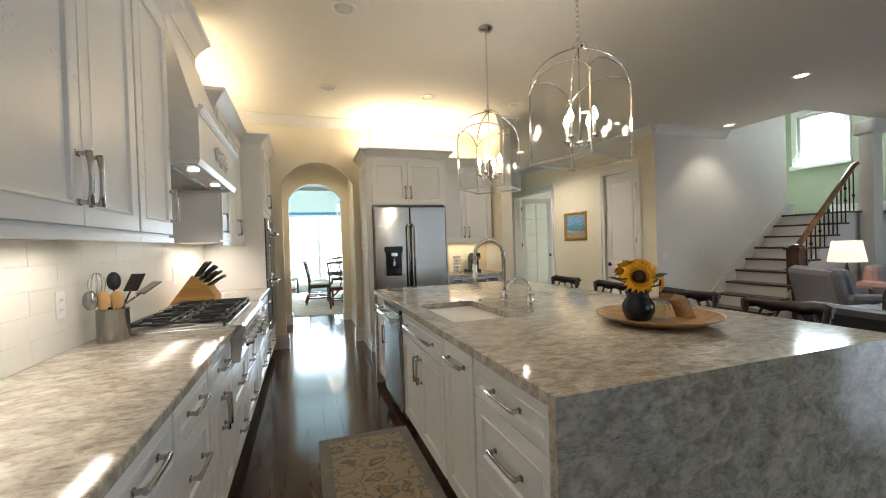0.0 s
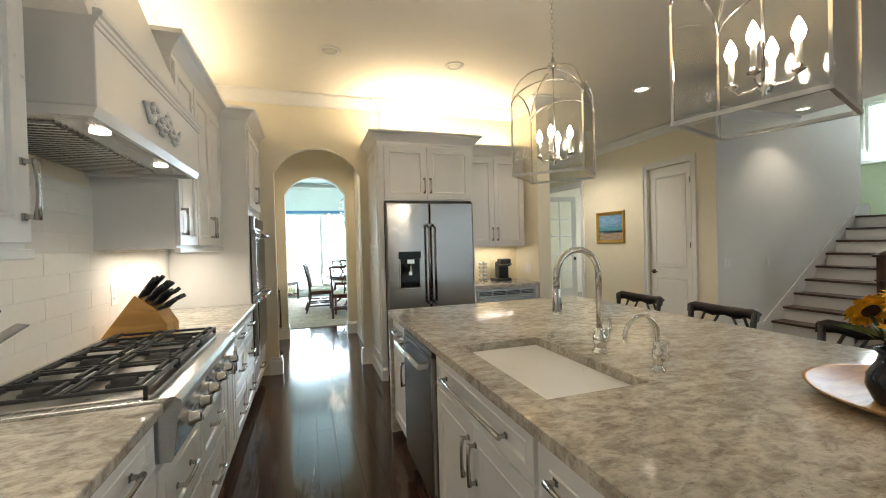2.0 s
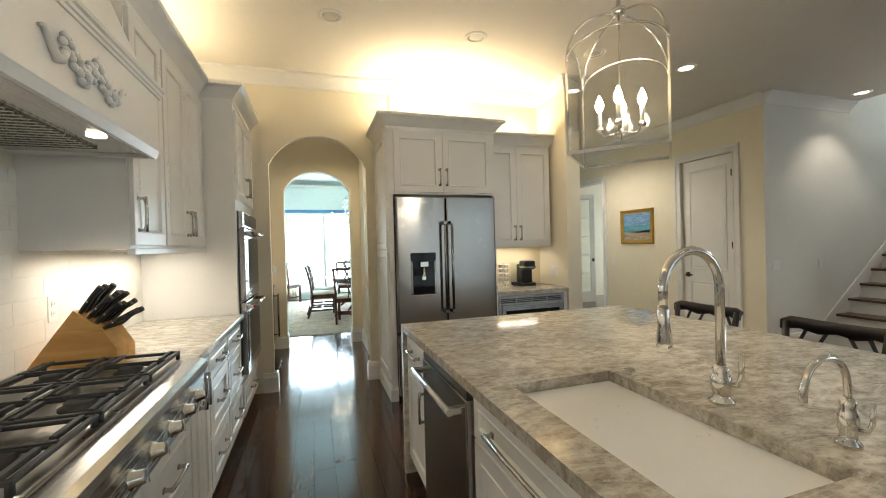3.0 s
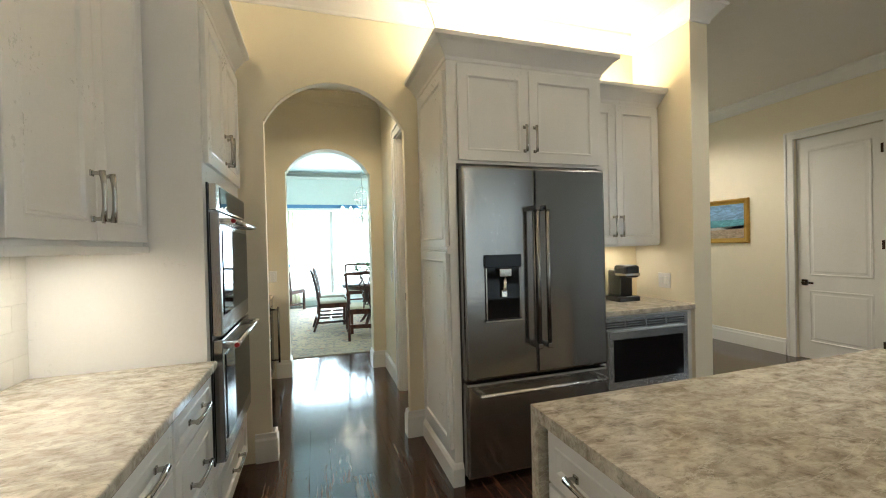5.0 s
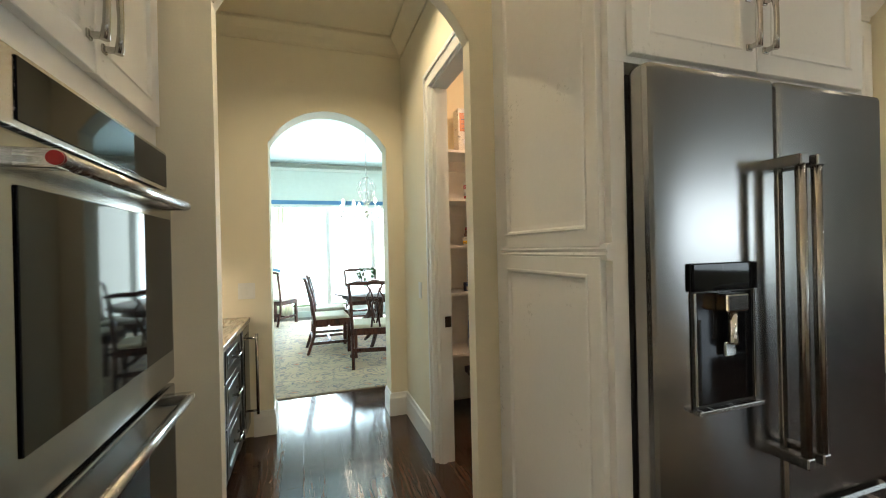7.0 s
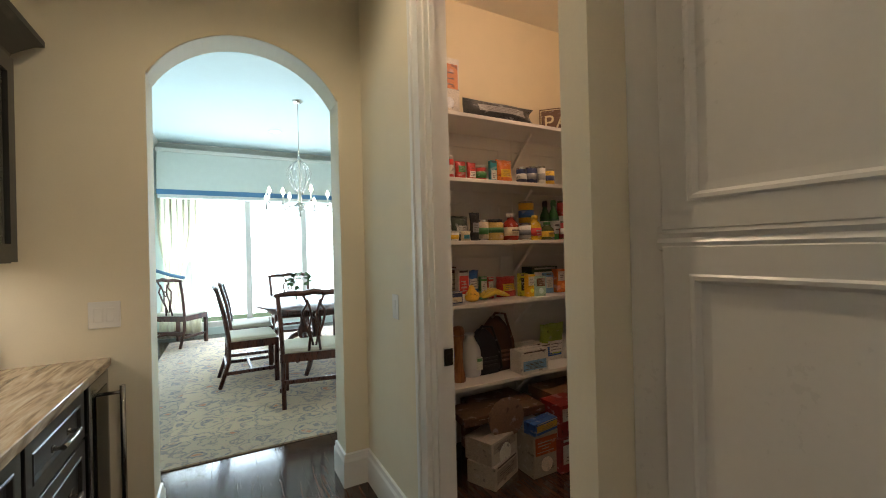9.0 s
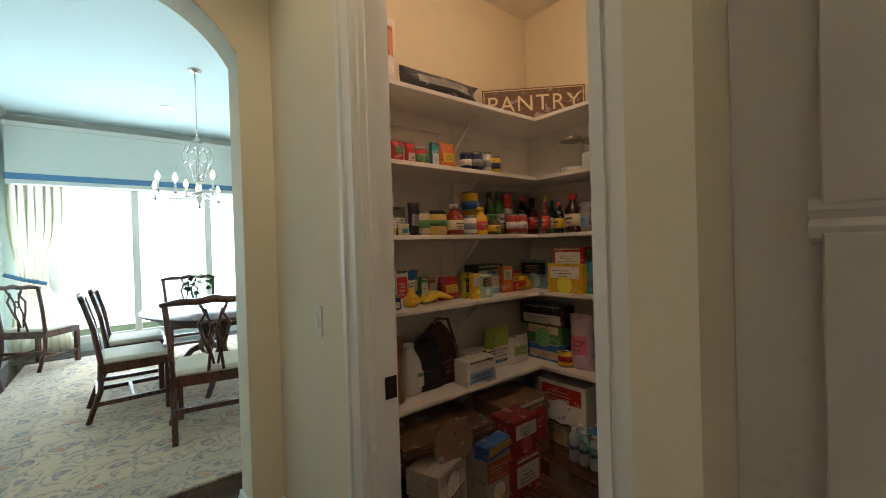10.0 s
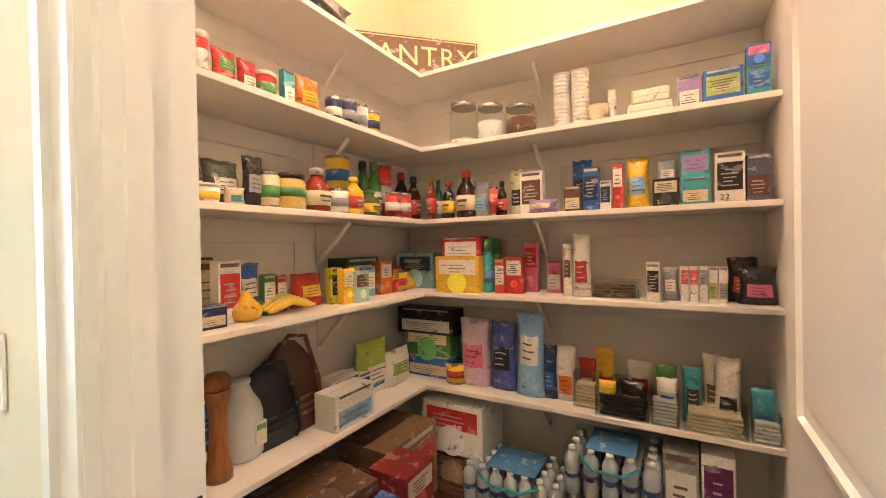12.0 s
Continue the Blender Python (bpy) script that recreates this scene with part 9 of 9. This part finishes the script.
def hedge_tree(x, y, h, seed):
    t = thing("garden_tree", "leafy green garden tree beyond the window", "tree", "garden trees", (x, y, -0.3))
    rnd = random.Random(seed)
    bark = tint((0.10, 0.07, 0.05), 0.9)
    part("trunk", bm_tube(B(), [(0, 0, 0), (0.03, 0.02, h * 0.3), (-0.04, 0.03, h * 0.6), (0, 0, h * 0.9)], [0.12, 0.09, 0.06, 0.02], 8), bark, t)
    for i in range(5):
        a = i * 1.3
        part("limb", bm_tube(B(), [(0, 0, h * (0.3 + 0.1 * i)), (0.5 * math.cos(a), 0.5 * math.sin(a), h * (0.45 + 0.1 * i)), (0.9 * math.cos(a), 0.9 * math.sin(a), h * (0.5 + 0.1 * i))], [0.05, 0.03, 0.01], 6), bark, t)
    bm = B()
    for i in range(1500):
        a, z = rnd.uniform(0, 6.28), rnd.uniform(0.12, 1.0)
        r = rnd.uniform(0.3, 1.25) * math.sin(math.pi * min(1, 0.15 + 0.8 * z)) ** 0.5
        m = pose(r * math.cos(a), r * math.sin(a), z * h, rnd.uniform(0, 180), rnd.uniform(0, 180), rnd.uniform(0, 360))
        s = rnd.uniform(0.05, 0.10)
        bm.faces.new([bm.verts.new(m @ Vector(p)) for p in ((-s, 0, 0), (0, s * 0.5, 0.01), (s, 0, 0), (0, -s * 0.5, 0.01))])
    part("crown", bm, material("garden_leaf", (0.06, 0.14, 0.04), 0.6, grain=4, tint=0.3), t)


hedge_tree(10.4, 9.8, 3.6, 1)
hedge_tree(10.9, 11.2, 4.2, 2)
hedge_tree(10.6, 10.5, 2.6, 5)

# ---- staircase ----
st = thing("staircase", "staircase with dark treads, white risers and an iron railing", "staircase")
RISE, RUN, SX0, N = 0.186, 0.243, 6.62, 9
for i in range(N):
    x, z = SX0 + i * RUN, RISE * (i + 1)
    wide = 0.0
    part("riser", box(x, 5.12, z - RISE if i == 0 else z - RISE, x + 0.018, 6.05, z - 0.03), TRIM, st)
    part("tread", box(x - 0.03, 5.08, z - 0.03, x + RUN + 0.02 if i < N - 1 else SX - 0.01, 6.05, z, 0.006), DARKWOOD, st)
bm = B()
x1 = SX0 + N * RUN
bm_prism(bm, [(SX0 + 0.02, 0), (x1, 0), (x1, RISE * N - 0.03), (x1 - RUN, RISE * N - 0.03)], Matrix.Translation((0, 5.14, 0)) @ XZ, 0.02)
part("stringer", bm, TRIM, st)
bm = B()
bm_prism(bm, [(SX0 - 0.16, 0.0), (SX0 - 0.16, 0.19), (x1 - RUN + 0.1, RISE * N + 0.19), (x1 + 0.1, RISE * N + 0.19), (x1 + 0.1, RISE * N), (x1 - RUN, RISE * N), (SX0, 0.0)], Matrix.Translation((0, 6.052, 0)) @ XZ, 0.018)
part("wall_skirt", bm, TRIM, st, "white sloped skirting board")
part("landing_support", box(x1, 5.15, 0, SX - 0.005, 6.05, RISE * N - 0.03), TRIM, st)
# newel and railing
NX, NY = 7.30, 5.10
bm = box(NX - 0.085, NY - 0.085, 0, NX + 0.085, NY + 0.085, 1.09, 0.006)
bm_box(bm, NX - 0.10, NY - 0.10, 0.78, NX + 0.10, NY + 0.10, 0.80, 0.004)
bm_box(bm, NX - 0.115, NY - 0.115, 1.09, NX + 0.115, NY + 0.115, 1.125, 0.008)
bm_lathe(bm, [(0.14, 1.125), (0.02, 1.175), (0, 1.176)], 4, (NX, NY, 0))
part("newel_post", bm, DARKWOOD, st, "square dark wooden newel post")
slope = 0.90
part("handrail", bm_tube(B(), [(NX, NY, 1.10), (NX + 1.46, NY, 1.10 + 1.46 * slope), (NX + 1.54, NY, 1.13 + 1.46 * slope)], 0.038, 10), ramp_material("oak_handrail", ((0.3, (0.13, 0.06, 0.025)), (0.7, (0.26, 0.13, 0.055))), 0.3, 4.0), st)
for i in range(13):
    x = NX + 0.14 + i * 0.108
    zt = 1.09 + (x - NX) * slope
    zb = max(RISE * max(0, math.floor((x - SX0) / RUN) + 1), 0)
    bm = box(x - 0.007, NY - 0.007, zb, x + 0.007, NY + 0.007, zt)
    zk = zb + (zt - zb) * (0.5 if i % 3 else 0.35)
    if i % 2 == 0:
        bm_lathe(bm, [(0.006, zk - 0.035), (0.022, zk - 0.008), (0.022, zk + 0.008), (0.006, zk + 0.035)], 8, (x, NY, 0))
    if i % 4 == 2:
        bm_lathe(bm, [(0.006, zk + 0.16), (0.022, zk + 0.187), (0.022, zk + 0.203), (0.006, zk + 0.23)], 8, (x, NY, 0))
    part("baluster", bm, WROUGHT, st)
setting("trim_landing_base", box(9.975, 4.95, RISE * N, 10.0, 6.05, RISE * N + 0.19), TRIM, "white baseboard on the landing", "trim")
setting("trim_stair_capital", bm_box(bm_box(B(), 8.92, 4.93, 0, 9.16, 5.12, CEIL - 0.22, 0.004), 8.86, 4.88, CEIL - 0.22, 9.22, 5.16, CEIL, 0.02), TRIM, "white square column with a moulded capital", "column")

# ---- living room ----
GREYCLOTH = material("grey_woven_upholstery", (0.26, 0.26, 0.29), 0.9, bump=0.5, grain=240, tint=0.10)
NAVYCLOTH = material("black_leather", (0.018, 0.018, 0.022), 0.42, bump=0.3, grain=140, tint=0.15)


def cushion(bm, x0, y0, z0, x1, y1, z1, bev=0.05):
    return bm_box(bm, x0, y0, z0, x1, y1, z1, bev)


def armchair(x, y, turn):
    t = thing("grey_armchair", "grey tweed armchair with a loose back cushion", "armchair", at=(x, y, 0), turn=turn)
    part("chair_base", cushion(B(), -0.42, -0.40, 0.10, 0.42, 0.40, 0.32), GREYCLOTH, t)
    part("seat_cushion", cushion(B(), -0.30, -0.42, 0.32, 0.30, 0.26, 0.47), GREYCLOTH, t)
    b = B()
    cushion(b, -0.42, -0.09, 0.0, 0.42, 0.09, 0.62, 0.08)
    b.transform(pose(0, 0.34, 0.30, -12, 0, 0))
    part("backrest", b, GREYCLOTH, t)
    b = B()
    cushion(b, -0.30, -0.08, 0.0, 0.30, 0.08, 0.44, 0.075)
    b.transform(pose(0, 0.18, 0.46, -16, 0, 0))
    part("back_cushion", b, GREYCLOTH, t)
    for s in (-1, 1):
        part("armrest", cushion(B(), s * 0.42 - 0.07, -0.42, 0.10, s * 0.42 + 0.07, 0.36, 0.60, 0.06), GREYCLOTH, t)
        for yy in (-0.34, 0.34):
            part("leg", bm_cyl(B(), (s * 0.36, yy, 0), (s * 0.36, yy, 0.11), 0.022, 0.028), DARKWOOD, t)


armchair(6.83, 4.18, 60)
t = thing("grey_sofa", "grey tweed sofa near the stair", "sofa", at=(8.6, 3.95, 0), turn=-15)
part("sofa_base", cushion(B(), -0.9, -0.42, 0.10, 0.9, 0.42, 0.40), GREYCLOTH, t)
part("backrest", cushion(B(), -0.9, 0.22, 0.35, 0.9, 0.45, 0.86, 0.08), GREYCLOTH, t)
for s in (-1, 1):
    part("seat_cushion", cushion(B(), s * 0.44 - 0.40, -0.42, 0.40, s * 0.44 + 0.40, 0.24, 0.52), GREYCLOTH, t)
    part("armrest", cushion(B(), s * 0.94 - 0.09, -0.42, 0.10, s * 0.94 + 0.09, 0.44, 0.64, 0.07), GREYCLOTH, t)
t = thing("black_recliner", "black leather sofa with rounded back", "sofa", at=(6.1, 3.35, 0), turn=170)
part("sofa_base", cushion(B(), -0.85, -0.40, 0.06, 0.85, 0.45, 0.42, 0.07), NAVYCLOTH, t)
part("backrest", cushion(B(), -0.85, 0.24, 0.35, 0.85, 0.50, 0.84, 0.10), NAVYCLOTH, t)
for s in (-1, 1):
    part("seat_cushion", cushion(B(), s * 0.38 - 0.36, -0.42, 0.40, s * 0.38 + 0.36, 0.26, 0.54, 0.06), NAVYCLOTH, t)
    part("armrest", cushion(B(), s * 0.86 - 0.10, -0.42, 0.06, s * 0.86 + 0.10, 0.46, 0.62, 0.08), NAVYCLOTH, t)
t = thing("side_table", "small dark round side table", "table", at=(7.52, 4.6, 0))
part("tabletop", bm_lathe(B(), [(0.0, 0.53), (0.24, 0.53), (0.25, 0.54), (0.25, 0.55), (0, 0.556)], 28), DARKWOOD, t)
part("column", bm_lathe(B(), [(0.15, 0), (0.15, 0.02), (0.03, 0.05), (0.025, 0.3), (0.03, 0.50), (0.08, 0.53)], 18), DARKWOOD, t)
l = thing("table_lamp", "lit table lamp with a white fabric shade", "lamp", at=(7.52, 4.6, 0.556))
part("lamp_base", bm_lathe(B(), [(0.08, 0), (0.08, 0.015), (0.02, 0.03), (0.016, 0.12), (0.03, 0.2), (0.016, 0.30), (0.01, 0.36), (0.01, 0.44)], 18), BRONZE, l)
part("shade", bm_lathe(B(), [(0.21, 0.36), (0.16, 0.655), (0.157, 0.655), (0.207, 0.36)], 28), LAMPSHADE, l, "glowing white fabric shade")
t = thing("round_end_table", "small white-topped round table by the sofa", "table", at=(5.55, 3.65, 0))
part("tabletop", bm_lathe(B(), [(0, 0.50), (0.17, 0.50), (0.175, 0.51), (0.17, 0.52), (0, 0.52)], 24), WHITE, t)
part("pole", bm_lathe(B(), [(0.12, 0), (0.12, 0.012), (0.018, 0.03), (0.018, 0.50)], 16), WROUGHT, t)
p = thing("framed_picture", "gold-framed picture on the living room wall", "painting", at=(SX - 0.002, 4.35, 1.55), turn=-90)
bm = B()
rows = []
for inset, out in ((0, 0), (0, 0.02), (0.015, 0.034), (0.05, 0.02), (0.06, 0.004)):
    rows.append([bm.verts.new(q) for q in ((-0.35 + inset, -out, -0.42 + inset), (0.35 - inset, -out, -0.42 + inset), (0.35 - inset, -out, 0.42 - inset), (-0.35 + inset, -out, 0.42 - inset))])
for lo, hi in zip(rows, rows[1:]):
    for q in range(4):
        bm.faces.new((lo[q], lo[(q + 1) % 4], hi[(q + 1) % 4], hi[q]))
part("picture_frame", bm, gold, p)
part("canvas", box(-0.30, -0.006, -0.37, 0.30, -0.001, 0.37), ramp_material("green_landscape", ((0.35, (0.10, 0.14, 0.06)), (0.55, (0.30, 0.30, 0.18)), (0.7, (0.42, 0.45, 0.42))), 0.5, 7.0), p)

# ---- tiles of the backsplash ----
splash = bpy.data.objects["wall_kitchen_left"]
setting("trim_grout", box(LX, 0.2, CT, LX + 0.006, 5.98, 1.76), GROUT, "pale grout behind the backsplash tiles", "trim")
TW, TH, GAP = 0.405, 0.098, 0.0015
tiles = {}


def tile(y0, y1, z0, z1):
    w, h = round(y1 - y0, 4), round(z1 - z0, 4)
    if (w, h) not in tiles:
        tiles[(w, h)] = mesh_of(box(0, 0, 0, 0.003, w, h, 0.0008), "tile", TILE)
    share("tile", tiles[(w, h)], splash, pose(LX + 0.006, y0, z0))


row, z = 0, CT + 0.002
while z < 1.75:
    y = 0.22 - (TW / 2 if row % 2 else 0)
    while y < 5.97:
        a, b = max(y, 0.22), min(y + TW - GAP, 5.975)
        zt = min(z + TH - GAP, 1.755)
        hidden = zt > 1.42 and (b < 3.34 or a > 4.72)
        if b - a > 0.02 and not hidden:
            tile(a, b, z, zt)
        y += TW
    z += TH
    row += 1

# ---- floor planks ----
floor = bpy.data.objects["floor"]
PW = 0.127
rnd = random.Random(11)
near, far = [], []
i = 0
x = LX
while x < 11.5:
    y = -3.1 - rnd.uniform(0, 1.2)
    while y < DB:
        L = rnd.choice((0.9, 1.2, 1.5, 1.8))
        a, b = max(y, -3.1), min(y + L, DB)
        if b - a > 0.05:
            (near if -0.3 < x < 1.15 and b > 1.0 and a < 9.5 else far).append((x, a, b))
        y += L
    x += PW
data = {}
for x, a, b in near:
    L = round(b - a, 3)
    if L not in data:
        data[L] = mesh_of(box(0.0004, 0.0004, -0.012, PW - 0.0004, L - 0.0004, 0.0, 0.0008), "plank", FLOORWOOD)
    share("plank", data[L], floor, pose(x, a, 0))
verts, faces = [], []
for x, a, b in far:
    k = len(verts)
    x0, x1, y0, y1 = x + 0.0004, x + PW - 0.0004, a + 0.0004, b - 0.0004
    verts += [(x0, y0, -0.012), (x1, y0, -0.012), (x1, y1, -0.012), (x0, y1, -0.012), (x0, y0, 0), (x1, y0, 0), (x1, y1, 0), (x0, y1, 0)]
    faces += [(k + 4, k + 5, k + 6, k + 7), (k, k + 1, k + 5, k + 4), (k + 1, k + 2, k + 6, k + 5), (k + 2, k + 3, k + 7, k + 6), (k + 3, k, k + 4, k + 7)]
me = bpy.data.meshes.new("planks_far")
me.from_pydata(verts, [], faces)
me.materials.append(FLOORREST)
ob = new("planks_far", me)
ob.parent = floor
tagged(ob, "dark stained oak planks", kind="stuff")
